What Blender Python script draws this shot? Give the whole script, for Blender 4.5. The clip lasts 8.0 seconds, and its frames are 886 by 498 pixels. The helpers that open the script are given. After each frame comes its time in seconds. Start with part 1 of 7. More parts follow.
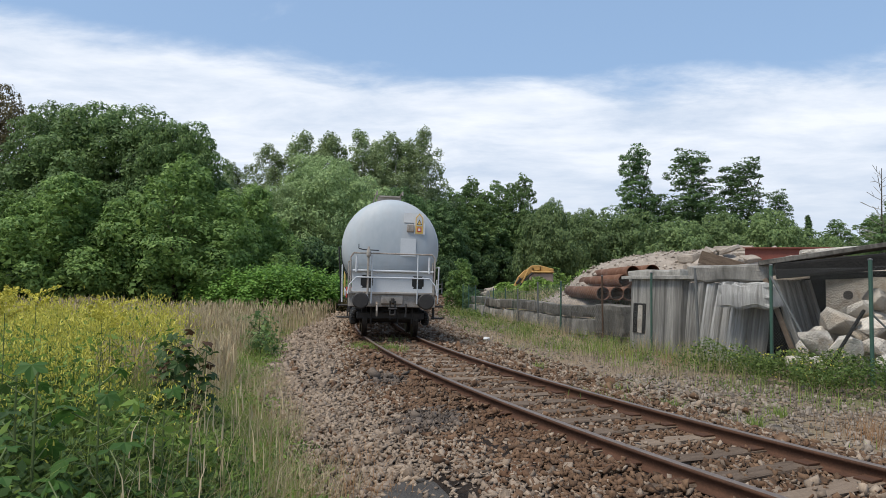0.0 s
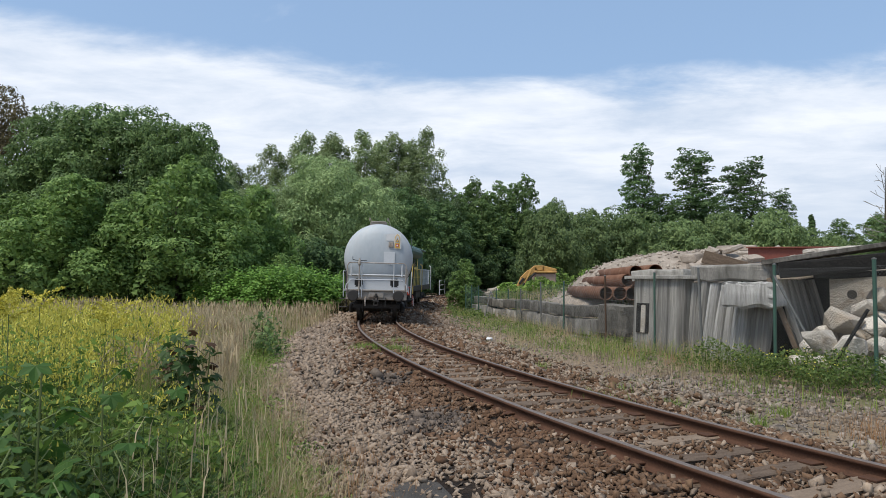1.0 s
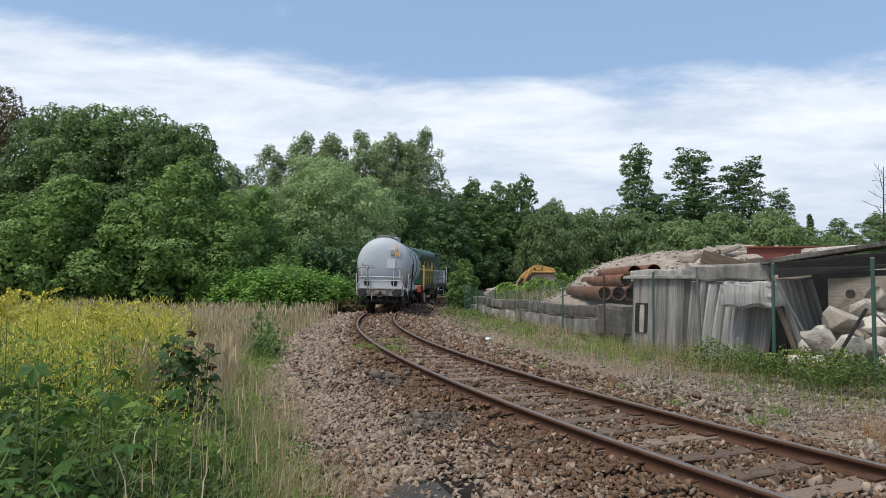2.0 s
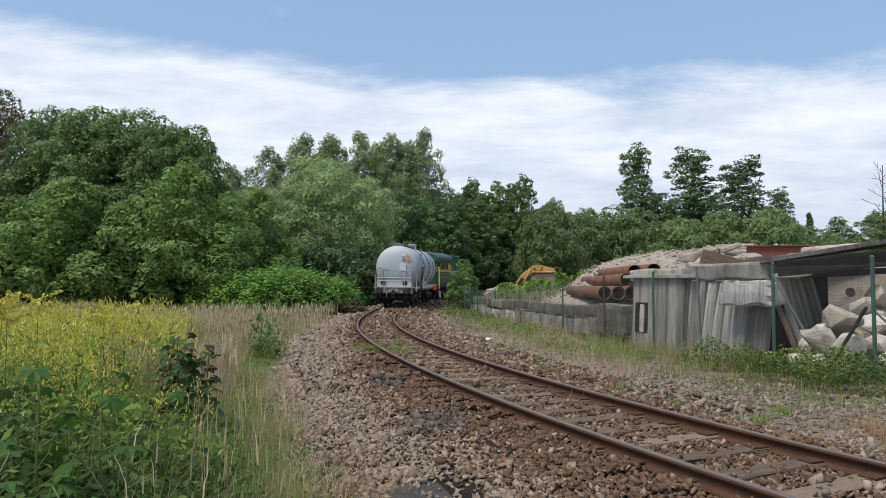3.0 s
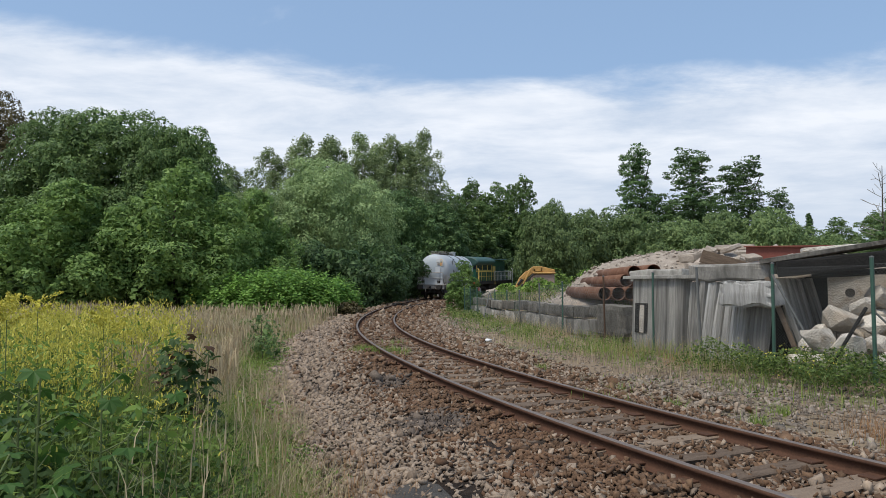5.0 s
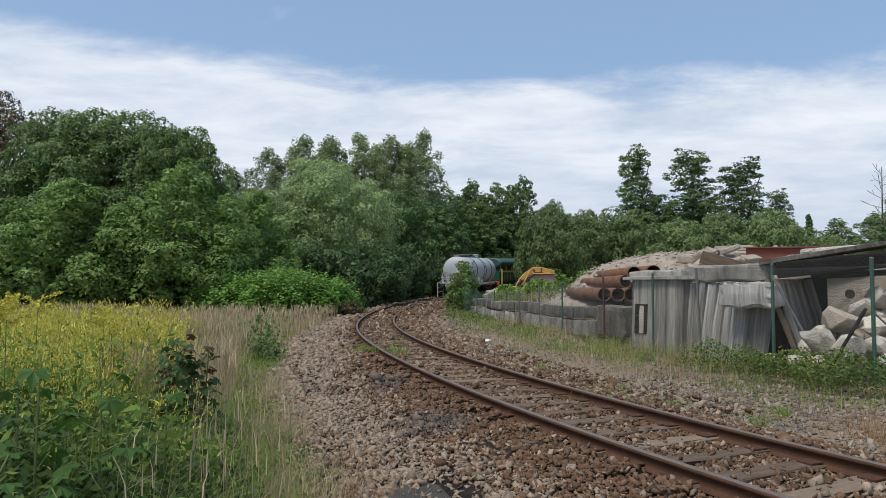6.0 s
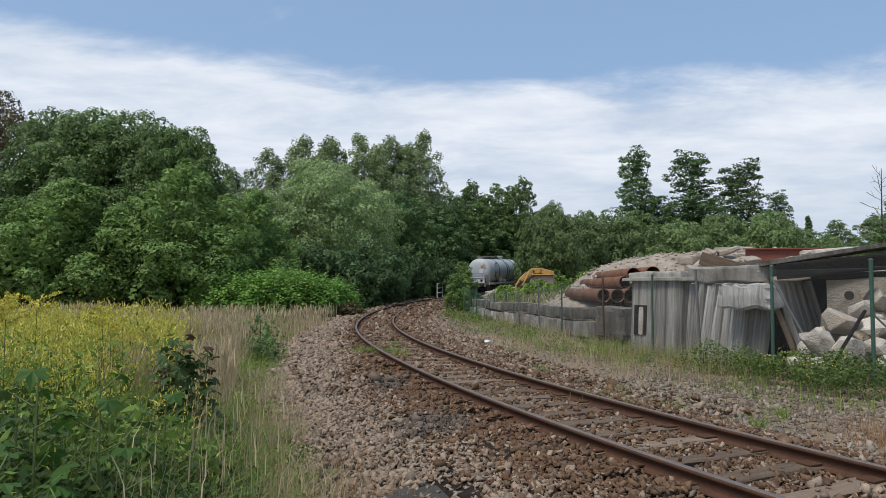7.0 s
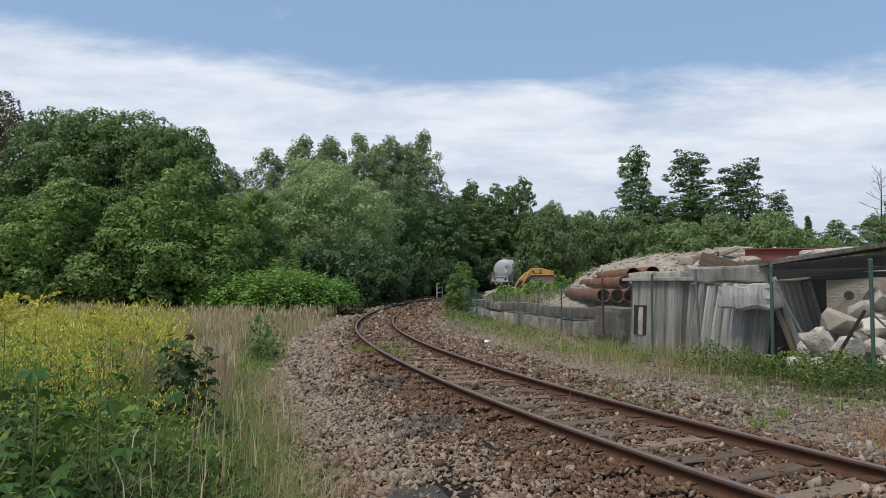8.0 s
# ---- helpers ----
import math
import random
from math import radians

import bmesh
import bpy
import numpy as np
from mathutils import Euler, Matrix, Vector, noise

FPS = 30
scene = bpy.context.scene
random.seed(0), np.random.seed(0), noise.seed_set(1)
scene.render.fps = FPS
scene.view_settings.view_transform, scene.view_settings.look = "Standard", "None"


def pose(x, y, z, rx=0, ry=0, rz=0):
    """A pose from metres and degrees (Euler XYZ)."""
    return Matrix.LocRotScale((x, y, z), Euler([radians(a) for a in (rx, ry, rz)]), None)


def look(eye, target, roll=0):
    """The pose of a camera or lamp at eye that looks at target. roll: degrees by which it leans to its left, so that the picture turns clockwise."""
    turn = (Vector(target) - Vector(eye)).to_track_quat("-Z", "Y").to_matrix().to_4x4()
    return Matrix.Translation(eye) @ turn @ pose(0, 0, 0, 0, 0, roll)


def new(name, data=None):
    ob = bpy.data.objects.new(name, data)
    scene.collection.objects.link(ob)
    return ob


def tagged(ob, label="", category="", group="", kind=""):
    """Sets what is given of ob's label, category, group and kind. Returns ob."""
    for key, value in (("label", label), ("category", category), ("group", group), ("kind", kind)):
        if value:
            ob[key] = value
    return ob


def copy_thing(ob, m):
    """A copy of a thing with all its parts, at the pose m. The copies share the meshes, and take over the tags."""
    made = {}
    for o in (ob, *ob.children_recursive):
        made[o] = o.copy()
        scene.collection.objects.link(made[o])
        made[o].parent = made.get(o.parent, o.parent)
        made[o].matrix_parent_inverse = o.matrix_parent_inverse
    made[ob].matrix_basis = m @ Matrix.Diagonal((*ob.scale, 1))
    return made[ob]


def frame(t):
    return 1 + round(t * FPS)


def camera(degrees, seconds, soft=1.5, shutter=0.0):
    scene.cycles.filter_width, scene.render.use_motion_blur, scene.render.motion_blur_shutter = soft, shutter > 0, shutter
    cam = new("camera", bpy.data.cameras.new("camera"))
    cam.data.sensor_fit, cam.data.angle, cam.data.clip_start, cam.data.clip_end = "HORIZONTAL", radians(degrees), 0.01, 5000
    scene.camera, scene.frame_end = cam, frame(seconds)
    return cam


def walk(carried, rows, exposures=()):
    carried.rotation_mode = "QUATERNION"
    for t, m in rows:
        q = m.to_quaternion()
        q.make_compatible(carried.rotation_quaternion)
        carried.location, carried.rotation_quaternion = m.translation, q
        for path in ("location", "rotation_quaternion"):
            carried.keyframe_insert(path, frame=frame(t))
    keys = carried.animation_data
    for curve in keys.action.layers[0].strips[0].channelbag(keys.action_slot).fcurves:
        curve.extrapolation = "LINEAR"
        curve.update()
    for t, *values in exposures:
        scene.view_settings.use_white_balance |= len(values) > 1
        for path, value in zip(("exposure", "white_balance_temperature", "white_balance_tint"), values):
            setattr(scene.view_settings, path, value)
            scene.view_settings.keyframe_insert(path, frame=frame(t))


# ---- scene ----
import numpy as np
rng = np.random.default_rng(7)

# ---------------------------------------------------------------- camera
cam = camera(66.3, 8.0, soft=0.8)
EYE = (0.0, 0.0, 1.54)


def hand_held(pitch, turn, roll):
    return pose(*EYE, 90 + pitch, 0, turn) @ pose(0, 0, 0, 0, 0, roll)


walk(cam, [(0.0, hand_held(2.84, -0.01, 0.41)), (0.5, hand_held(2.85, 0.16, 0.285)), (1.0, hand_held(2.865, 0.22, 0.265)),
           (1.5, hand_held(2.87, 0.155, 0.265)), (3.0, hand_held(2.925, 0.095, -0.14)), (3.5, hand_held(2.935, 0.07, -0.2)),
           (4.0, hand_held(2.955, 0.067, -0.215)), (4.5, hand_held(2.98, 0.076, -0.225)), (6.0, hand_held(3.055, 0.057, -0.13)),
           (6.5, hand_held(3.08, 0.033, -0.1)), (7.0, hand_held(3.115, 0.02, 0.0)), (7.5, hand_held(3.115, 0.02, 0.0)),
           (8.0, hand_held(3.115, 0.0, 0.0))],
     exposures=[(0.0, 0.06), (3.5, 0.06), (4.5, 0.02), (6.0, -0.08), (8.0, -0.10)])

# ---------------------------------------------------------------- light
SUN_UP, SUN_ROUND = 64.0, 230.0          # elevation; compass angle, clockwise from +y (over the meadow, behind the camera)


def make_world():
    world = bpy.data.worlds.new("sky")
    scene.world = world
    world.use_nodes = True
    nt = world.node_tree
    nt.nodes.clear()
    N = nt.nodes.new
    out, bg = N("ShaderNodeOutputWorld"), N("ShaderNodeBackground")
    sky = N("ShaderNodeTexSky")
    sky.sky_type, sky.sun_disc = "NISHITA", False
    sky.sun_elevation, sky.sun_rotation = radians(SUN_UP), radians(SUN_ROUND)
    sky.air_density, sky.dust_density, sky.ozone_density = 1.0, 1.2, 1.5
    co = N("ShaderNodeTexCoord")
    sep = N("ShaderNodeSeparateXYZ")
    nt.links.new(co.outputs["Generated"], sep.inputs[0])

    def maths(op, a, b=None, clamp=False):
        n = N("ShaderNodeMath")
        n.operation, n.use_clamp = op, clamp
        for i, v in enumerate((a, b)):
            if v is None:
                continue
            if isinstance(v, (int, float)):
                n.inputs[i].default_value = v
            else:
                nt.links.new(v, n.inputs[i])
        return n.outputs[0]

    # cloud layer seen in perspective: direction divided by its height
    hz = maths("ADD", maths("MAXIMUM", sep.outputs[2], 0.0), 0.12)
    comb = N("ShaderNodeCombineXYZ")
    nt.links.new(maths("DIVIDE", sep.outputs[0], hz), comb.inputs[0])
    nt.links.new(maths("DIVIDE", sep.outputs[1], hz), comb.inputs[1])
    mp = N("ShaderNodeMapping")
    mp.inputs["Scale"].default_value = (0.75, 1.1, 1)
    mp.inputs["Rotation"].default_value = (0, 0, radians(14))
    nt.links.new(comb.outputs[0], mp.inputs[0])
    n1 = N("ShaderNodeTexNoise")
    n1.inputs["Scale"].default_value, n1.inputs["Detail"].default_value, n1.inputs["Roughness"].default_value = 1.9, 10, 0.6
    n1.inputs["Distortion"].default_value = 0.25
    nt.links.new(mp.outputs[0], n1.inputs["Vector"])
    n2 = N("ShaderNodeTexNoise")
    n2.inputs["Scale"].default_value, n2.inputs["Detail"].default_value = 0.5, 3
    nt.links.new(mp.outputs[0], n2.inputs["Vector"])
    # the bank of cloud ends at about 17 degrees up, higher on one side
    bank = maths("SUBTRACT", 0.292, maths("MULTIPLY", sep.outputs[0], 0.05))
    edge = maths("MULTIPLY", maths("SUBTRACT", bank, sep.outputs[2]), 11.0)
    edge = maths("MINIMUM", maths("MAXIMUM", edge, -0.36), 0.62)
    amount = maths("ADD", edge, maths("MULTIPLY", n1.outputs[0], 1.25))
    amount = maths("ADD", amount, maths("MULTIPLY", n2.outputs[0], 0.5))
    ramp = N("ShaderNodeMapRange")
    ramp.interpolation_type = "SMOOTHSTEP"
    ramp.inputs["From Min"].default_value, ramp.inputs["From Max"].default_value = 0.66, 1.18
    nt.links.new(amount, ramp.inputs[0])
    tone = N("ShaderNodeMixRGB")            # cloud: white with blue-grey undersides
    tone.inputs[1].default_value, tone.inputs[2].default_value = (4.5, 5.25, 6.4, 1), (6.85, 7.2, 7.8, 1)
    tr = N("ShaderNodeMapRange")
    tr.inputs["From Min"].default_value, tr.inputs["From Max"].default_value = 0.32, 0.62
    nt.links.new(n1.outputs[0], tr.inputs[0])
    nt.links.new(tr.outputs[0], tone.inputs[0])
    haze = N("ShaderNodeMixRGB")            # blue sky, milky with thin cloud
    haze.inputs[0].default_value = 0.55
    haze.inputs[2].default_value = (2.85, 4.3, 6.5, 1)
    nt.links.new(sky.outputs[0], haze.inputs[1])
    mix = N("ShaderNodeMixRGB")
    nt.links.new(ramp.outputs[0], mix.inputs[0])
    nt.links.new(haze.outputs[0], mix.inputs[1])
    nt.links.new(tone.outputs[0], mix.inputs[2])
    low = N("ShaderNodeMapRange")           # thicker, greyer air towards the horizon
    low.interpolation_type = "SMOOTHSTEP"
    low.inputs["From Min"].default_value, low.inputs["From Max"].default_value = 0.22, 0.04
    low.inputs["To Max"].default_value = 0.75
    nt.links.new(sep.outputs[2], low.inputs[0])
    murk = N("ShaderNodeMixRGB")
    murk.inputs[2].default_value = (4.5, 5.2, 6.2, 1)
    nt.links.new(low.outputs[0], murk.inputs[0])
    nt.links.new(mix.outputs[0], murk.inputs[1])
    nt.links.new(murk.outputs[0], bg.inputs[0])
    bg.inputs[1].default_value = 0.132
    nt.links.new(bg.outputs[0], out.inputs[0])


make_world()
sun_data = bpy.data.lights.new("sun", "SUN")
sun_data.energy, sun_data.angle, sun_data.color = 3.3, radians(22), (1.0, 0.945, 0.86)
sun = new("sun", sun_data)
a, e = radians(SUN_ROUND), radians(SUN_UP)
sun.matrix_world = look((math.sin(a) * math.cos(e) * 60, math.cos(a) * math.cos(e) * 60, math.sin(e) * 60), (0, 0, 0))


# ---------------------------------------------------------------- materials
def material(name, base, second, rough=0.8, metal=0.0, scale=6.0, fine=60.0, bump=0.3, spread=0.5, per="", stain=None, dist=0.01, stretch=(1, 1, 1)):
    """A surface of two colours mixed at two scales, with fine relief. per: 'island' or 'object' varies each piece; stain: a third colour in patches."""
    m = bpy.data.materials.new(name)
    m.use_nodes = True
    nt = m.node_tree
    N, link = nt.nodes.new, nt.links.new
    bsdf = nt.nodes["Principled BSDF"]
    co, mp = N("ShaderNodeTexCoord"), N("ShaderNodeMapping")
    mp.inputs["Scale"].default_value = stretch
    link(co.outputs["Object"], mp.inputs[0])
    big, small = N("ShaderNodeTexNoise"), N("ShaderNodeTexNoise")
    big.inputs["Scale"].default_value, big.inputs["Detail"].default_value = scale, 6
    small.inputs["Scale"].default_value, small.inputs["Detail"].default_value = fine, 4
    link(mp.outputs[0], big.inputs["Vector"])
    link(mp.outputs[0], small.inputs["Vector"])
    add = N("ShaderNodeMath")
    add.operation = "ADD"
    link(big.outputs[0], add.inputs[0])
    link(small.outputs[0], add.inputs[1])
    fac = add.outputs[0]
    if per:
        src = N("ShaderNodeNewGeometry").outputs["Random Per Island"] if per == "island" else N("ShaderNodeObjectInfo").outputs["Random"]
        a2, m2 = N("ShaderNodeMath"), N("ShaderNodeMath")
        m2.operation, a2.operation = "MULTIPLY", "ADD"
        m2.inputs[1].default_value = 0.7
        link(src, m2.inputs[0])
        link(fac, a2.inputs[0])
        link(m2.outputs[0], a2.inputs[1])
        fac = a2.outputs[0]
    rng_ = N("ShaderNodeMapRange")
    mid = 1.35 if per else 1.0
    rng_.inputs["From Min"].default_value, rng_.inputs["From Max"].default_value = mid - spread, mid + spread
    link(fac, rng_.inputs[0])
    mix = N("ShaderNodeMixRGB")
    mix.inputs[1].default_value, mix.inputs[2].default_value = (*base, 1), (*second, 1)
    link(rng_.outputs[0], mix.inputs[0])
    col = mix.outputs[0]
    if stain:
        sn = N("ShaderNodeTexNoise")
        sn.inputs["Scale"].default_value, sn.inputs["Detail"].default_value, sn.inputs["Roughness"].default_value = scale * 0.45, 8, 0.65
        link(mp.outputs[0], sn.inputs["Vector"])
        sr = N("ShaderNodeMapRange")
        sr.inputs["From Min"].default_value, sr.inputs["From Max"].default_value = 0.5, 0.66
        link(sn.outputs[0], sr.inputs[0])
        mx = N("ShaderNodeMixRGB")
        mx.inputs[2].default_value = (*stain, 1)
        link(sr.outputs[0], mx.inputs[0])
        link(col, mx.inputs[1])
        col = mx.outputs[0]
    link(col, bsdf.inputs["Base Color"])
    bsdf.inputs["Roughness"].default_value, bsdf.inputs["Metallic"].default_value = rough, metal
    bsdf.inputs["Specular IOR Level"].default_value = 0.2 if rough > 0.75 else 0.5
    if bump:
        bp = N("ShaderNodeBump")
        bp.inputs["Strength"].default_value, bp.inputs["Distance"].default_value = bump, dist
        link(add.outputs[0], bp.inputs["Height"])
        link(bp.outputs[0], bsdf.inputs["Normal"])
    return m


def leaf_material(name, dark, light, through_light=0.35, rough=0.55):
    """Leaves: each one takes its own tone, and lets some light through."""
    m = bpy.data.materials.new(name)
    m.use_nodes = True
    nt = m.node_tree
    N, link = nt.nodes.new, nt.links.new
    bsdf, out = nt.nodes["Principled BSDF"], nt.nodes["Material Output"]
    geo, co, big = N("ShaderNodeNewGeometry"), N("ShaderNodeTexCoord"), N("ShaderNodeTexNoise")
    big.inputs["Scale"].default_value, big.inputs["Detail"].default_value = 0.9, 3
    link(co.outputs["Object"], big.inputs["Vector"])
    ad, mr = N("ShaderNodeMath"), N("ShaderNodeMapRange")
    ad.operation = "ADD"
    link(geo.outputs["Random Per Island"], ad.inputs[0])
    link(big.outputs[0], ad.inputs[1])
    mr.inputs["From Min"].default_value, mr.inputs["From Max"].default_value = 0.4, 1.6
    link(ad.outputs[0], mr.inputs[0])
    mix = N("ShaderNodeMixRGB")
    mix.inputs[1].default_value, mix.inputs[2].default_value = (*dark, 1), (*light, 1)
    link(mr.outputs[0], mix.inputs[0])
    oi, hs = N("ShaderNodeObjectInfo"), N("ShaderNodeHueSaturation")
    vr = N("ShaderNodeMapRange")
    vr.inputs["To Min"].default_value, vr.inputs["To Max"].default_value = 0.82, 1.2
    link(oi.outputs["Random"], vr.inputs[0])
    link(vr.outputs[0], hs.inputs["Value"])
    link(mix.outputs[0], hs.inputs["Color"])
    link(hs.outputs[0], bsdf.inputs["Base Color"])
    bsdf.inputs["Roughness"].default_value = rough
    bsdf.inputs["Specular IOR Level"].default_value = 0.22
    tl, ms = N("ShaderNodeBsdfTranslucent"), N("ShaderNodeMixShader")
    link(hs.outputs[0], tl.inputs["Color"])
    ms.inputs[0].default_value = through_light
    link(bsdf.outputs[0], ms.inputs[1])
    link(tl.outputs[0], ms.inputs[2])
    link(ms.outputs[0], out.inputs["Surface"])
    return m


M = {}
M["soil"] = material("soil", (0.16, 0.118, 0.078), (0.31, 0.235, 0.155), 0.95, scale=0.9, fine=22, bump=0.8, dist=0.06, stain=(0.09, 0.11, 0.04))
# bed colour near black: shade in the gaps between stones is painted in
M["gap_shade_bed"] = material("gap_shade_bed", (0.011, 0.008, 0.006), (0.038, 0.026, 0.018), 0.95, scale=5, fine=34, bump=1.0, dist=0.05, spread=0.3)
M["stone"] = material("ballast_stone", (0.044, 0.027, 0.017), (0.225, 0.138, 0.083), 0.92, scale=3, fine=40, bump=0.3, per="island", spread=0.6, stain=(0.125, 0.066, 0.037))
M["grey_stone"] = material("grey_ballast_stone", (0.085, 0.062, 0.046), (0.40, 0.31, 0.228), 0.92, scale=3, fine=40, bump=0.3, per="island", spread=0.65)
M["oily_stone"] = material("oily_ballast_stone", (0.036, 0.028, 0.023), (0.19, 0.15, 0.118), 0.85, scale=3, fine=40, bump=0.3, per="island", spread=0.65)
M["pale_stone"] = material("pale_gravel", (0.09, 0.073, 0.056), (0.36, 0.30, 0.24), 0.92, scale=2, fine=40, bump=0.3, per="island", spread=0.55)
M["rust_rail"] = material("rusty_rail_side", (0.045, 0.024, 0.016), (0.12, 0.058, 0.034), 0.85, scale=4, fine=50, bump=0.3, metal=0.0)
M["rail_top"] = material("polished_rail_head", (0.12, 0.088, 0.068), (0.22, 0.175, 0.145), 0.55, scale=3, fine=30, bump=0.05, metal=0.3)
M["sleeper"] = material("weathered_sleeper_wood", (0.092, 0.064, 0.045), (0.25, 0.186, 0.132), 0.9, scale=2.5, fine=26, bump=0.6, stretch=(1, 6, 6), per="object", dist=0.02)
M["bark"] = material("bark", (0.045, 0.035, 0.025), (0.13, 0.11, 0.085), 0.95, scale=3, fine=24, bump=0.8, dist=0.03, stretch=(2, 2, 0.5))
M["birch_bark"] = material("birch_bark", (0.10, 0.09, 0.08), (0.55, 0.53, 0.48), 0.8, scale=2.5, fine=12, bump=0.3, stretch=(1, 1, 3))
# dark-leaved trees, and recessed trees whose shade is put into the leaf colour
M["leaf_dark"] = leaf_material("leaf_dark", (0.046, 0.092, 0.034), (0.155, 0.245, 0.085), 0.32)
M["leaf_oak"] = leaf_material("leaf_oak", (0.066, 0.122, 0.042), (0.23, 0.335, 0.112), 0.36)
# undergrowth leaves darkened in colour for the shade at the wood's foot
M["leaf_deep"] = leaf_material("leaf_deep", (0.034, 0.07, 0.027), (0.115, 0.185, 0.065), 0.3)
M["leaf_scrub"] = leaf_material("leaf_scrub", (0.08, 0.132, 0.052), (0.25, 0.335, 0.125), 0.36)
M["leaf_mid"] = leaf_material("leaf_mid", (0.088, 0.165, 0.047), (0.29, 0.42, 0.12), 0.38)
M["leaf_willow"] = leaf_material("leaf_willow", (0.135, 0.205, 0.085), (0.36, 0.46, 0.20), 0.36)
M["leaf_birch"] = leaf_material("leaf_birch", (0.13, 0.185, 0.085), (0.37, 0.45, 0.21), 0.38)
M["leaf_bright"] = leaf_material("leaf_bright", (0.085, 0.19, 0.036), (0.29, 0.47, 0.105), 0.38)
M["leaf_brown"] = leaf_material("leaf_brown", (0.05, 0.045, 0.02), (0.16, 0.13, 0.055), 0.3)


# ---------------------------------------------------------------- helpers
def mesh_of(name, verts, faces, mat=None, smooth=False):
    """A mesh from a vertex array and a face array with a fixed number of corners."""
    me = bpy.data.meshes.new(name)
    verts, faces = np.asarray(verts, np.float32), np.asarray(faces, np.int32)
    n, k = faces.shape
    me.vertices.add(len(verts))
    me.vertices.foreach_set("co", verts.ravel())
    me.loops.add(n * k)
    me.loops.foreach_set("vertex_index", faces.ravel())
    me.polygons.add(n)
    me.polygons.foreach_set("loop_start", np.arange(0, n * k, k, dtype=np.int32))
    me.polygons.foreach_set("loop_total", np.full(n, k, np.int32))
    if smooth:
        me.polygons.foreach_set("use_smooth", np.ones(n, bool))
    me.update(calc_edges=True)
    me.validate()
    if mat:
        me.materials.append(mat)
    return me


def part(name, bm, mat, parent=None, label="", smooth=False, kind=""):
    """Link a bmesh or a mesh as ONE object under a thing or under a part."""
    if isinstance(bm, bmesh.types.BMesh):
        me = bpy.data.meshes.new(name)
        for f in bm.faces:
            f.smooth = smooth
        bm.to_mesh(me)
        bm.free()
    else:
        me = bm
    if mat and not me.materials:
        me.materials.append(mat)
    ob = new(name, me)
    if parent:
        ob.parent = parent
    return tagged(ob, label, "", "", kind)


def box(size, at=(0, 0, 0), turn=None, bevel=0.0, bm=None, segments=1):
    bm = bm or bmesh.new()
    r = bmesh.ops.create_cube(bm, size=1.0)
    vs = r["verts"]
    bmesh.ops.scale(bm, vec=size, verts=vs)
    if bevel:
        es = list({e for v in vs for e in v.link_edges})
        r = bmesh.ops.bevel(bm, geom=es, offset=bevel, segments=segments, affect="EDGES", clamp_overlap=True)
        vs = list({v for f in r["faces"] for v in f.verts} | {v for v in vs if v.is_valid})
    m = Matrix.Translation(at) @ (turn.to_4x4() if turn else Matrix())
    bmesh.ops.transform(bm, matrix=m, verts=vs)
    return bm


def rod(p, q, r, bm=None, n=8, r2=None):
    """A round bar from p to q."""
    bm = bm or bmesh.new()
    p, q = Vector(p), Vector(q)
    d = q - p
    res = bmesh.ops.create_cone(bm, cap_ends=True, segments=n, radius1=r, radius2=r if r2 is None else r2, depth=d.length)
    bmesh.ops.transform(bm, matrix=Matrix.Translation((p + q) / 2) @ d.to_track_quat("Z", "Y").to_matrix().to_4x4(), verts=res["verts"])
    return bm


def bar(points, r, bm=None, n=6):
    """A round bar bent through the points."""
    bm = bm or bmesh.new()
    for p, q in zip(points, points[1:]):
        rod(p, q, r, bm, n)
    return bm


def lathe(profile, n=32, axis="y", bm=None):
    """A turned shape: (along, radius) pairs round an axis."""
    bm = bm or bmesh.new()
    rings = []
    for s, r in profile:
        ring = []
        for i in range(n):
            t = 2 * math.pi * i / n
            c, d = r * math.cos(t), r * math.sin(t)
            ring.append(bm.verts.new({"y": (c, s, d), "x": (s, c, d), "z": (c, d, s)}[axis]))
        rings.append(ring)
    for u, v in zip(rings, rings[1:]):
        for i in range(n):
            bm.faces.new((u[i], u[(i + 1) % n], v[(i + 1) % n], v[i]))
    bm.faces.new(rings[0][::-1])
    bm.faces.new(rings[-1])
    bmesh.ops.recalc_face_normals(bm, faces=bm.faces[:])
    return bm


def thing(name, at=(0, 0, 0), rz=0.0, label="", category="", group="", kind=""):
    ob = new(name)
    ob.empty_display_size = 0.2
    ob.matrix_world = pose(*at, 0, 0, rz)
    return tagged(ob, label, category, group, kind)


# ---------------------------------------------------------------- the line of the track
BEND_AT = (0, 10, 20, 30, 40, 50, 60, 70, 80, 110)
BEND = (0.0246, 0.01265, 0.01368, 0.00854, 0.01061, 0.00713, 0.01241, 0.01149, 0.0105, 0.0105)
STEP = 0.25
T_S = np.arange(-10, 150, STEP)
_k = np.interp(T_S, BEND_AT, BEND)
_k[T_S < 0] = 0.0246
T_H = np.concatenate([[0], np.cumsum((_k[1:] + _k[:-1]) / 2 * STEP)])
T_H += -0.4742 - np.interp(0, T_S, T_H)
_m = (T_H[1:] + T_H[:-1]) / 2
T_X = np.concatenate([[0], np.cumsum(np.sin(_m) * STEP)])
T_Y = np.concatenate([[0], np.cumsum(np.cos(_m) * STEP)])
T_X += 3.6214 - np.interp(0, T_S, T_X)
T_Y += 4.45 - np.interp(0, T_S, T_Y)


def rise(s):
    u = np.clip(np.asarray(s, float) - 25, 0, None)
    return 0.0606 * u * u / (u + 176)


def cant(s):
    return np.interp(s, (0, 14, 70), (-0.013, 0.0256, 0.0256))


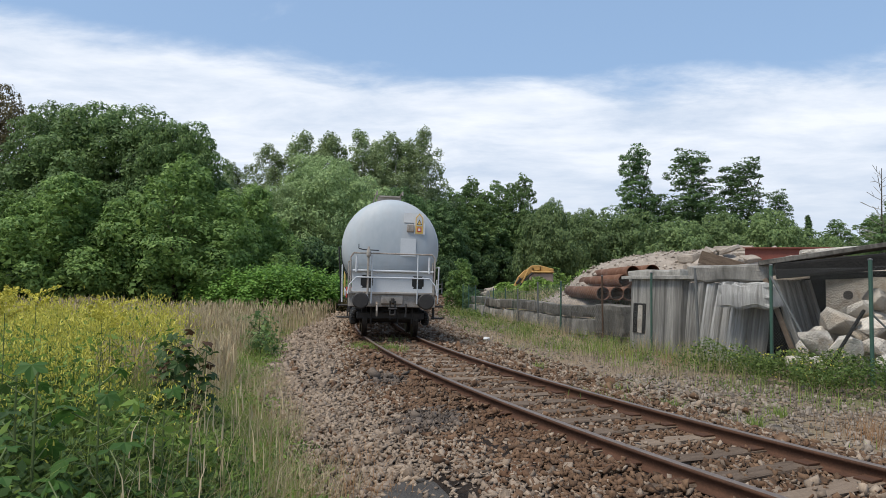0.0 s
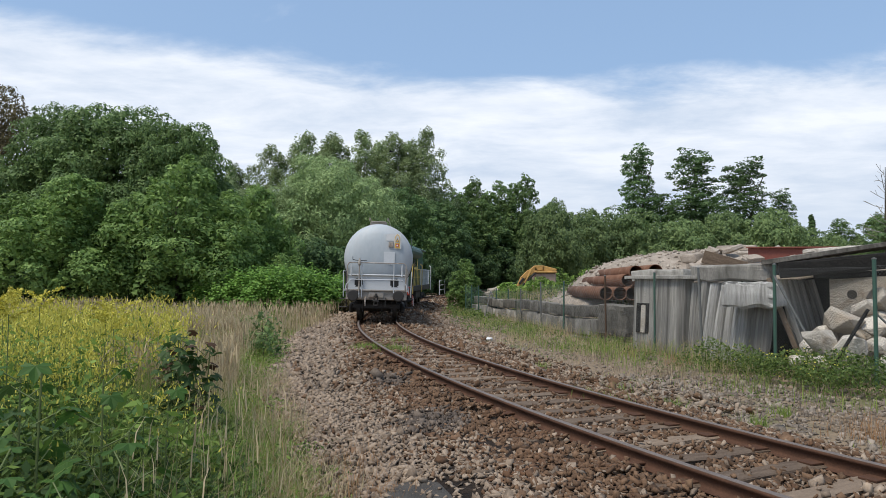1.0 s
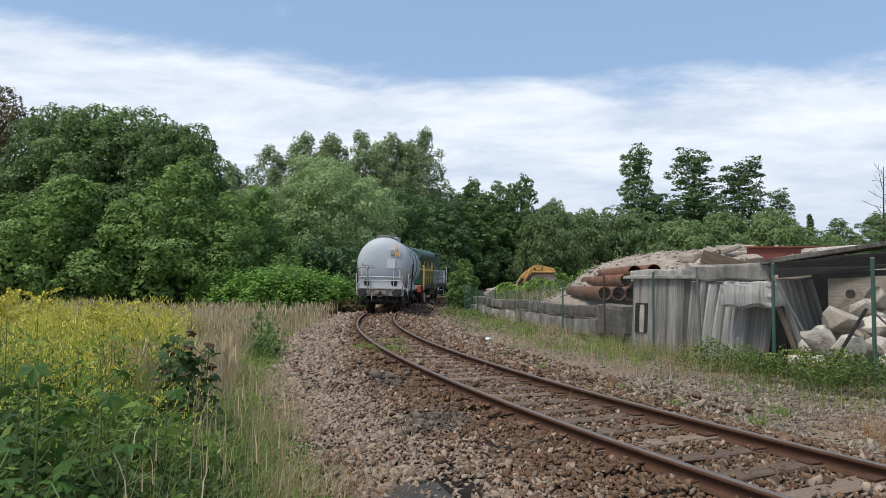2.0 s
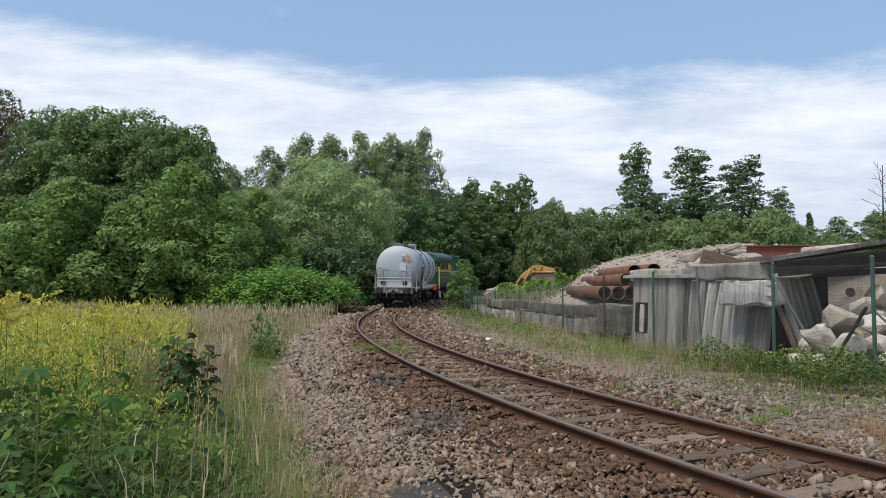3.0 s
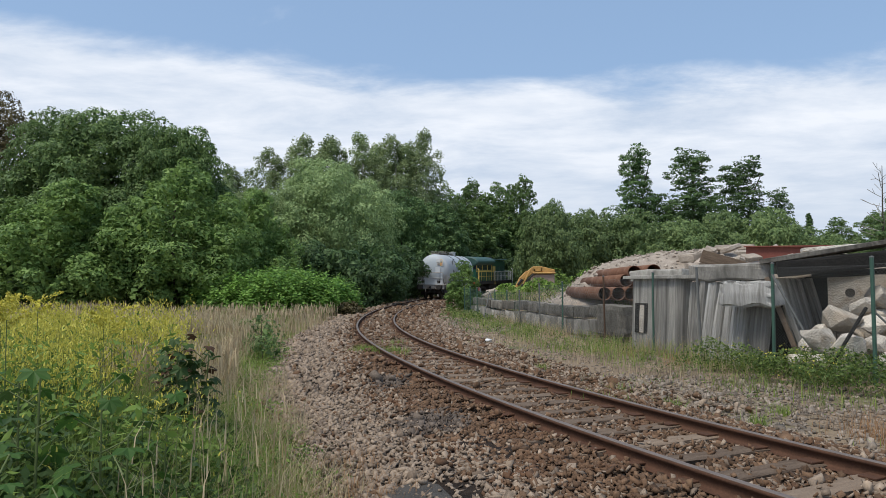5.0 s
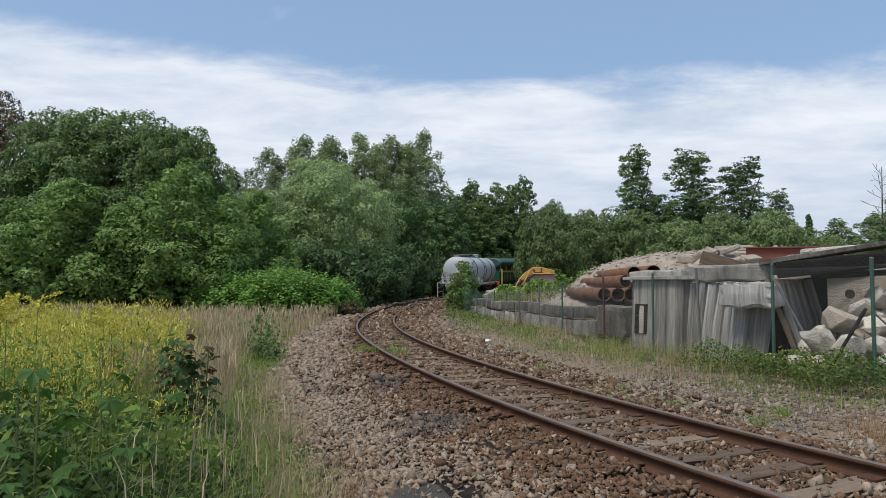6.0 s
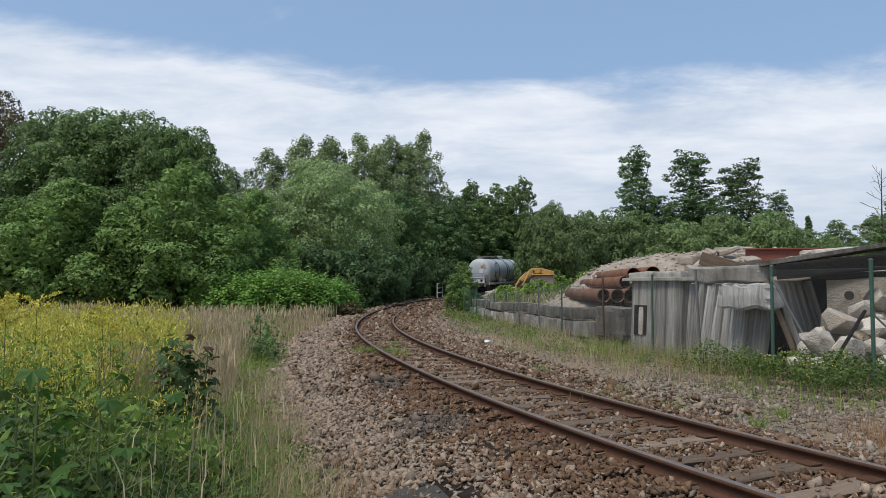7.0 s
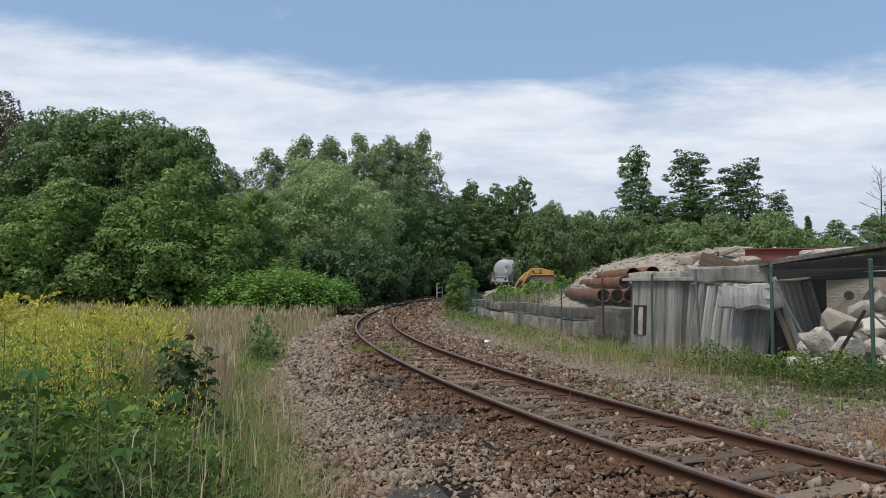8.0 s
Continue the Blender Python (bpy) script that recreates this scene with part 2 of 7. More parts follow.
def track(s, side=0.0, up=0.0):
    """The place at s metres along the track, side metres to the right of its middle and up above the rails."""
    h = np.interp(s, T_S, T_H)
    return np.stack([np.interp(s, T_S, T_X) + side * np.cos(h), np.interp(s, T_S, T_Y) - side * np.sin(h),
                     rise(s) - cant(s) * np.clip(np.asarray(side) / 1.507, -0.6, 0.6) + up + 0 * h], -1)


def sweep(name, s, profile, mat, smooth=False):
    """A profile of (side, up) points drawn along the track; closed all round."""
    rows = np.stack([track(s, a, b) for a, b in profile], 1)
    n, k = rows.shape[:2]
    i, j = np.meshgrid(np.arange(n - 1), np.arange(k), indexing="ij")
    j2 = (j + 1) % k
    q = np.stack([i * k + j, (i + 1) * k + j, (i + 1) * k + j2, i * k + j2], -1).reshape(-1, 4)
    return mesh_of(name, rows.reshape(-1, 3), q, mat, smooth)


# ---------------------------------------------------------------- ground, track bed, rails, sleepers
GROUND = -0.38


def ground_height(x, y):
    x, y = np.asarray(x, float), np.asarray(y, float)
    h = np.interp(y, T_Y, rise(T_S))
    near = np.exp(-((x - np.interp(y, T_Y, T_X)) / 9.0) ** 2)
    swell = 0.06 * np.sin(x * 0.7 + 1.3) * np.cos(y * 0.55) + 0.10 * np.sin(x * 0.21) * np.sin(y * 0.17 + 2)
    # the yard behind the retaining wall lies higher
    wx = np.interp(y, (8, 13, 17, 21, 23, 43, 46, 60, 90), (16, 13.6, 10.6, 8.4, 6.0, 2.15, 3.2, 7.5, 22))
    bank = np.clip((x - wx) / 0.8, 0, 1) * np.interp(y, (0, 8, 12, 40, 60, 75), (0, 0, 1.0, 0.95, 0.5, 0))
    bank = bank * np.clip((60 - x) / 20, 0, 1)
    return GROUND + h * (0.5 + 0.5 * near) + swell * (1 - 0.7 * near) + bank


def grid_lines(parts):
    out = [parts[0][0]]
    for a, b, st in parts:
        n = max(1, round((b - a) / st))
        out += list(np.linspace(a, b, n + 1)[1:])
    return np.array(out)


def make_ground():
    xs = grid_lines([(-2500, -300, 550), (-300, -60, 40), (-60, -12, 2), (-12, 22, 0.4), (22, 60, 2), (60, 300, 40), (300, 2500, 550)])
    ys = grid_lines([(-2500, -100, 600), (-100, -6, 10), (-6, 50, 0.4), (50, 120, 1.5), (120, 300, 20), (300, 2500, 550)])
    X, Y = np.meshgrid(xs, ys, indexing="ij")
    Z = ground_height(X, Y)
    far = np.clip((np.hypot(X, Y) - 120) / 200, 0, 1)
    Z = Z * (1 - far) + far * 0.3
    n, k = X.shape
    i, j = np.meshgrid(np.arange(n - 1), np.arange(k - 1), indexing="ij")
    q = np.stack([i * k + j, (i + 1) * k + j, (i + 1) * k + j + 1, i * k + j + 1], -1).reshape(-1, 4)
    ob = new("ground", mesh_of("ground", np.stack([X, Y, Z], -1).reshape(-1, 3), q, M["soil"], True))
    tagged(ob, "dry soil and trodden earth with patches of moss and grass", "ground", kind="structure")


make_ground()


def left_edge(s):
    return np.interp(s, (-10, 2, 9, 14, 25, 40, 150), (3.6, 3.55, 3.45, 3.2, 2.7, 2.5, 2.5))


def bed_height(s, side):
    """Top of the ballast, above the rails' level."""
    le = left_edge(s)
    z = np.where(side < -1.45, -0.15 - 0.16 * np.clip((-1.45 - side) / (le - 1.45), 0, 1) ** 1.2, -0.15)
    return np.where(side > 1.4, -0.15 - 0.20 * np.clip((side - 1.4) / 0.9, 0, 1), z)


def make_bed():
    s = np.arange(-9, 130, 0.5)
    fr = np.array([-1.12, -1.0, -0.9, -0.75, -0.6, -0.45])
    cols = []
    for f in fr:
        side = f * left_edge(s)
        z = bed_height(s, side) if f >= -1.0 else np.full_like(s, -0.62)
        cols.append(track(s, side, z))
    for side, z in ((-1.2, -0.15), (-0.7, -0.15), (0, -0.15), (0.7, -0.15), (1.4, -0.15), (1.7, -0.2), (2.0, -0.27), (2.3, -0.35), (2.6, -0.62)):
        cols.append(track(s, side, z - (0.03 if abs(side) < 1.3 else 0.0)))
    rows = np.stack(cols, 1)
    n, k = rows.shape[:2]
    rows[:, 1:-1, 2] += rng.normal(0, 0.012, (n, k - 2))
    i, j = np.meshgrid(np.arange(n - 1), np.arange(k - 1), indexing="ij")
    q = np.stack([i * k + j, i * k + j + 1, (i + 1) * k + j + 1, (i + 1) * k + j], -1).reshape(-1, 4)
    ob = new("track_bed", mesh_of("track_bed", rows.reshape(-1, 3), q, M["gap_shade_bed"], True))
    tagged(ob, "ballast bed under the railway track, coloured near black for the shade between stones", "track bed", kind="structure")


make_bed()

CUBE_V = np.array([(-1, -1, -1), (1, -1, -1), (1, 1, -1), (-1, 1, -1), (-1, -1, 1), (1, -1, 1), (1, 1, 1), (-1, 1, 1)], float) * 0.5
CUBE_F = np.array([(0, 3, 2, 1), (4, 5, 6, 7), (0, 1, 5, 4), (1, 2, 6, 5), (2, 3, 7, 6), (3, 0, 4, 7)])


def turns(n, tilt=1.0):
    """n random rotation matrices."""
    q = rng.normal(size=(n, 4)) * np.array([1, tilt, tilt, 1])
    q /= np.linalg.norm(q, axis=1, keepdims=True)
    w, x, y, z = q.T
    return np.stack([1 - 2 * (y * y + z * z), 2 * (x * y - z * w), 2 * (x * z + y * w), 2 * (x * y + z * w), 1 - 2 * (x * x + z * z), 2 * (y * z - x * w),
                     2 * (x * z - y * w), 2 * (y * z + x * w), 1 - 2 * (x * x + y * y)], -1).reshape(n, 3, 3)


def stones(at, size, flat=0.65):
    """Angular stones: cubes pushed out of shape."""
    n = len(at)
    v = CUBE_V[None] * (1 + rng.uniform(-0.42, 0.12, (n, 8, 1))) + rng.normal(0, 0.09, (n, 8, 3))
    v = v * np.stack([np.full(n, 1.3), rng.uniform(0.7, 1.1, n), rng.uniform(0.32, 0.6, n) * flat / 0.65], -1)[:, None] * size[:, None, None]
    v = np.einsum("nij,nkj->nki", turns(n, 0.42), v) + at[:, None]
    f = CUBE_F[None] + 8 * np.arange(n)[:, None, None]
    return v.reshape(-1, 3), f.reshape(-1, 4)


SLEEPER_STEP = 0.63


def make_ballast():
    made = {"brown": [], "grey": [], "pale": [], "oily": []}
    for s0, s1, per_m2, big in ((-3, 0, 90, 0.07), (0, 8, 720, 0.044), (8, 17, 280, 0.065), (17, 30, 130, 0.088), (30, 62, 38, 0.13)):
        n = int((s1 - s0) * 6.2 * per_m2)
        s = rng.uniform(s0, s1, n)
        side = rng.uniform(-3.7, 2.4, n)
        size = big * rng.lognormal(0, 0.26, n)
        ok = (side > -left_edge(s) + rng.normal(0, 0.12, n)) & (np.abs(np.abs(side) - 0.7535) > 0.075 + size * 0.3)
        ph = np.abs(((s / SLEEPER_STEP) + 0.5) % 1 - 0.5) * SLEEPER_STEP
        on = (ph < 0.11 + size * 0.35) & (np.abs(side) < 1.3)
        ok &= ~on | (rng.random(n) < np.where(np.abs(side) > 0.85, 0.9, 0.05))
        ok &= (side < 1.55) | (rng.random(n) < 0.7)
        # bare patch of tarred earth beside the bed
        p = track(s, side, 0)
        ok &= ~(((p[:, 0] + 0.02) / 0.42) ** 2 + ((p[:, 1] - 5.55) / 0.75) ** 2 < rng.uniform(0.4, 1.1, n) ** 0.5) | (rng.random(n) < 0.13)
        s, side, size, on = s[ok], side[ok], size[ok], on[ok]
        at = track(s, side, np.where(on, -0.125, bed_height(s, side) - np.where(np.abs(side) < 1.3, 0.02, 0.0)) + size * (0.1 + rng.normal(0, 0.2, len(s))))
        # rust dust close to the rails, grey stone on the shoulder, two oily patches
        rust = np.exp(-((np.abs(side) - 0.85) / 0.5) ** 2)
        grey = rng.random(len(s)) < np.clip(np.where(side < -1, (-side - 1.35 + 0.08 * np.clip(s - 8, 0, 12)) / 1.3, np.where(side < 0.9, 0.36 - 0.36 * rust, 0.3)), 0.06, 0.94)
        oily = np.zeros(len(s), bool)
        for ox, oy, orx, ory in ((-0.12, 8.5, 0.5, 0.75), (-0.95, 11.8, 0.42, 0.9)):
            oily |= ((at[:, 0] - ox) / orx) ** 2 + ((at[:, 1] - oy) / ory) ** 2 < rng.uniform(0.1, 1.2, len(s))
        for key, sel in (("oily", oily), ("grey", grey & ~oily), ("brown", ~grey & ~oily)):
            made[key].append((at[sel], size[sel]))
    # loose rubble on the far verge
    n = 4200
    x, y = rng.uniform(3.2, 10.5, n), rng.uniform(6.2, 14.5, n)
    fit = (np.interp(y, T_Y, T_X) + 1.9 < x) & (x < 9.8 - 0.36 * (y - 6) + rng.normal(0, 0.4, n))
    x, y = x[fit], y[fit]
    made["pale"].append((np.stack([x, y, ground_height(x, y) + 0.01], -1), 0.055 * rng.lognormal(0, 0.38, len(x))))
    # small stones on the bare earth of the verge
    n = 9000
    y = rng.uniform(8, 40, n) ** 1.0
    x = np.interp(y, T_Y, T_X) + 1.8 + rng.random(n) ** 1.3 * np.interp(y, (8, 20, 40), (6.5, 5.5, 3.6))
    at = np.stack([x, y, ground_height(x, y) + 0.004], -1)
    fine = np.interp(y, (8, 40), (0.026, 0.06)) * rng.lognormal(0, 0.45, n)
    k = rng.random(n) < 0.5
    made["pale"].append((at[k], fine[k]))
    made["grey"].append((at[~k], fine[~k]))
    # stones strewn beside the bed
    n = 7000
    s, side = rng.uniform(5, 46, n), 1.5 + 2.0 * rng.random(n) ** 1.6
    at = track(s, side, 0)
    at[:, 2] = np.maximum(ground_height(at[:, 0], at[:, 1]) + 0.01, track(s, side, bed_height(s, side))[:, 2])
    big = 0.055 * rng.lognormal(0, 0.4, n) * np.interp(s, (5, 34), (0.9, 1.5))
    k = rng.random(n) < 0.6
    made["grey"].append((at[k], big[k]))
    made["brown"].append((at[~k], big[~k]))
    for key, mat, label in (("brown", "stone", "brown rust-dusted crushed-stone ballast round the sleepers"), ("grey", "grey_stone", "grey crushed-stone ballast on the shoulder of the track"),
                            ("pale", "pale_stone", "pale grey rubble on the verge beside the track"), ("oily", "oily_stone", "blackened oily ballast stones in two patches")):
        at, size = np.concatenate([a for a, b in made[key]]), np.concatenate([b for a, b in made[key]])
        v, f = stones(at, size)
        tagged(new("gravel" if key == "pale" else "ballast", mesh_of("ballast", v, f, M[mat])), label, "gravel", kind="stuff")


make_ballast()


def make_rails():
    s = np.arange(-9, 125, 0.5)
    for side, nm in ((-0.7535, "outer"), (0.7535, "inner")):
        th = thing("rail", label="rusty steel rail with a worn shiny head, spiked to sleepers", category="rail", group="rails of the track")
        body = [(-0.07, -0.16), (0.07, -0.16), (0.07, -0.148), (0.02, -0.132), (0.011, -0.115), (0.011, -0.05), (0.036, -0.038), (0.036, -0.006),
                (-0.036, -0.006), (-0.036, -0.038), (-0.011, -0.05), (-0.011, -0.115), (-0.02, -0.132), (-0.07, -0.148)]
        part("rail_body", sweep("rail_body", s, [(side + a, b) for a, b in body], M["rust_rail"]), None, th)
        head = [(-0.036, -0.006), (0.036, -0.006), (0.033, -0.002), (0.024, 0.0), (-0.024, 0.0), (-0.033, -0.002)]
        part("rail_head", sweep("rail_head", s, [(side + a, b) for a, b in head], M["rail_top"]), None, th, "polished running surface")


make_rails()


def make_sleepers():
    base = None
    plates = box((0.34, 0.16, 0.02), (0.7535, 0, 0.012), bevel=0.004)
    bpy_mesh = bpy.data.meshes.new("base_plate")
    plates.to_mesh(bpy_mesh)
    plates.free()
    bpy_mesh.materials.append(M["rust_rail"])
    bpy_mesh2 = bpy_mesh.copy()
    bpy_mesh2.transform(Matrix.Translation((-1.507, 0, 0)))
    kinds = []
    for k in range(4):
        bm = box((2.5 + 0.06 * k, 0.24, 0.15), (0, 0, -0.075), bevel=0.012)
        bmesh.ops.subdivide_edges(bm, edges=[e for e in bm.edges if e.calc_length() > 1.5], cuts=9)
        for v in bm.verts:
            v.co += Vector((rng.normal(0, 0.008), rng.normal(0, 0.008), rng.normal(0, 0.005)))
        me = bpy.data.meshes.new("sleeper")
        bm.to_mesh(me)
        bm.free()
        me.materials.append(M["sleeper"])
        kinds.append(me)
    for i in range(-9, 130):
        s = i * SLEEPER_STEP
        x, y, z = track(s, 0, -0.125)
        h = math.degrees(np.interp(s, T_S, T_H))
        th = new("sleeper", kinds[i % 4])
        tagged(th, "weathered grey-brown wooden railway sleeper bedded in ballast", "sleeper", "sleepers of the track")
        th.matrix_world = pose(x, y, float(z), rng.normal(0, 0.6), math.degrees(math.atan2(float(cant(s)), 1.507)), -h + rng.normal(0, 1.2))
        if s < 40:
            for me in (bpy_mesh, bpy_mesh2):
                part("base_plate", me, None, th)


# ---------------------------------------------------------------- trees
def leaf_quads(at, normal, long, wide, droop=0.0):
    """Leaves as folded diamonds: one quad each, facing roughly along the normal."""
    n = len(at)
    a = rng.normal(size=(n, 3))
    a[:, 2] -= droop
    u = a - (a * normal).sum(1, keepdims=True) * normal
    u /= np.linalg.norm(u, axis=1, keepdims=True) + 1e-9
    w = np.cross(normal, u)
    L, W = long[:, None] / 2, wide[:, None] / 2
    v = np.stack([at - u * L, at + w * W - u * L * 0.15, at + u * L + normal * L * 0.15, at - w * W - u * L * 0.15], 1)
    f = np.arange(4 * n).reshape(n, 4)
    return v.reshape(-1, 3), f


def leaf_points(at, normal, long, wide, droop=0.0):
    """Small leaves as single pointed triangles."""
    n = len(at)
    a = rng.normal(size=(n, 3))
    a[:, 2] -= droop
    u = a - (a * normal).sum(1, keepdims=True) * normal
    u /= np.linalg.norm(u, axis=1, keepdims=True) + 1e-9
    w = np.cross(normal, u)
    L, W = long[:, None] / 2, wide[:, None] / 2
    v = np.stack([at - u * L * 0.7 - w * W, at - u * L * 0.7 + w * W, at + u * L * 1.3], 1)
    return v.reshape(-1, 3), np.arange(3 * n).reshape(n, 3)


def unit(a):
    return a / (np.linalg.norm(a, axis=1, keepdims=True) + 1e-9)


CROWNS = {   # lobes, lobe size, sprays on a lobe, spray size, flatness of a spray
    "round": (24, 0.40, 11, 0.40, 0.78), "tall": (34, 0.40, 9, 0.42, 0.8), "birch": (64, 0.27, 7, 0.5, 1.5),
    "layered": (44, 0.36, 7, 0.46, 0.42), "bush": (15, 0.42, 9, 0.42, 0.75), "conifer": (46, 0.24, 6, 0.5, 0.45)}


def crown_lobes(kind, H, R, base):
    """Centres and radii of the boughs that make up a crown of that kind."""
    c, r = [], []
    n, size0 = CROWNS[kind][:2]
    for i in range(n):
        t = (i + rng.random()) / n
        ang = i * 2.39996 + rng.normal(0, 0.35)
        size = size0 * R * rng.uniform(0.75, 1.2)
        if kind in ("round", "bush"):
            env = math.sqrt(max(0.03, 1 - (1.9 * t - 0.78) ** 2 / 1.32))
        elif kind == "tall":
            env = math.sin(math.pi * min(1, 0.24 + 0.72 * t)) ** 0.75
        elif kind == "birch":
            env = max(0.08, math.sin(math.pi * (0.16 + 0.82 * t)) ** 0.8)
        elif kind == "layered":
            env = (0.6 + 0.5 * rng.random()) * (1.05 - 0.7 * t)
        else:
            env = 1.0 - 0.95 * t
        if kind in ("birch", "layered", "tall", "conifer"):
            size *= 1.2 - 0.62 * t
        rad = max(0.0, R * env - size * 0.8) * (rng.uniform(0.72, 1.0) if i % 4 else rng.uniform(0.1, 0.6))
        z = base + size * 0.5 + t * (H - base - size * 1.35)
        c.append((rad * math.cos(ang), rad * math.sin(ang), z))
        r.append(size)
    return np.array(c), np.array(r)


def crown_mesh(kind, H, R, base, leaves, leaf, mat, droop=0.3):
    """Boughs carry rounded sprays on their outer and upper side; leaves lie like scales on the sprays."""
    c, r = crown_lobes(kind, H, R, base)
    sprays, part_size, flat = CROWNS[kind][2:]
    own = np.repeat(np.arange(len(c)), sprays)
    away = c * np.array([1, 1, 0])
    d = unit(rng.normal(size=(len(own), 3)) + unit(away + 1e-6)[own] * 0.75 + np.array([0, 0, 0.35]))
    hub = c[own] + d * (r[own] * rng.uniform(0.72, 1.04, len(own)))[:, None] * np.array([1, 1, 0.85])
    rs = r[own] * part_size * rng.uniform(0.6, 1.3, len(own))
    j = rng.choice(len(hub), leaves, p=rs ** 2 / (rs ** 2).sum())
    e = unit(rng.normal(size=(leaves, 3)) + d[j] * 0.8 + np.array([0, 0, 0.45]))
    p = hub[j] + e * (rs[j] * rng.uniform(0.62, 1.12, leaves) ** 0.8)[:, None] * np.array([1, 1, flat])
    if kind == "birch":
        p[:, 2] -= rs[j] * rng.random(leaves) ** 2 * 1.3
    inner = rng.random(leaves) < 0.17
    k = own[j]
    p = np.where(inner[:, None], c[k] + unit(rng.normal(size=(leaves, 3))) * (r[k] * rng.uniform(0.3, 0.95, leaves))[:, None] * np.array([1, 1, 0.8]), p)
    nrm = unit(e * 0.95 + rng.normal(size=(leaves, 3)) * 0.38 + np.array([0, 0, 0.3]))
    size = leaf * rng.lognormal(0, 0.28, leaves) * np.where(inner, 1.35, 1.0)
    v, f = leaf_points(p, nrm, size, size * rng.uniform(0.55, 0.85, leaves), droop)
    return mesh_of("crown", v, f, mat), c


def trunk_mesh(H, thick, c, mat, bare=0.0):
    """A tapered trunk that bends a little, with limbs that reach into the clumps."""
    bm = bmesh.new()
    top = H * 0.86
    pts, p = [], Vector((0, 0, -0.4))
    for i in range(9):
        pts.append(p.copy())
        p += Vector((rng.normal(0, 0.012 * H), rng.normal(0, 0.012 * H), (top + 0.4) / 8))
    for i, (u, v) in enumerate(zip(pts, pts[1:])):
        rod(u, v, thick * (1 - 0.105 * i), bm, 8, thick * (1 - 0.105 * (i + 1)))
    for cx, cy, cz in c[:: max(1, len(c) // 11)]:
        z0 = max(0.8, cz - math.hypot(cx, cy) * 0.8)
        j = min(7, max(0, int((z0 + 0.4) / (top + 0.4) * 8)))
        a, b = pts[j], Vector((cx, cy, cz))
        m = a.lerp(b, 0.5) + Vector((0, 0, 0.06 * H * rng.random()))
        r0 = thick * (0.42 - 0.035 * j)
        rod(a, m, r0, bm, 6, r0 * 0.7)
        rod(m, b, r0 * 0.7, bm, 6, r0 * 0.25)
    me = bpy.data.meshes.new("trunk")
    bm.to_mesh(me)
    bm.free()
    me.materials.append(mat)
    return me


def tree_kind(name, kind, H, R, base, leaves, leaf, leaf_mat, bark, thick, label, category="tree", group="", droop=0.3):
    th = thing(name, label=label, category=category, group=group)
    crown, c = crown_mesh(kind, H, R, base, leaves, leaf, M[leaf_mat], droop)
    part("trunk", trunk_mesh(H, thick, c, M[bark]), None, th)
    part("crown", crown, None, th)
    return th


def plant(master, used, x, y, sx, sz, rz):
    """Stand a tree at (x, y); the first one is the master itself."""
    z = float(ground_height(x, y))
    ob = master if not used else copy_thing(master, pose(x, y, z, 0, 0, rz))
    ob.matrix_world = pose(x, y, z, 0, 0, rz) @ Matrix.Diagonal((sx, sx, sz, 1))
    return ob


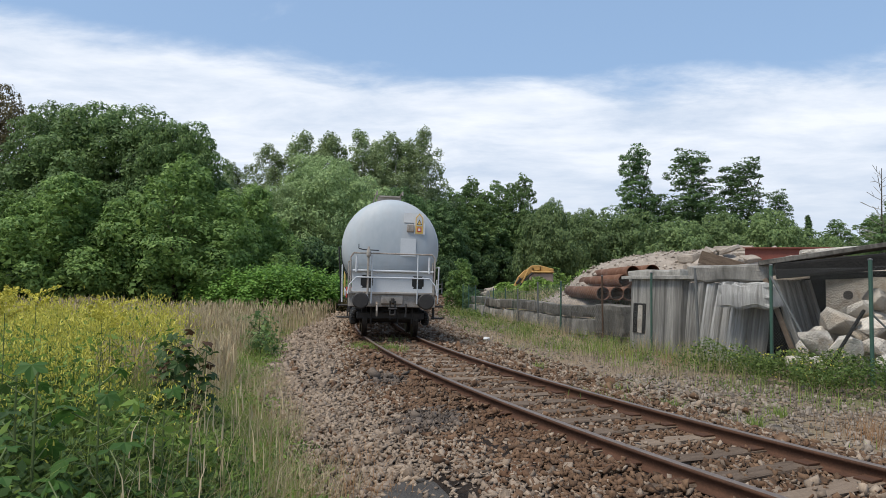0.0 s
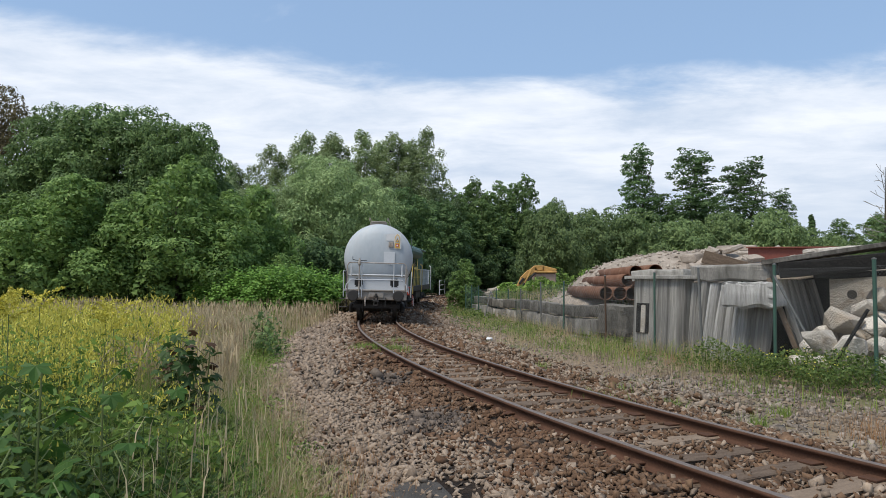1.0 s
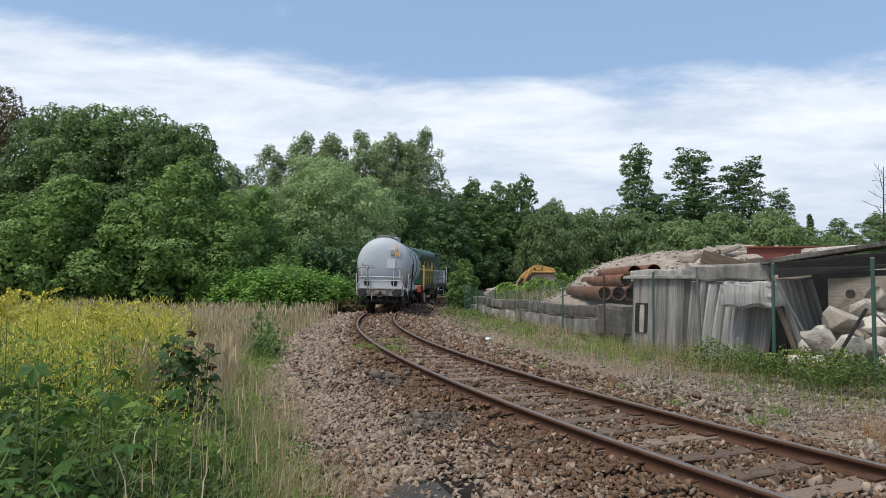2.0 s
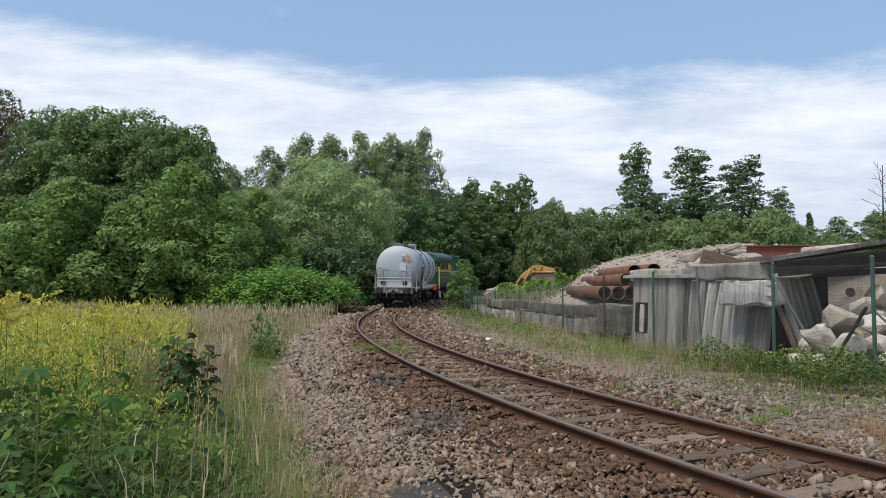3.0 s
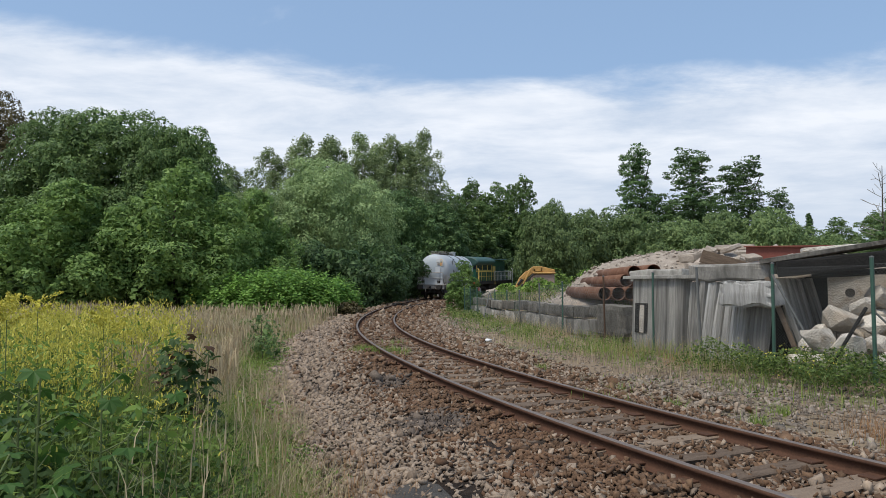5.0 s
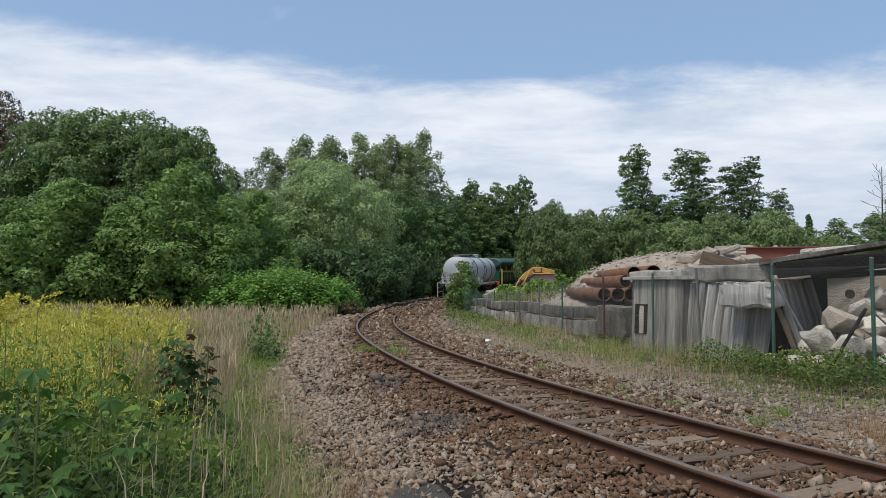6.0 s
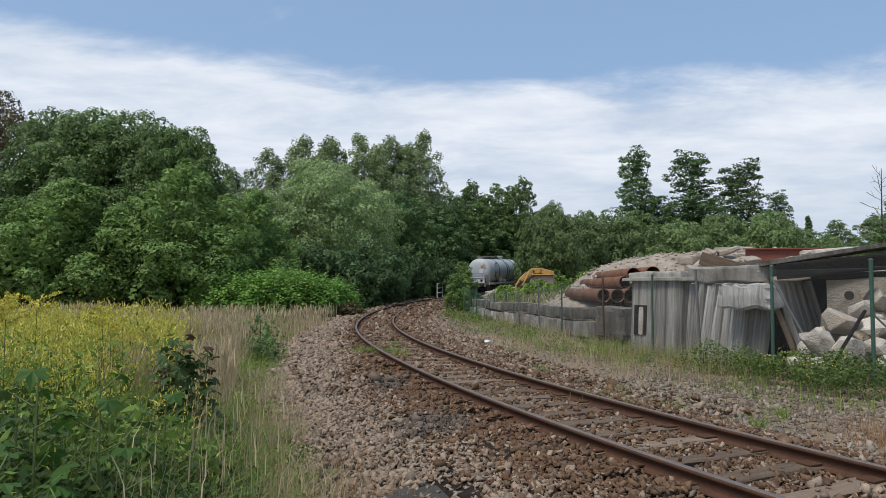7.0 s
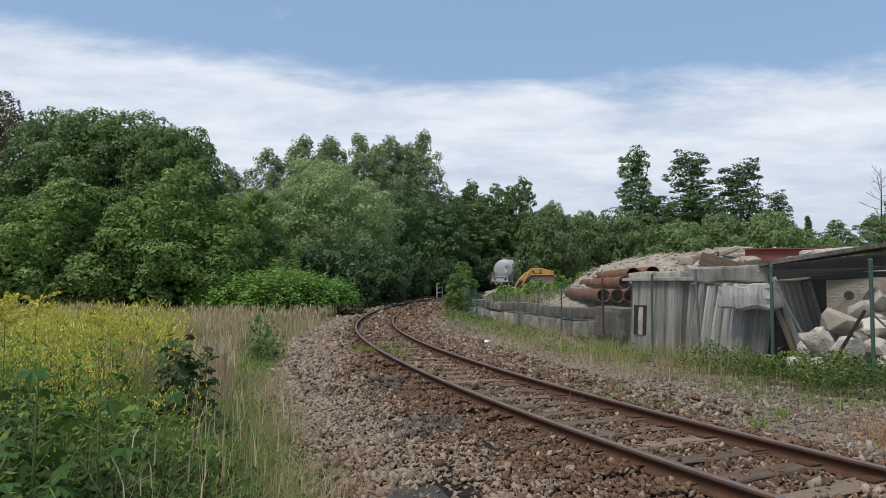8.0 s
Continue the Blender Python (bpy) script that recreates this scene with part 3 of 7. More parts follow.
def make_trees():
    # kind: (name, crown, height, radius, base, leaves, leaf size, leaf colour, bark, trunk, label, category, group)
    kinds = {
        "broad": ("deciduous_tree", "round", 14, 6.0, 1.5, 42000, 0.21, "leaf_oak", "bark", 0.3, "tall dense broadleaf tree with a dark green rounded crown", "tree", "wood along the field"),
        "light": ("young_tree", "tall", 9, 4.0, 0.3, 26000, 0.19, "leaf_mid", "bark", 0.14, "young mid-green broadleaf tree leafy down to the ground", "tree", "wood along the field"),
        "willow": ("willow_tree", "round", 14, 8.0, 2.8, 52000, 0.21, "leaf_willow", "bark", 0.35, "wide grey-green willow with a domed crown", "tree", "wood behind the curve"),
        "birch": ("birch_tree", "birch", 22, 4.4, 3, 27000, 0.21, "leaf_birch", "birch_bark", 0.2, "tall slender birch with fine light green drooping leaves", "tree", "birches behind the curve"),
        "far": ("far_tree", "tall", 18, 4.6, 0.2, 17000, 0.31, "leaf_oak", "bark", 0.25, "dark green tree at the far side of the curve", "tree", "wood behind the curve"),
        "alder": ("alder_tree", "layered", 23, 6.0, 3, 24000, 0.26, "leaf_dark", "bark", 0.28, "tall dark tree with open layered boughs above the scrub", "tree", "tall trees beyond the yard"),
        "scrub": ("shrub_tree", "bush", 8, 5.5, 0.2, 16000, 0.27, "leaf_scrub", "bark", 0.12, "rounded green shrub thicket beyond the yard", "shrub", "scrub beyond the yard"),
        "under": ("undergrowth_shrub", "bush", 4, 3.0, 0.0, 8000, 0.2, "leaf_deep", "bark", 0.06, "dark green shrub at the foot of the wood", "shrub", "undergrowth of the wood"),
        "shade": ("deciduous_tree", "round", 12, 4.6, 0.6, 22000, 0.24, "leaf_dark", "bark", 0.2, "dark green broadleaf tree leafy to the ground", "tree", "wood behind the curve"),
        "brown": ("copper_tree", "round", 20, 7.0, 3, 26000, 0.24, "leaf_brown", "bark", 0.3, "tall tree with brownish green foliage", "tree", "wood along the field"),
        "spruce": ("conifer_tree", "conifer", 16, 3.0, 1, 9000, 0.34, "leaf_dark", "bark", 0.2, "dark pointed conifer on the skyline", "tree", "tall trees beyond the yard"),
    }
    spots = [
        ("brown", -39.6, 60, 5.0, 20.6), ("broad", -30.4, 53, 5.2, 16.9), ("broad", -25.5, 51, 6.2, 16.7), ("broad", -21, 49, 5.2, 15.3), ("broad", -18.3, 47.5, 3.7, 14.4),
        ("broad", -38, 50, 6.0, 14.0), ("broad", -34, 44, 4.6, 10.0),
        ("light", -22.3, 40, 4.2, 8.2), ("light", -16.2, 41.5, 4.6, 9.4), ("light", -19.4, 42, 3.6, 7.4), ("light", -26, 41, 4.0, 7.2), ("light", -13.2, 46, 3.4, 8.6), ("light", -31, 40, 4, 8),
        ("willow", -11.5, 68, 7.6, 14.2), ("willow", -16.0, 66, 5.5, 10.8), ("shade", -4.6, 77, 4.4, 12.2), ("shade", -1.0, 86, 4.4, 11.8), ("shade", -8.0, 84, 4.4, 12.0),
    ] + [
        ("birch", -24, 92, 5.1, 20.2), ("birch", -19.6, 93, 5.9, 22.2), ("birch", -15.5, 92, 5.6, 21.8), ("birch", -11.5, 94, 5.6, 22.6), ("birch", -7.2, 92, 5.6, 21.7), ("birch", -2.9, 92, 4.9, 22.6),
        ("birch", -30, 95, 5.1, 18), ("birch", -17.4, 97, 5.9, 21.5), ("birch", -9.2, 97, 5.9, 21.6), ("birch", -5.0, 96, 5.6, 21.4), ("far", 1.8, 96, 4.6, 13.2), ("far", 5.2, 99, 4.4, 13.5), ("birch", -27.5, 86, 3.8, 15.5),
        ("far", 1.2, 103, 4.2, 15.5), ("far", 4.2, 105, 4.2, 17.8), ("far", 8.4, 106, 4.0, 17.0), ("far", 12.4, 105, 3.4, 18.2), ("far", 16, 118, 4.4, 13.5), ("far", 6.3, 104, 4.4, 15.5), ("far", 10.6, 108, 4.4, 16.8), ("far", -1.5, 106, 4.6, 16),
    ] + [
        ("scrub", 12.4, 76, 4.0, 10.0), ("scrub", 18, 82, 5.4, 10.4), ("scrub", 23.4, 84, 5.6, 10.2), ("scrub", 29.2, 84, 5.6, 9.9), ("scrub", 35.2, 85, 5.4, 10.4), ("scrub", 40.5, 84, 5.4, 11.2), ("scrub", 46, 88, 5, 8.6),
        ("scrub", 51, 90, 5, 8.2), ("scrub", 57, 86, 5, 9.8), ("scrub", 20, 98, 5, 11.8), ("scrub", 14.8, 92, 3.0, 12.0),
        ("alder", 29.8, 105, 6.2, 22.6), ("alder", 38.0, 104, 8.0, 22.2), ("alder", 46.6, 106, 7.8, 21.2), ("alder", 53.6, 108, 4.2, 16.6), ("far", 33.5, 108, 5, 15), ("far", 42, 109, 5, 15),
        ("alder", 46.9, 68, 4.0, 14.6), ("spruce", 81, 150, 3.4, 16.0), ("far", 86, 148, 6, 14.8), ("far", 93, 146, 6, 16.2), ("far", 100, 150, 6, 17), ("far", 77, 150, 6, 13),
    ] + [
        ("under", -5.4, 50, 2.6, 3.6), ("under", -6.4, 55, 3.4, 5.2), ("under", -4.6, 60, 3.0, 5.0), ("under", -9.5, 50, 3.6, 5.0), ("under", -3.2, 68, 2.8, 4.6), ("under", -14, 50, 4.0, 5.4), ("under", -19, 44, 4.2, 4.6),
        ("under", -24.5, 43, 4.2, 4.2), ("under", -30, 43, 4.4, 4.4), ("under", -1.6, 74, 2.8, 4.4), ("under", 0.4, 81, 3.0, 4.4), ("under", 3.4, 90, 3.4, 5.4), ("under", 7.4, 97, 4.0, 6.0), ("under", -36, 42, 4, 4.2),
        ("under", 1.0, 92, 4.0, 8.0), ("under", -4, 88, 4, 7), ("under", -9, 80, 5, 6), ("under", -12, 58, 4, 5), ("under", 8.2, 62, 2.0, 2.6), ("under", 12, 104, 4, 6), ("under", -40, 45, 5, 6), ("under", 11.8, 82, 3.0, 5.0),
    ]
    made, count = {}, {}
    for k, x, y, r, h in spots:
        v = count.get(k, 0) % (2 if len([1 for q in spots if q[0] == k]) > 4 else 1)
        count[k] = count.get(k, 0) + 1
        first = (k, v) not in made
        if first:
            made[(k, v)] = tree_kind(*kinds[k][:13], droop=1.4 if k in ("birch", "willow") else 0.3)
        plant(made[(k, v)], not first, x, y, r / kinds[k][3], h / kinds[k][2] * (0.94 if k in ("broad", "brown") else 1.0), rng.uniform(0, 360))


make_trees()


# ---------------------------------------------------------------- train
M["tank_grey"] = material("tank_grey_paint", (0.34, 0.385, 0.41), (0.44, 0.47, 0.485), 0.58, scale=0.9, fine=9, bump=0.03, spread=0.5, stretch=(1, 1, 0.45), stain=(0.40, 0.40, 0.395))
M["pale_paint"] = material("pale_grey_paint", (0.50, 0.52, 0.53), (0.62, 0.63, 0.63), 0.5, scale=2, fine=25, bump=0.05, stain=(0.42, 0.41, 0.39))
M["dirty_paint"] = material("dirty_buffer_beam", (0.22, 0.19, 0.155), (0.44, 0.40, 0.35), 0.7, scale=5, fine=30, bump=0.2, stain=(0.19, 0.13, 0.09))
M["white_plate"] = material("white_enamel_plate", (0.60, 0.60, 0.59), (0.70, 0.70, 0.69), 0.45, scale=4, fine=30, bump=0.02)
M["hazard"] = material("yellow_orange_sign", (0.60, 0.37, 0.08), (0.70, 0.46, 0.12), 0.5, scale=6, fine=30, bump=0.02)
M["red"] = material("red_paint", (0.42, 0.05, 0.03), (0.55, 0.10, 0.06), 0.5, scale=6, fine=30, bump=0.05)
M["black_steel"] = material("black_grimy_steel", (0.010, 0.010, 0.010), (0.045, 0.038, 0.032), 0.7, scale=5, fine=40, bump=0.25, dist=0.004)
M["black"] = material("black_paint", (0.008, 0.008, 0.008), (0.02, 0.02, 0.02), 0.5, scale=8, fine=50, bump=0.05)
M["wheel_steel"] = material("wheel_steel", (0.02, 0.016, 0.014), (0.06, 0.05, 0.04), 0.55, scale=7, fine=40, bump=0.1, metal=0.6)
M["loco_green"] = material("dark_green_loco_paint", (0.012, 0.07, 0.042), (0.025, 0.105, 0.065), 0.4, scale=2, fine=20, bump=0.03)
M["loco_roof"] = material("loco_roof_paint", (0.02, 0.06, 0.052), (0.05, 0.11, 0.09), 0.55, scale=2, fine=20, bump=0.05)
M["loco_yellow"] = material("yellow_loco_paint", (0.58, 0.39, 0.09), (0.70, 0.51, 0.15), 0.5, scale=3, fine=25, bump=0.03)
M["glass"] = material("dark_window_glass", (0.02, 0.025, 0.03), (0.03, 0.035, 0.04), 0.06, scale=1, fine=3, bump=0)


def plate(points, y, thick=0.006):
    """A flat plate in the x-z plane that faces backwards, from its outline."""
    bm = bmesh.new()
    f = bm.faces.new([bm.verts.new((x, y, z)) for x, z in points])
    r = bmesh.ops.extrude_face_region(bm, geom=[f])
    bmesh.ops.translate(bm, vec=(0, -thick, 0), verts=[v for v in r["geom"] if isinstance(v, bmesh.types.BMVert)])
    bmesh.ops.recalc_face_normals(bm, faces=bm.faces[:])
    return bm


def rect(x0, x1, z0, z1):
    return [(x0, z0), (x1, z0), (x1, z1), (x0, z1)]


WHEELS = []


def wheelset(parent, x, y, z, radius=0.46):
    """Two wheels on their axle; turns about its own x axis."""
    bm = lathe([(-0.85, 0.05), (-0.8, 0.14), (-0.79, radius), (-0.68, radius), (-0.67, radius + 0.03), (-0.645, radius + 0.03), (-0.64, 0.12), (-0.5, 0.08),
                (0.5, 0.08), (0.64, 0.12), (0.645, radius + 0.03), (0.67, radius + 0.03), (0.68, radius), (0.79, radius), (0.8, 0.14), (0.85, 0.05)], 24, "x")
    ob = part("wheelset", bm, M["wheel_steel"], parent, "worn steel wheelset")
    ob.matrix_basis = pose(x, y, z)
    WHEELS.append((ob, (x, y, z), radius))


def bogie(parent, y):
    g = part("bogie", box((2.0, 0.4, 0.24), (0, y, 0.68), bevel=0.04), M["black_steel"], parent, "black grimy two-axle bogie")
    for e in (-1.3, 1.3):
        part("end_frame", box((1.9, 0.12, 0.2), (0, y + e, 0.6), bevel=0.03), M["black_steel"], g)
    for s in (-1, 1):
        part("side_frame", box((0.14, 2.3, 0.22), (s * 1.0, y, 0.62), bevel=0.04), M["black_steel"], g)
        for dy in (-0.9, 0.9):
            part("axle_box", box((0.2, 0.34, 0.3), (s * 1.03, y + dy, 0.47), bevel=0.05), M["black_steel"], g)
            for k in (-0.27, 0.27):
                sp = lathe([(0.0, 0.05)] + [(0.02 + 0.024 * i, 0.08 if i % 2 else 0.058) for i in range(11)] + [(0.28, 0.05)], 10, "z")
                part("spring", sp, M["black_steel"], g).matrix_basis = pose(s * 1.03, y + dy + k, 0.40)
        for dy in (-0.45, 0.45):
            part("brake_block", box((0.1, 0.1, 0.32), (s * 0.76, y + dy, 0.44), bevel=0.02), M["black_steel"], g)
    for dy in (-0.9, 0.9):
        wheelset(g, 0, y + dy, 0.46)


def buffers(parent, y, out, mat="black_steel"):
    for s in (-1, 1):
        bm = lathe([(0.0, 0.02), (0.004, 0.19), (0.03, 0.22), (0.06, 0.215), (0.075, 0.09), (0.3, 0.09), (0.31, 0.14), (0.55, 0.15), (0.56, 0.2), (0.58, 0.2)], 28, "y")
        ob = part("buffer", bm, M[mat], parent, "black round buffer", smooth=False)
        ob.matrix_basis = pose(s * 0.875, y, 1.04, 0, 0, 0 if out > 0 else 180)


def make_wagon():
    w = thing("tank_wagon", label="grey bogie tank wagon with an end platform and warning signs", category="railway wagon")
    R, zc = 1.42, 2.55
    tank = lathe([(1.16, 0.02), (1.17, 0.35), (1.21, 0.7), (1.28, 0.98), (1.40, 1.22), (1.54, 1.35), (1.7, 1.41), (1.9, R), (11.0, R), (11.2, 1.41), (11.36, 1.35), (11.5, 1.22),
                  (11.62, 0.98), (11.69, 0.7), (11.73, 0.35), (11.74, 0.02)], 56)
    bmesh.ops.translate(tank, vec=(0, 0, zc), verts=tank.verts[:])
    body = part("tank", tank, M["tank_grey"], w, "light blue-grey painted tank", smooth=True)
    for y, wd in ((4.4, 0.09), (7.05, 0.1), (7.5, 0.1), (9.6, 0.09)):
        b = lathe([(y - wd, R - 0.02), (y - wd, R + 0.022), (y + wd, R + 0.022), (y + wd, R - 0.02)], 56)
        bmesh.ops.translate(b, vec=(0, 0, zc), verts=b.verts[:])
        part("strap", b, M["black"], body, "dark steel strap round the tank")
    b = lathe([(7.16, R - 0.02), (7.16, R + 0.012), (7.39, R + 0.012), (7.39, R - 0.02)], 56)
    bmesh.ops.translate(b, vec=(0, 0, zc), verts=b.verts[:])
    part("strap", b, M["white_plate"], body, "white band round the tank")
    # plates on the dished end
    part("plate", plate(rect(0.32, 0.90, 3.26, 3.53), 1.235, 0.02), M["white_plate"], body, "white plate")
    part("plate", plate(rect(0.24, 0.68, 2.29, 2.80), 1.185, 0.02), M["pale_paint"], body, "white plate")
    part("plate", plate(rect(0.62, 0.93, 2.93, 3.258), 1.235, 0.02), M["white_plate"], body, "white plate")
    part("hazard_sign", plate([(0.66, 2.95), (0.88, 2.95), (0.88, 3.40), (0.77, 3.54), (0.66, 3.40)], 1.2125, 0.01), M["hazard"], body, "yellow-orange warning sign")
    part("hazard_symbol", plate([(0.69, 3.17), (0.85, 3.17), (0.85, 3.39), (0.77, 3.49), (0.69, 3.39)], 1.2005, 0.003), M["pale_paint"], body, "pale field of the sign")
    tri = plate([(0.69, 3.2), (0.85, 3.2), (0.77, 3.36)], 1.1965, 0.004)
    part("hazard_symbol", tri, M["black"], body, "black warning triangle")
    part("hazard_symbol", plate([(0.715, 3.215), (0.825, 3.215), (0.77, 3.325)], 1.1905, 0.004), M["hazard"], body, "yellow warning triangle")
    part("hazard_symbol", plate(rect(0.71, 0.83, 3.0, 3.13), 1.2005, 0.004), M["red"], body, "red square")
    part("hazard_symbol", plate(rect(0.74, 0.80, 3.03, 3.10), 1.1945, 0.004), M["white_plate"], body, "white square")
    part("sign_holder", box((0.2, 0.1, 0.22), (0.52, 1.2, 3.1), bevel=0.02), M["dirty_paint"], body, "small grey box")
    side = plate(rect(0, 0.62, 0, 0.72), 0, 0.012)
    bmesh.ops.transform(side, matrix=pose(R * math.cos(radians(22)) + 0.03, 3.2, zc + R * math.sin(radians(22)) - 0.36, 0, -20, 90), verts=side.verts[:])
    part("sign_board", side, M["black"], body, "dark frame of a side board")
    side = plate(rect(0.08, 0.54, 0.08, 0.64), -0.014, 0.01)
    bmesh.ops.transform(side, matrix=pose(R * math.cos(radians(22)) + 0.03, 3.2, zc + R * math.sin(radians(22)) - 0.36, 0, -20, 90), verts=side.verts[:])
    part("sign_board", side, M["white_plate"], body, "white side board")
    # walkway on top
    wk = box((0.62, 5.2, 0.04), (-0.05, 4.6, zc + R + 0.12))
    for y in (2.1, 3.3, 4.6, 5.9, 7.1):
        box((0.7, 0.05, 0.16), (-0.05, y, zc + R + 0.03), bm=wk)
    bar([(-0.42, 2.0, 4.12), (-0.42, 2.0, 4.24), (-0.42, 7.2, 4.22)], 0.02, wk)
    bar([(0.34, 2.0, 4.12), (0.34, 2.0, 4.24), (0.34, 7.2, 4.22)], 0.02, wk)
    part("walkway", wk, M["dirty_paint"], w, "grey steel walkway on the tank")
    part("manhole", lathe([(0, 0.3), (0.28, 0.3), (0.3, 0.34), (0.36, 0.34), (0.4, 0.1)], 20, "z"), M["tank_grey"], w).matrix_basis = pose(0, 8.1, 3.95)
    # frame
    fr = box((0.22, 11.6, 0.28), (-0.95, 6.4, 1.12), bevel=0.02)
    box((0.22, 11.6, 0.28), (0.95, 6.4, 1.12), bevel=0.02, bm=fr)
    for y in (2.2, 3.8, 6.4, 9.0, 10.6):
        box((2.0, 0.25, 0.26), (0, y, 1.1), bevel=0.02, bm=fr)
    for y in (2.6, 10.2):
        box((1.9, 0.9, 0.35), (0, y, 1.35), bevel=0.05, bm=fr)
    part("underframe", fr, M["dirty_paint"], w)
    part("side_board", box((0.04, 9.2, 0.16), (1.27, 6.2, 1.2), bevel=0.01), M["pale_paint"], w, "pale side sill")
    part("side_board", box((0.04, 9.2, 0.16), (-1.27, 6.2, 1.2), bevel=0.01), M["pale_paint"], w, "pale side sill")
    part("equipment_box", box((0.5, 0.7, 0.55), (0.9, 4.6, 0.8), bevel=0.04), M["black_steel"], w)
    part("equipment_box", box((0.5, 0.5, 0.45), (0.85, 8.6, 0.82), bevel=0.04), M["black_steel"], w)
    part("air_tank", lathe([(5.6, 0.2), (5.65, 0.24), (7.3, 0.24), (7.35, 0.2)], 16, "y"), M["black_steel"], w).matrix_basis = pose(-0.5, 0, 0.78)
    part("valve_box", box((0.3, 0.5, 0.7), (1.1, 5.5, 1.5), bevel=0.04), M["pale_paint"], w, "pale outlet valve box")
    part("valve_box", box((0.2, 0.8, 0.3), (1.15, 6.6, 1.45), bevel=0.04), M["pale_paint"], w, "pale outlet valve box")
    for s in (-1, 1):
        ld = bmesh.new()
        for y in (2.9, 3.35):
            bar([(s * 1.38, y, 0.9), (s * 1.5, y, 2.6)], 0.025, ld)
        for i in range(6):
            rod((s * (1.38 + 0.02 * i), 2.9, 1.0 + i * 0.28), (s * (1.38 + 0.02 * i), 3.35, 1.0 + i * 0.28), 0.016, ld, 6)
        part("ladder", ld, M["black"], w, "dark steel ladder")
    # end platform: panel with two oval holes made of strips and rings
    pn = bmesh.new()
    holes = (-0.72, 0.72)
    y0 = 0.62
    box((2.22, 0.03, 0.10), (0, y0, 1.77), bm=pn)
    box((2.22, 0.03, 0.12), (0, y0, 1.31), bm=pn)
    box((1.08, 0.03, 0.35), (0, y0, 1.545), bm=pn)
    for s in (-1, 1):
        box((0.24, 0.03, 0.35), (s * 0.99, y0, 1.545), bm=pn)
        for k in (-1, 1):
            box((0.05, 0.03, 0.06), (s * 0.705 + k * 0.15, y0, 1.69), Matrix.Rotation(k * 0.7, 3, "Y"), bm=pn)
            box((0.05, 0.03, 0.06), (s * 0.705 + k * 0.15, y0, 1.40), Matrix.Rotation(-k * 0.7, 3, "Y"), bm=pn)
    part("end_panel", pn, M["pale_paint"], w, "grey end panel with two oval holes")
    part("end_ledge", box((2.26, 0.16, 0.05), (0, y0 - 0.03, 1.845), bevel=0.012), M["pale_paint"], w, "pale ledge")
    # added black sheet that gives the oval holes their shade
    part("hole_shade_sheet", box((2.1, 0.04, 0.5), (0, 1.0, 1.5)), M["black"], w, "black sheet added behind the panel as the shade in its holes")
    part("platform", box((2.5, 0.9, 0.06), (0, 0.95, 1.24), bevel=0.01), M["dirty_paint"], w)
    rl = bar([(-1.14, 0.5, 1.2), (-1.16, 0.5, 2.2), (-1.08, 0.5, 2.32), (1.08, 0.5, 2.32), (1.16, 0.5, 2.2), (1.14, 0.5, 1.2)], 0.022)
    for x in (-0.68, -0.58, 0.68):
        part("upright", rod((x, 0.5, 0.95), (x, 0.5, 2.32), 0.018), M["pale_paint"], w)
    for s in (-1, 1):
        part("side_rail", bar([(s * 1.14, 0.5, 2.1), (s * 1.2, 1.3, 2.1), (s * 1.2, 1.3, 1.2)], 0.02), M["dirty_paint"], w)
        part("upright", rod((s * 1.0, 0.52, 2.25), (s * 1.0, 0.52, 1.8), 0.03), M["pale_paint"], w)
    part("handrail", rl, M["dirty_paint"], w, "bent tube handrail")
    part("handrail", bar([(-1.22, 0.42, 1.2), (-1.18, 0.42, 1.45), (-1.0, 0.42, 1.66), (1.0, 0.42, 1.66), (1.18, 0.42, 1.45), (1.22, 0.42, 1.2)], 0.018), M["pale_paint"], w, "white lower grab rail")
    part("brake_crank", bar([(-0.95, 0.46, 2.56), (-0.95, 0.46, 2.44), (-0.8, 0.46, 2.41), (-0.4, 0.46, 2.40)], 0.014), M["black"], w, "black hand-brake crank")
    part("brake_column", lathe([(1.2, 0.03), (2.2, 0.03), (2.25, 0.06), (2.35, 0.06), (2.5, 0.02)], 10, "z"), M["dirty_paint"], w).matrix_basis = pose(-0.68, 0.45, 0)
    part("buffer_beam", box((2.4, 0.2, 0.36), (0, 0.68, 1.04), bevel=0.015), M["dirty_paint"], w, "dirty grey buffer beam")
    part("draw_plate", box((0.62, 0.06, 0.26), (0, 0.56, 1.06), bevel=0.03), M["dirty_paint"], w)
    hk = box((0.09, 0.36, 0.16), (0, 0.42, 1.04), bevel=0.03)
    bar([(-0.07, 0.3, 1.04), (-0.07, 0.3, 0.66), (0.07, 0.3, 0.66), (0.07, 0.3, 1.04)], 0.024, hk)
    rod((-0.12, 0.3, 0.82), (0.12, 0.3, 0.82), 0.03, hk)
    part("coupling_hook", hk, M["black_steel"], w, "black draw hook with screw coupling")
    for x in (-0.42,):
        part("brake_hose", bar([(x, 0.56, 0.98), (x, 0.4, 0.92), (x, 0.36, 0.76), (x, 0.42, 0.62)], 0.03), M["dirty_paint"], w, "brake hose")
    part("brake_hose", bar([(0.38, 0.56, 0.95), (0.38, 0.42, 0.85), (0.36, 0.42, 0.6)], 0.025), M["black"], w, "brake hose")
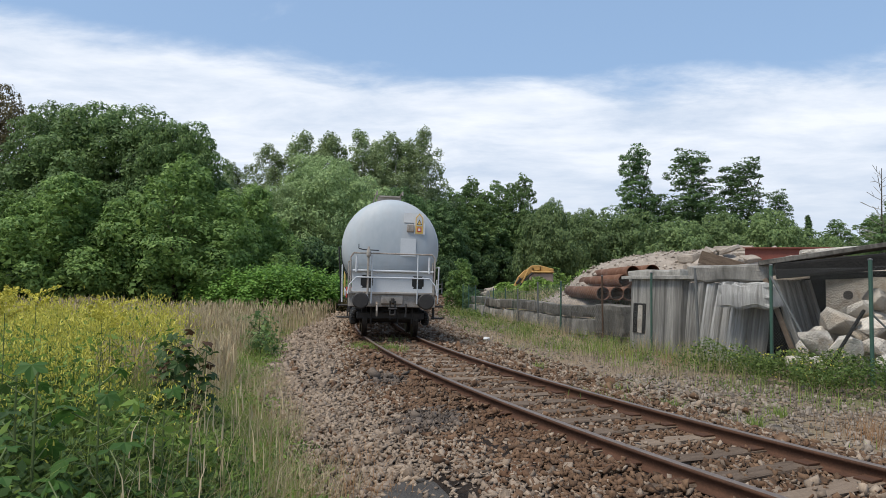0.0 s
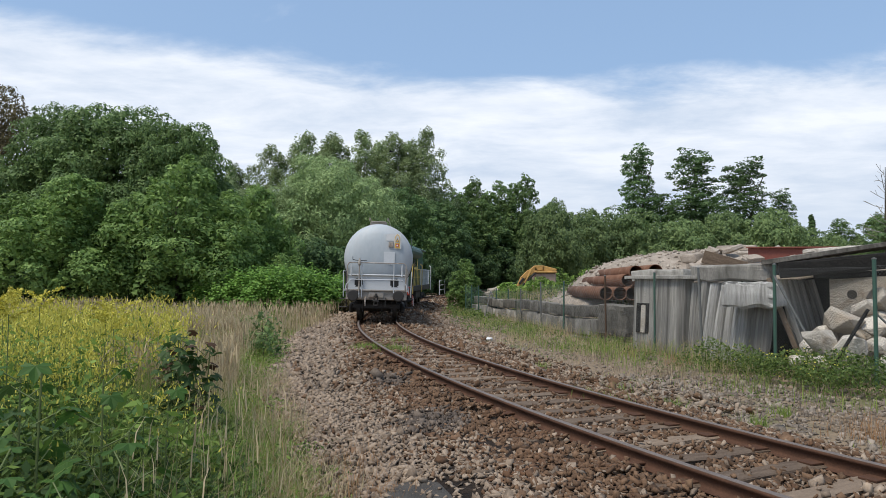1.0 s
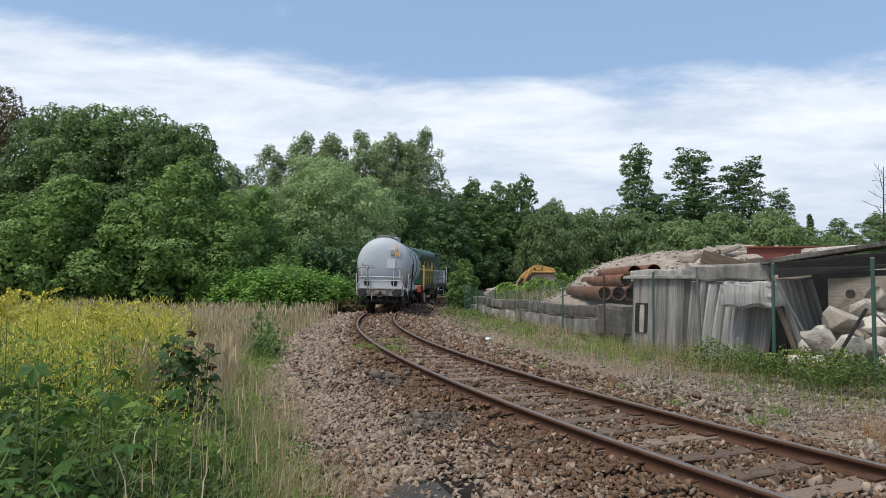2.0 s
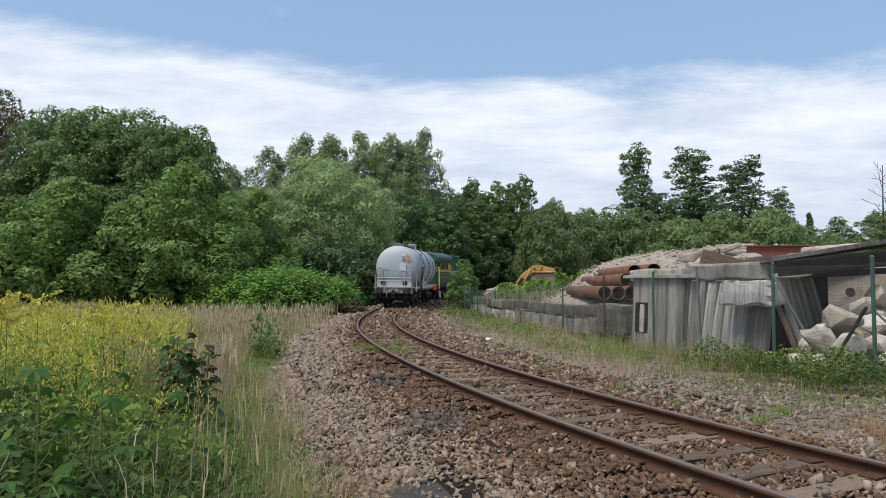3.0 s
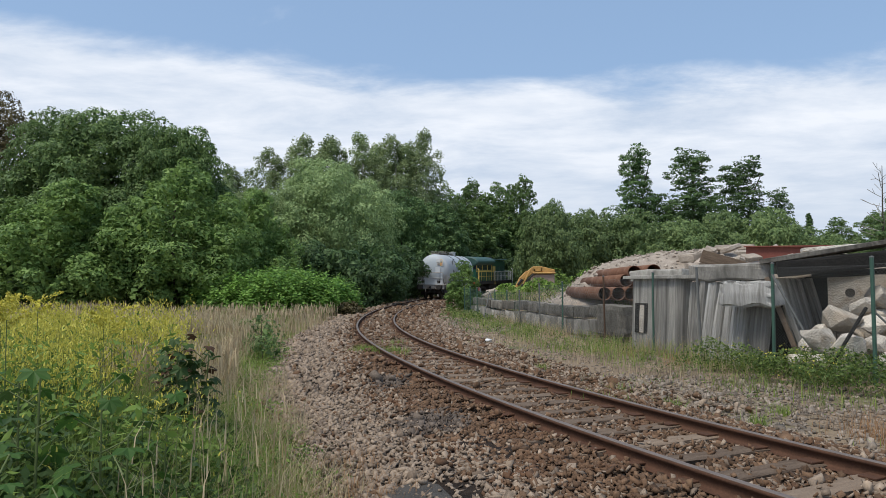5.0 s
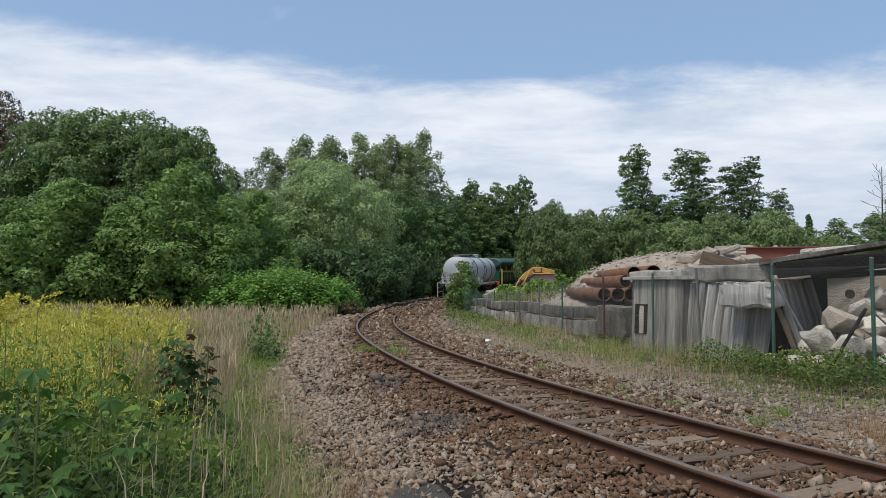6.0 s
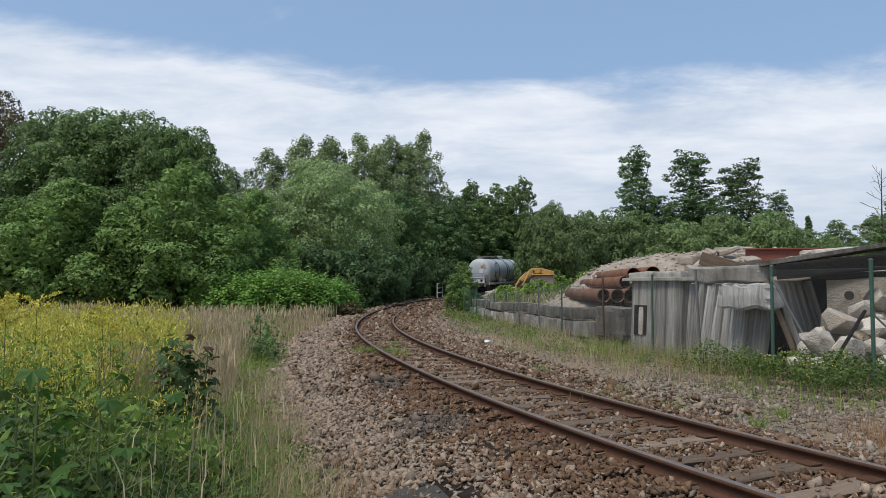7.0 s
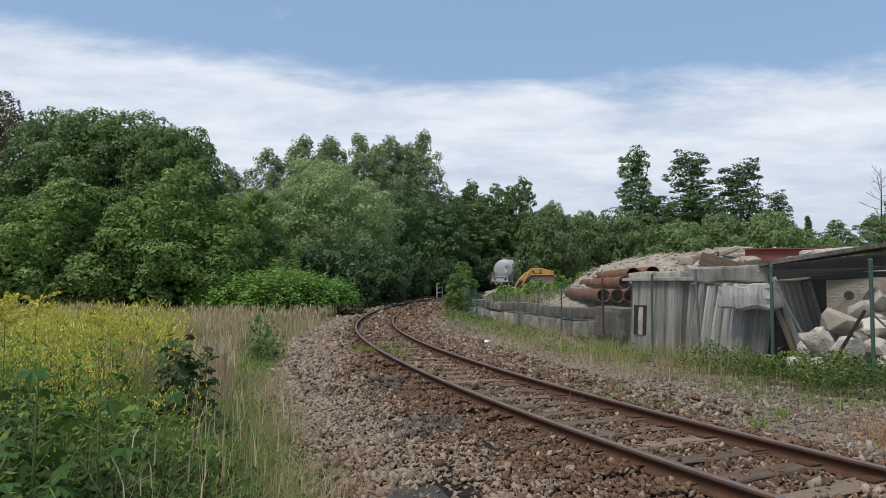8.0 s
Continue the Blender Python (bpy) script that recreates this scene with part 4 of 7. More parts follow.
    for s in (-1, 1):
        st = box((0.34, 0.3, 0.04), (s * 1.32, 1.0, 0.55), bevel=0.01)
        box((0.3, 0.3, 0.04), (s * 1.32, 1.0, 0.88), bevel=0.01, bm=st)
        rod((s * 1.2, 0.88, 0.53), (s * 1.2, 0.88, 1.2), 0.02, st)
        rod((s * 1.2, 1.12, 0.53), (s * 1.2, 1.12, 1.2), 0.02, st)
        part("step", st, M["black_steel"], w, "black step irons")
        part("side_rail", bar([(s * 1.36, 1.3, 0.95), (s * 1.38, 1.3, 2.0), (s * 1.38, 2.0, 2.0)], 0.02), M["pale_paint"], w)
    buffers(w, 0.0, 1)
    buffers(w, 12.7, -1)
    # black block added to fill the dark space below the buffer beam
    part("underside_dark_mass", box((1.3, 0.2, 0.3), (0, 1.4, 0.66), bevel=0.05), M["black_steel"], w)
    part("brake_rod", rod((0.0, 1.0, 0.5), (0.0, 11.5, 0.5), 0.03), M["black_steel"], w)
    for x in (-0.55, 0.2, 0.6):
        part("hanger", box((0.05, 0.05, 0.5), (x, 1.05, 0.62), bevel=0.01), M["black_steel"], w)
    bogie(w, 2.4)
    bogie(w, 10.2)
    return w


wagon = make_wagon()


def make_loco():
    g = thing("diesel_locomotive", label="dark green diesel locomotive with yellow trim and pale railings", category="locomotive")
    part("frame", box((2.7, 12.0, 0.34), (0, 6.4, 1.15), bevel=0.03), M["black_steel"], g)
    part("fuel_tank", box((2.3, 2.6, 0.55), (0, 6.4, 0.7), bevel=0.08), M["black_steel"], g)
    part("cab", box((2.2, 5.0, 2.3), (0, 3.4, 2.47), bevel=0.06), M["loco_green"], g)
    part("cab_roof", lathe([(0.7, 1.2), (0.8, 1.4), (6.2, 1.4), (6.3, 1.2)], 24, "y"), M["loco_roof"], g, "dark green curved roof").matrix_basis = Matrix.Translation((0, 0, 3.4)) @ Matrix.Diagonal((1.02, 1, 0.42, 1))
    part("hood", box((1.9, 5.0, 2.25), (0, 8.4, 2.45), bevel=0.1), M["loco_green"], g)
    part("hood_roof", box((2.3, 5.1, 0.14), (0, 8.4, 3.72), bevel=0.05), M["loco_roof"], g, "dark green roof")
    part("exhaust", box((0.5, 0.7, 0.24), (0, 8.0, 3.9), bevel=0.05), M["black_steel"], g)
    for s in (-1, 1):
        x = s * 1.115
        for y0, y1 in ((1.3, 2.6), (2.9, 4.2), (4.5, 5.6)):
            part("window", box((0.03, y1 - y0, 0.75), (x, (y0 + y1) / 2, 2.95), bevel=0.01), M["glass"], g)
        part("stripe", box((0.02, 5.02, 0.16), (x, 3.4, 3.44)), M["loco_yellow"], g, "yellow stripe")
        part("stripe", box((0.02, 5.02, 0.14), (x, 3.4, 2.42)), M["loco_yellow"], g, "yellow stripe")
        for y in (1.05, 2.75, 4.35, 5.75):
            part("stripe", box((0.02, 0.14, 0.78), (x + s * 0.003, y, 2.92)), M["loco_yellow"], g, "yellow stripe")
        for y in (7.0, 8.4, 9.8):
            part("louvre", box((0.03, 0.9, 0.7), (s * 0.96, y, 2.6), bevel=0.01), M["loco_yellow"] if y < 8 else M["loco_roof"], g)
        rl = bmesh.new()
        yl = bmesh.new()
        for y in np.arange(1.2, 6.1, 0.8):
            rod((s * 1.3, y, 1.3), (s * 1.3, y, 2.35), 0.022, yl, 6)
        rod((s * 1.3, 1.2, 2.35), (s * 1.3, 6.1, 2.35), 0.03, yl, 6)
        rod((s * 1.3, 1.2, 1.85), (s * 1.3, 6.1, 1.85), 0.022, yl, 6)
        part("railing", yl, M["loco_yellow"], g, "yellow side railing")
        for y in np.arange(6.2, 12.4, 0.5):
            rod((s * 1.3, y, 1.3), (s * 1.3, y, 2.35), 0.025, rl, 6)
        rod((s * 1.3, 6.2, 2.35), (s * 1.3, 12.4, 2.35), 0.028, rl, 6)
        rod((s * 1.3, 6.2, 1.85), (s * 1.3, 12.4, 1.85), 0.02, rl, 6)
        part("railing", rl, M["pale_paint"], g, "pale side railing")
        for y, mt in ((0.75, "loco_yellow"), (1.0, "loco_yellow"), (12.3, "pale_paint"), (6.05, "loco_yellow")):
            part("grab_pole", bar([(s * 1.42, y, 0.9), (s * 1.42, y, 2.6), (s * 1.3, y, 2.7)], 0.03), M[mt], g)
        st = box((0.3, 0.5, 0.05), (s * 1.25, 0.9, 0.45))
        box((0.3, 0.5, 0.05), (s * 1.25, 0.9, 0.8), bm=st)
        part("step", st, M["black_steel"], g)
        for k in range(4 if s > 0 else 0):
            part("step_plate", box((0.04, 0.16, 0.5), (s * 1.44, 0.72 + k * 0.165, 0.58 - 0.06 * k)), M["red"] if k % 2 == 0 else M["white_plate"], g, "red and white striped step guard")
    for x in np.arange(-1.2, 1.21, 0.3):
        part("end_railing", rod((x, 12.3, 1.3), (x, 12.3, 2.35), 0.02), M["pale_paint"], g)
    part("end_railing", rod((-1.3, 12.3, 2.35), (1.3, 12.3, 2.35), 0.028), M["pale_paint"], g)
    part("buffer_beam", box((2.6, 0.25, 0.5), (0, 0.5, 1.05), bevel=0.02), M["red"], g, "red buffer beam")
    part("end_window", box((0.8, 0.03, 0.7), (-0.75, 0.88, 3.0), bevel=0.01), M["glass"], g)
    part("end_window", box((0.8, 0.03, 0.7), (0.75, 0.88, 3.0), bevel=0.01), M["glass"], g)
    buffers(g, 0.0, 1)
    bogie(g, 2.8)
    bogie(g, 10.0)
    return g


loco = make_loco()


def along(t):
    return 14.534 + 8.265 * t + 0.0278 * t * t - 0.00393 * t ** 3


def riding(s0, a, b, t):
    """The pose of a vehicle whose rear buffers are s0 m up the track, with its pivots a and b m from there."""
    s = along(t) + s0
    p, q = track(s + a), track(s + b)
    d = Vector(q - p)
    m = d.to_track_quat("Y", "Z").to_matrix().to_4x4() @ pose(0, 0, 0, 0, math.degrees(float(cant(s + a)) / 1.507), 0)
    return Matrix.Translation(Vector(p)) @ m @ Matrix.Translation((0, -a, 0))


M["bird"] = material("dark_feathers", (0.012, 0.012, 0.014), (0.03, 0.03, 0.034), 0.7, scale=8, fine=40, bump=0.1)


def make_bird():
    """A small dark bird that crosses the sky."""
    b = thing("bird", label="small dark bird flying across the sky", category="bird")
    part("body", lathe([(-0.09, 0.006), (-0.06, 0.02), (0.0, 0.03), (0.05, 0.022), (0.08, 0.005)], 10, "y"), M["bird"], b, smooth=True)
    wings = []
    for s in (-1, 1):
        bm = bmesh.new()
        pts = [(0, 0.03), (s * 0.08, 0.05), (s * 0.18, 0.0), (s * 0.09, -0.012), (0, -0.03)]
        f = bm.faces.new([bm.verts.new((x, y, 0)) for x, y in pts])
        bmesh.ops.solidify(bm, geom=[f], thickness=0.012)
        wings.append((part("wing", bm, M["bird"], b), s))
    tail = box((0.04, 0.08, 0.008), (0, -0.11, 0))
    part("tail", tail, M["bird"], b)
    return b, wings


bird, bird_wings = make_bird()


def motions():
    ts = [i * 0.25 for i in range(33)]
    walk(wagon, [(t, riding(0.0, 2.4, 10.2, t)) for t in ts])
    walk(loco, [(t, riding(12.75, 2.8, 10.0, t)) for t in ts])
    steps = [i / 15 for i in range(121)]
    for ob, at, r in WHEELS:
        walk(ob, [(t, pose(*at, -math.degrees((along(t) - along(0)) / r), 0, 0)) for t in steps])
    # the bird rises before the wood and leaves over the meadow
    flight = ((0.0, -1.0, 34.0, 3.2), (0.5, -1.1, 32.0, 4.2), (0.8, -1.4, 29.5, 5.4), (1.0, -2.3, 28.0, 7.0), (1.1, -3.55, 28.0, 8.48), (1.2, -4.86, 28.0, 9.6), (1.3, -6.27, 28.0, 10.16), (1.5, -9.66, 28.0, 10.0),
              (1.7, -13.6, 28.0, 9.55), (2.0, -19.7, 28.0, 9.2), (3.0, -40.0, 28.0, 9.4), (5.0, -81.0, 28.0, 10.0), (8.0, -142.0, 28.0, 11.0))
    walk(bird, [(t, pose(x, y, z, 0, 0, 86)) for t, x, y, z in flight])
    for ob, s in bird_wings:
        walk(ob, [(i / 15, pose(0, 0, 0, 0, s * 34 * math.sin(i * 1.5), 0)) for i in range(121)])


# ---------------------------------------------------------------- yard beside the track
M["concrete"] = material("weathered_concrete", (0.15, 0.14, 0.123), (0.54, 0.51, 0.45), 0.92, per="object", scale=1.7, fine=24, bump=0.8, dist=0.018, stain=(0.10, 0.094, 0.08), stretch=(1, 1, 0.45), spread=0.6)
M["board_concrete"] = material("board_marked_concrete", (0.10, 0.094, 0.083), (0.56, 0.54, 0.49), 0.92, per="object", scale=1.6, fine=11, bump=0.9, dist=0.022, stain=(0.10, 0.093, 0.083), stretch=(4.0, 4.0, 0.22), spread=0.55)
M["pale_concrete"] = material("pale_broken_concrete", (0.34, 0.30, 0.245), (0.74, 0.68, 0.585), 0.92, scale=4, fine=26, bump=1.0, dist=0.04, stain=(0.36, 0.29, 0.215), per="object", spread=0.5)
M["rubble"] = material("pale_rubble", (0.20, 0.165, 0.13), (0.56, 0.48, 0.395), 0.95, scale=2, fine=30, bump=0.7, dist=0.03, per="island", spread=0.55)
M["rust_pipe"] = material("rusty_pipe", (0.085, 0.042, 0.027), (0.23, 0.115, 0.07), 0.88, scale=2.5, fine=26, bump=0.5, stain=(0.27, 0.17, 0.12))
M["rust_beam"] = material("red_oxide_beam", (0.16, 0.045, 0.03), (0.26, 0.085, 0.06), 0.75, scale=2.5, fine=26, bump=0.3)
# tarred beams; also the black that paints shade in openings and the niche
M["tar_and_shade_black"] = material("tarred_beam_and_shade_black", (0.008, 0.008, 0.008), (0.032, 0.03, 0.027), 0.95, scale=3, fine=20, bump=0.5, dist=0.02)
M["green_post"] = material("green_post_paint", (0.024, 0.07, 0.05), (0.055, 0.12, 0.085), 0.55, scale=4, fine=30, bump=0.1)
M["grey_post"] = material("grey_post", (0.08, 0.085, 0.08), (0.17, 0.17, 0.16), 0.6, scale=4, fine=30, bump=0.2)
M["brown_post"] = material("brown_rusty_post", (0.05, 0.035, 0.025), (0.12, 0.075, 0.05), 0.8, scale=5, fine=30, bump=0.2)
M["wire"] = material("galvanised_wire", (0.10, 0.105, 0.10), (0.18, 0.185, 0.18), 0.6, scale=5, fine=30, bump=0, metal=0.2)
M["digger"] = material("faded_yellow_paint", (0.40, 0.21, 0.05), (0.58, 0.35, 0.11), 0.65, scale=3, fine=20, bump=0.2, stain=(0.24, 0.12, 0.05))
M["panel_concrete"] = material("streaked_panel_concrete", (0.12, 0.113, 0.10), (0.50, 0.48, 0.43), 0.92, scale=2.0, fine=9, bump=0.9, dist=0.02, stain=(0.115, 0.107, 0.095), stretch=(3.2, 3.2, 0.14), spread=0.4)
M["faded_panel"] = material("faded_machine_panel", (0.28, 0.19, 0.145), (0.42, 0.31, 0.25), 0.75, scale=2, fine=20, bump=0.2, stain=(0.24, 0.12, 0.06))
M["dark_concrete"] = material("sooty_concrete", (0.075, 0.068, 0.058), (0.33, 0.305, 0.26), 0.92, per="object", scale=1.8, fine=14, bump=0.8, dist=0.02, stain=(0.07, 0.064, 0.052), stretch=(1.2, 1.2, 0.6), spread=0.6)
# pale streaked concrete, whitened so that the colour carries the light on it
M["streaked_white"] = material("pale_and_lit_streaked_concrete", (0.27, 0.26, 0.24), (0.82, 0.805, 0.76), 0.92, per="object", scale=1.8, fine=12, bump=0.9, dist=0.022, stain=(0.2, 0.19, 0.17), stretch=(4.0, 4.0, 0.3), spread=0.5)
# tarred earth; the same dark colour paints the shade of holes in concrete
M["tar_and_hole_shade"] = material("tarred_earth_and_hole_shade", (0.032, 0.029, 0.026), (0.105, 0.096, 0.085), 0.92, scale=6, fine=60, bump=0.9, dist=0.02)


def broken_block(size, rough=0.02, seed=0, cuts=3):
    """A slab with chipped edges and uneven faces."""
    bm = bmesh.new()
    bmesh.ops.create_cube(bm, size=1.0)
    bmesh.ops.scale(bm, vec=size, verts=bm.verts[:])
    bmesh.ops.subdivide_edges(bm, edges=bm.edges[:], cuts=cuts, use_grid_fill=True)
    for v in bm.verts:
        n = noise.noise_vector(v.co * 2.3 + Vector((seed * 7.1, seed * 3.3, 0)))
        edges = [i for i in range(3) if abs(abs(v.co[i]) - size[i] / 2) < 1e-4]
        chip = rough * (0.3 + 1.6 * abs(noise.noise(v.co * 4 + Vector((seed, 0, 0)))))
        if len(edges) >= 2:
            for i in edges:
                v.co[i] -= math.copysign(min(chip, size[i] * 0.2), v.co[i])
        v.co += n * rough
    return bm


def rock(size, seed):
    """An angular lump: the hull of a few random points, in facets."""
    r = random.Random(seed)
    bm = bmesh.new()
    for i in range(22):
        d = Vector((r.gauss(0, 1), r.gauss(0, 1), r.gauss(0, 1))).normalized()
        k = max(abs(c) for c in d)
        d = d / (k ** 0.7) * r.uniform(0.42, 0.54)
        bm.verts.new((d.x * size[0], d.y * size[1], d.z * size[2]))
    h = bmesh.ops.convex_hull(bm, input=bm.verts[:])
    bmesh.ops.delete(bm, geom=[v for v in bm.verts if not v.link_faces], context="VERTS")
    bmesh.ops.bevel(bm, geom=bm.edges[:], offset=min(size) * 0.03, segments=1, affect="EDGES", clamp_overlap=True)
    return bm


WALL_PATH = ((1.75, 43.0), (2.25, 40.0), (3.24, 33.5), (4.15, 29.5), (4.77, 26.5), (5.06, 24.7), (5.96, 21.8))


def make_block_wall():
    w = thing("retaining_wall", label="low retaining wall of weathered grey concrete blocks in uneven courses", category="wall", kind="structure")
    path = [Vector((x, y, 0)) for x, y in WALL_PATH]
    dist = [0.0]
    for a, b in zip(path, path[1:]):
        dist.append(dist[-1] + (b - a).length)

    def at(d):
        for i in range(len(path) - 1):
            if d <= dist[i + 1] or i == len(path) - 2:
                u = (d - dist[i]) / (dist[i + 1] - dist[i])
                return path[i].lerp(path[i + 1], u), path[i + 1] - path[i]
    end = dist[-1] - 1.75
    kinds = {}
    for row, (z, hgt) in enumerate(((-0.56, 0.5), (0.01, 0.6), (0.56, 0.46))):
        d = 0.15 + 0.3 * row
        while d < end:
            ln = [1.15, 1.35, 0.95, 1.6][int(rng.integers(4))]
            ln = min(ln, end - d)
            if ln > 0.25:
                key = (round(ln, 2), row)
                if key not in kinds:
                    kinds[key] = part("block", broken_block((ln - 0.07, 0.5, hgt - 0.04), 0.03, len(kinds) + 1, 3), M["dark_concrete"] if row == 2 else M["concrete"], w)
                    ob = kinds[key]
                else:
                    ob = new("block", kinds[key].data)
                    ob.parent = w
                p, dr = at(d + ln / 2)
                lift = 0.04 * math.sin(d * 0.7) + 0.05 * (d / end) - 0.06
                push = rng.uniform(-0.06, 0.08) + (0.05 * row)
                side = Vector((dr.y, -dr.x, 0)).normalized()
                ob.matrix_basis = pose(p.x - side.x * push, p.y - side.y * push, z + lift, rng.normal(0, 1), rng.normal(0, 0.8), math.degrees(math.atan2(dr.y, dr.x)) + rng.normal(0, 0.8))
            d += ln
    p, dr = at(dist[-1] - 0.85)
    part("block", broken_block((1.68, 0.5, 1.02), 0.045, 50, 6), M["dark_concrete"], w, "large grey concrete slab with chipped holes").matrix_basis = pose(p.x, p.y, 0.34, 2, 1.5, math.degrees(math.atan2(dr.y, dr.x)))
    # small dark blocks on the face paint the shade of chipped holes
    for dx, dz in ((-0.5, 0.32), (-0.2, 0.0), (0.55, 0.05)):
        part("lifting_hole_shade", broken_block((0.11, 0.04, 0.07), 0.012, 3, 1), M["tar_and_hole_shade"], w, "small dark block painted as the shade of a chipped hole").matrix_basis = pose(p.x, p.y, 0.26, 2, 0, math.degrees(math.atan2(dr.y, dr.x))) @ pose(dx, 0.245, dz)


make_block_wall()


def leaning(name, lo, hi, thick, mat, label, seed=1, category="concrete slab", group="", lean=0.0, rough=0.02, cuts=4, foot=-0.5, head=1.7, slant=0.0):
    """An upright slab between two plan points, from foot to head; lean tips it backwards (degrees), slant tips it sideways."""
    a, b = Vector((*lo, 0)), Vector((*hi, 0))
    d = b - a
    me = bpy.data.meshes.new(name)
    bm = broken_block((d.length, thick, head - foot), rough, seed, cuts)
    bm.to_mesh(me)
    bm.free()
    me.materials.append(M[mat])
    ob = new(name, me)
    c = (a + b) / 2
    ob.matrix_world = pose(c.x, c.y, (head + foot) / 2, 0, 0, math.degrees(math.atan2(d.y, d.x))) @ pose(0, 0, 0, lean, slant, 0)
    return tagged(ob, label, category, group)


def board_panel(lo, hi, foot, head, n, mat, label, tilt=(0, 0), lean=0.0, thick=0.2, depth=0.05, group="broken concrete slabs by the fence", uneven=0.06):
    """A wall of n upright concrete boards between two plan points; tilt: degrees by which the first and last lean along the wall."""
    a, b = Vector((*lo, 0)), Vector((*hi, 0))
    d = b - a
    th = thing("boarded_wall", (a.x, a.y, foot), math.degrees(math.atan2(d.y, d.x)), label, "concrete wall", group)
    w = d.length / n
    kinds = []
    for k in range(4):
        me = bpy.data.meshes.new("board")
        bm = broken_block((w * rng.uniform(0.95, 1.1), thick, head - foot), 0.014, k + 40, 3)
        bm.to_mesh(me)
        bm.free()
        me.materials.append(M[mat])
        kinds.append(me)
    for i in range(n):
        ob = new("board", kinds[int(rng.integers(4))])
        ob.parent = th
        ang = tilt[0] + (tilt[1] - tilt[0]) * i / max(1, n - 1) + rng.normal(0, 0.7)
        up = (head - foot) / 2 + rng.normal(0, uneven)
        ob.matrix_basis = pose((i + 0.5) * w, rng.uniform(-depth, depth), 0, lean + rng.normal(0, 0.8), ang, 0) @ pose(0, 0, up)
    return th


def make_bunker():
    g = "broken concrete slabs by the fence"
    leaning("concrete_slab", (5.98, 21.2), (6.74, 18.9), 0.3, "panel_concrete", "grey board-marked concrete panel with dark vertical streaks", 2, "concrete panel", g, lean=-3, rough=0.012, cuts=6)
    board_panel((6.72, 18.9), (6.98, 18.1), -0.55, 1.62, 4, "board_concrete", "grey narrow boards leaning between two concrete panels", (4, 8), -2, depth=0.07)
    board_panel((6.9, 18.3), (7.36, 16.85), -0.55, 1.6, 9, "streaked_white", "streaked concrete boards leaning behind the fence, coloured pale as if lit", (8, 5), -5, depth=0.035)
    board_panel((7.3, 17.2), (7.66, 16.3), -0.55, 1.06, 6, "board_concrete", "narrow streaked concrete boards under the broken lintel", (7, 3), -6, depth=0.06)
    leaning("concrete_slab", (7.6, 16.75), (7.74, 16.45), 0.14, "streaked_white", "single pale slab leaning inside the dark opening", 6, "concrete panel", g, lean=-10, head=0.75, slant=9)
    # closing wall, black so that its colour gives the opening its shade
    leaning("back_wall", (7.5, 18.4), (8.6, 17.2), 0.3, "tar_and_shade_black", "back wall coloured black for the shade behind the broken opening", 15, "wall", head=1.6)
    leaning("concrete_lintel", (7.0, 16.95), (7.72, 15.72), 0.55, "streaked_white", "rough broken concrete lintel hanging over a dark opening", 7, "concrete block", foot=0.98, head=1.6, rough=0.08, cuts=8)
    leaning("concrete_coping", (5.86, 21.5), (7.0, 18.3), 0.5, "concrete", "thin grey concrete coping slab on top of the panels", 8, "coping", foot=1.68, head=1.79, rough=0.015, cuts=6)
    leaning("concrete_beam", (6.98, 18.7), (7.92, 16.3), 0.6, "concrete", "heavy grey concrete beam lying across the panels", 9, "concrete beam", foot=1.62, head=2.04, rough=0.035, cuts=6)
    leaning("concrete_beam", (6.2, 21.8), (7.0, 19.3), 0.6, "concrete", "low grey concrete beam behind the coping", 11, "concrete beam", foot=1.6, head=1.97, rough=0.03, cuts=5)
    # ribbed slab that slopes down into the black opening of the shed
    board_panel((8.42, 16.25), (9.75, 16.85), -0.5, 1.78, 13, "board_concrete", "dark ribbed concrete slab leaning into the ruined shed", (-13, -20), -4, thick=0.1, depth=0.05)
    # niche in the first panel
    nx = thing("niche", label="small framed niche with a pale post in the concrete panel", category="niche")
    d = Vector((6.80 - 5.98, 18.85 - 21.2, 0)).normalized()
    rz = math.degrees(math.atan2(d.y, d.x))
    nx.matrix_world = pose(6.13, 20.72, 0.5, -3, 0, rz)
    # no recess is cut; a flat black box stands for its shade
    part("frame", box((0.62, 0.05, 0.9), (0, -0.15, 0), bevel=0.01), M["tar_and_shade_black"], nx, "flat black box painted as the shade of a recess")
    part("post", broken_block((0.22, 0.08, 0.84), 0.01, 3, 2), M["pale_concrete"], nx, "pale post").matrix_basis = pose(0.06, -0.16, -0.02)
    # shed: dark space between the post and the pale wall, with leaning slabs in it
    leaning("concrete_wall", (9.06, 16.05), (11.6, 14.2), 0.22, "pale_concrete", "pale concrete wall with a round hole, under a slab roof", 12, "wall", head=1.74, rough=0.01, cuts=3)
    # wall is uncut; a dark disc on it paints the hole's shade
    hole = lathe([(0, 0.005), (0.0, 0.1), (0.02, 0.105)], 20, "y")
    ho = part("pipe_hole_shade", hole, M["tar_and_hole_shade"], None)
    ho.matrix_world = pose(9.36, 15.68, 1.32, 0, 0, -36)
    tagged(ho, "dark disc painted as the shade of a round hole in the pale concrete wall", "hole")
    # added to close the shed; shade of the interior is in its black colour
    leaning("back_wall", (8.0, 18.6), (12.2, 16.4), 0.3, "tar_and_shade_black", "back wall coloured black for the shade inside the ruined shed", 13, "wall", head=1.75, rough=0.02)
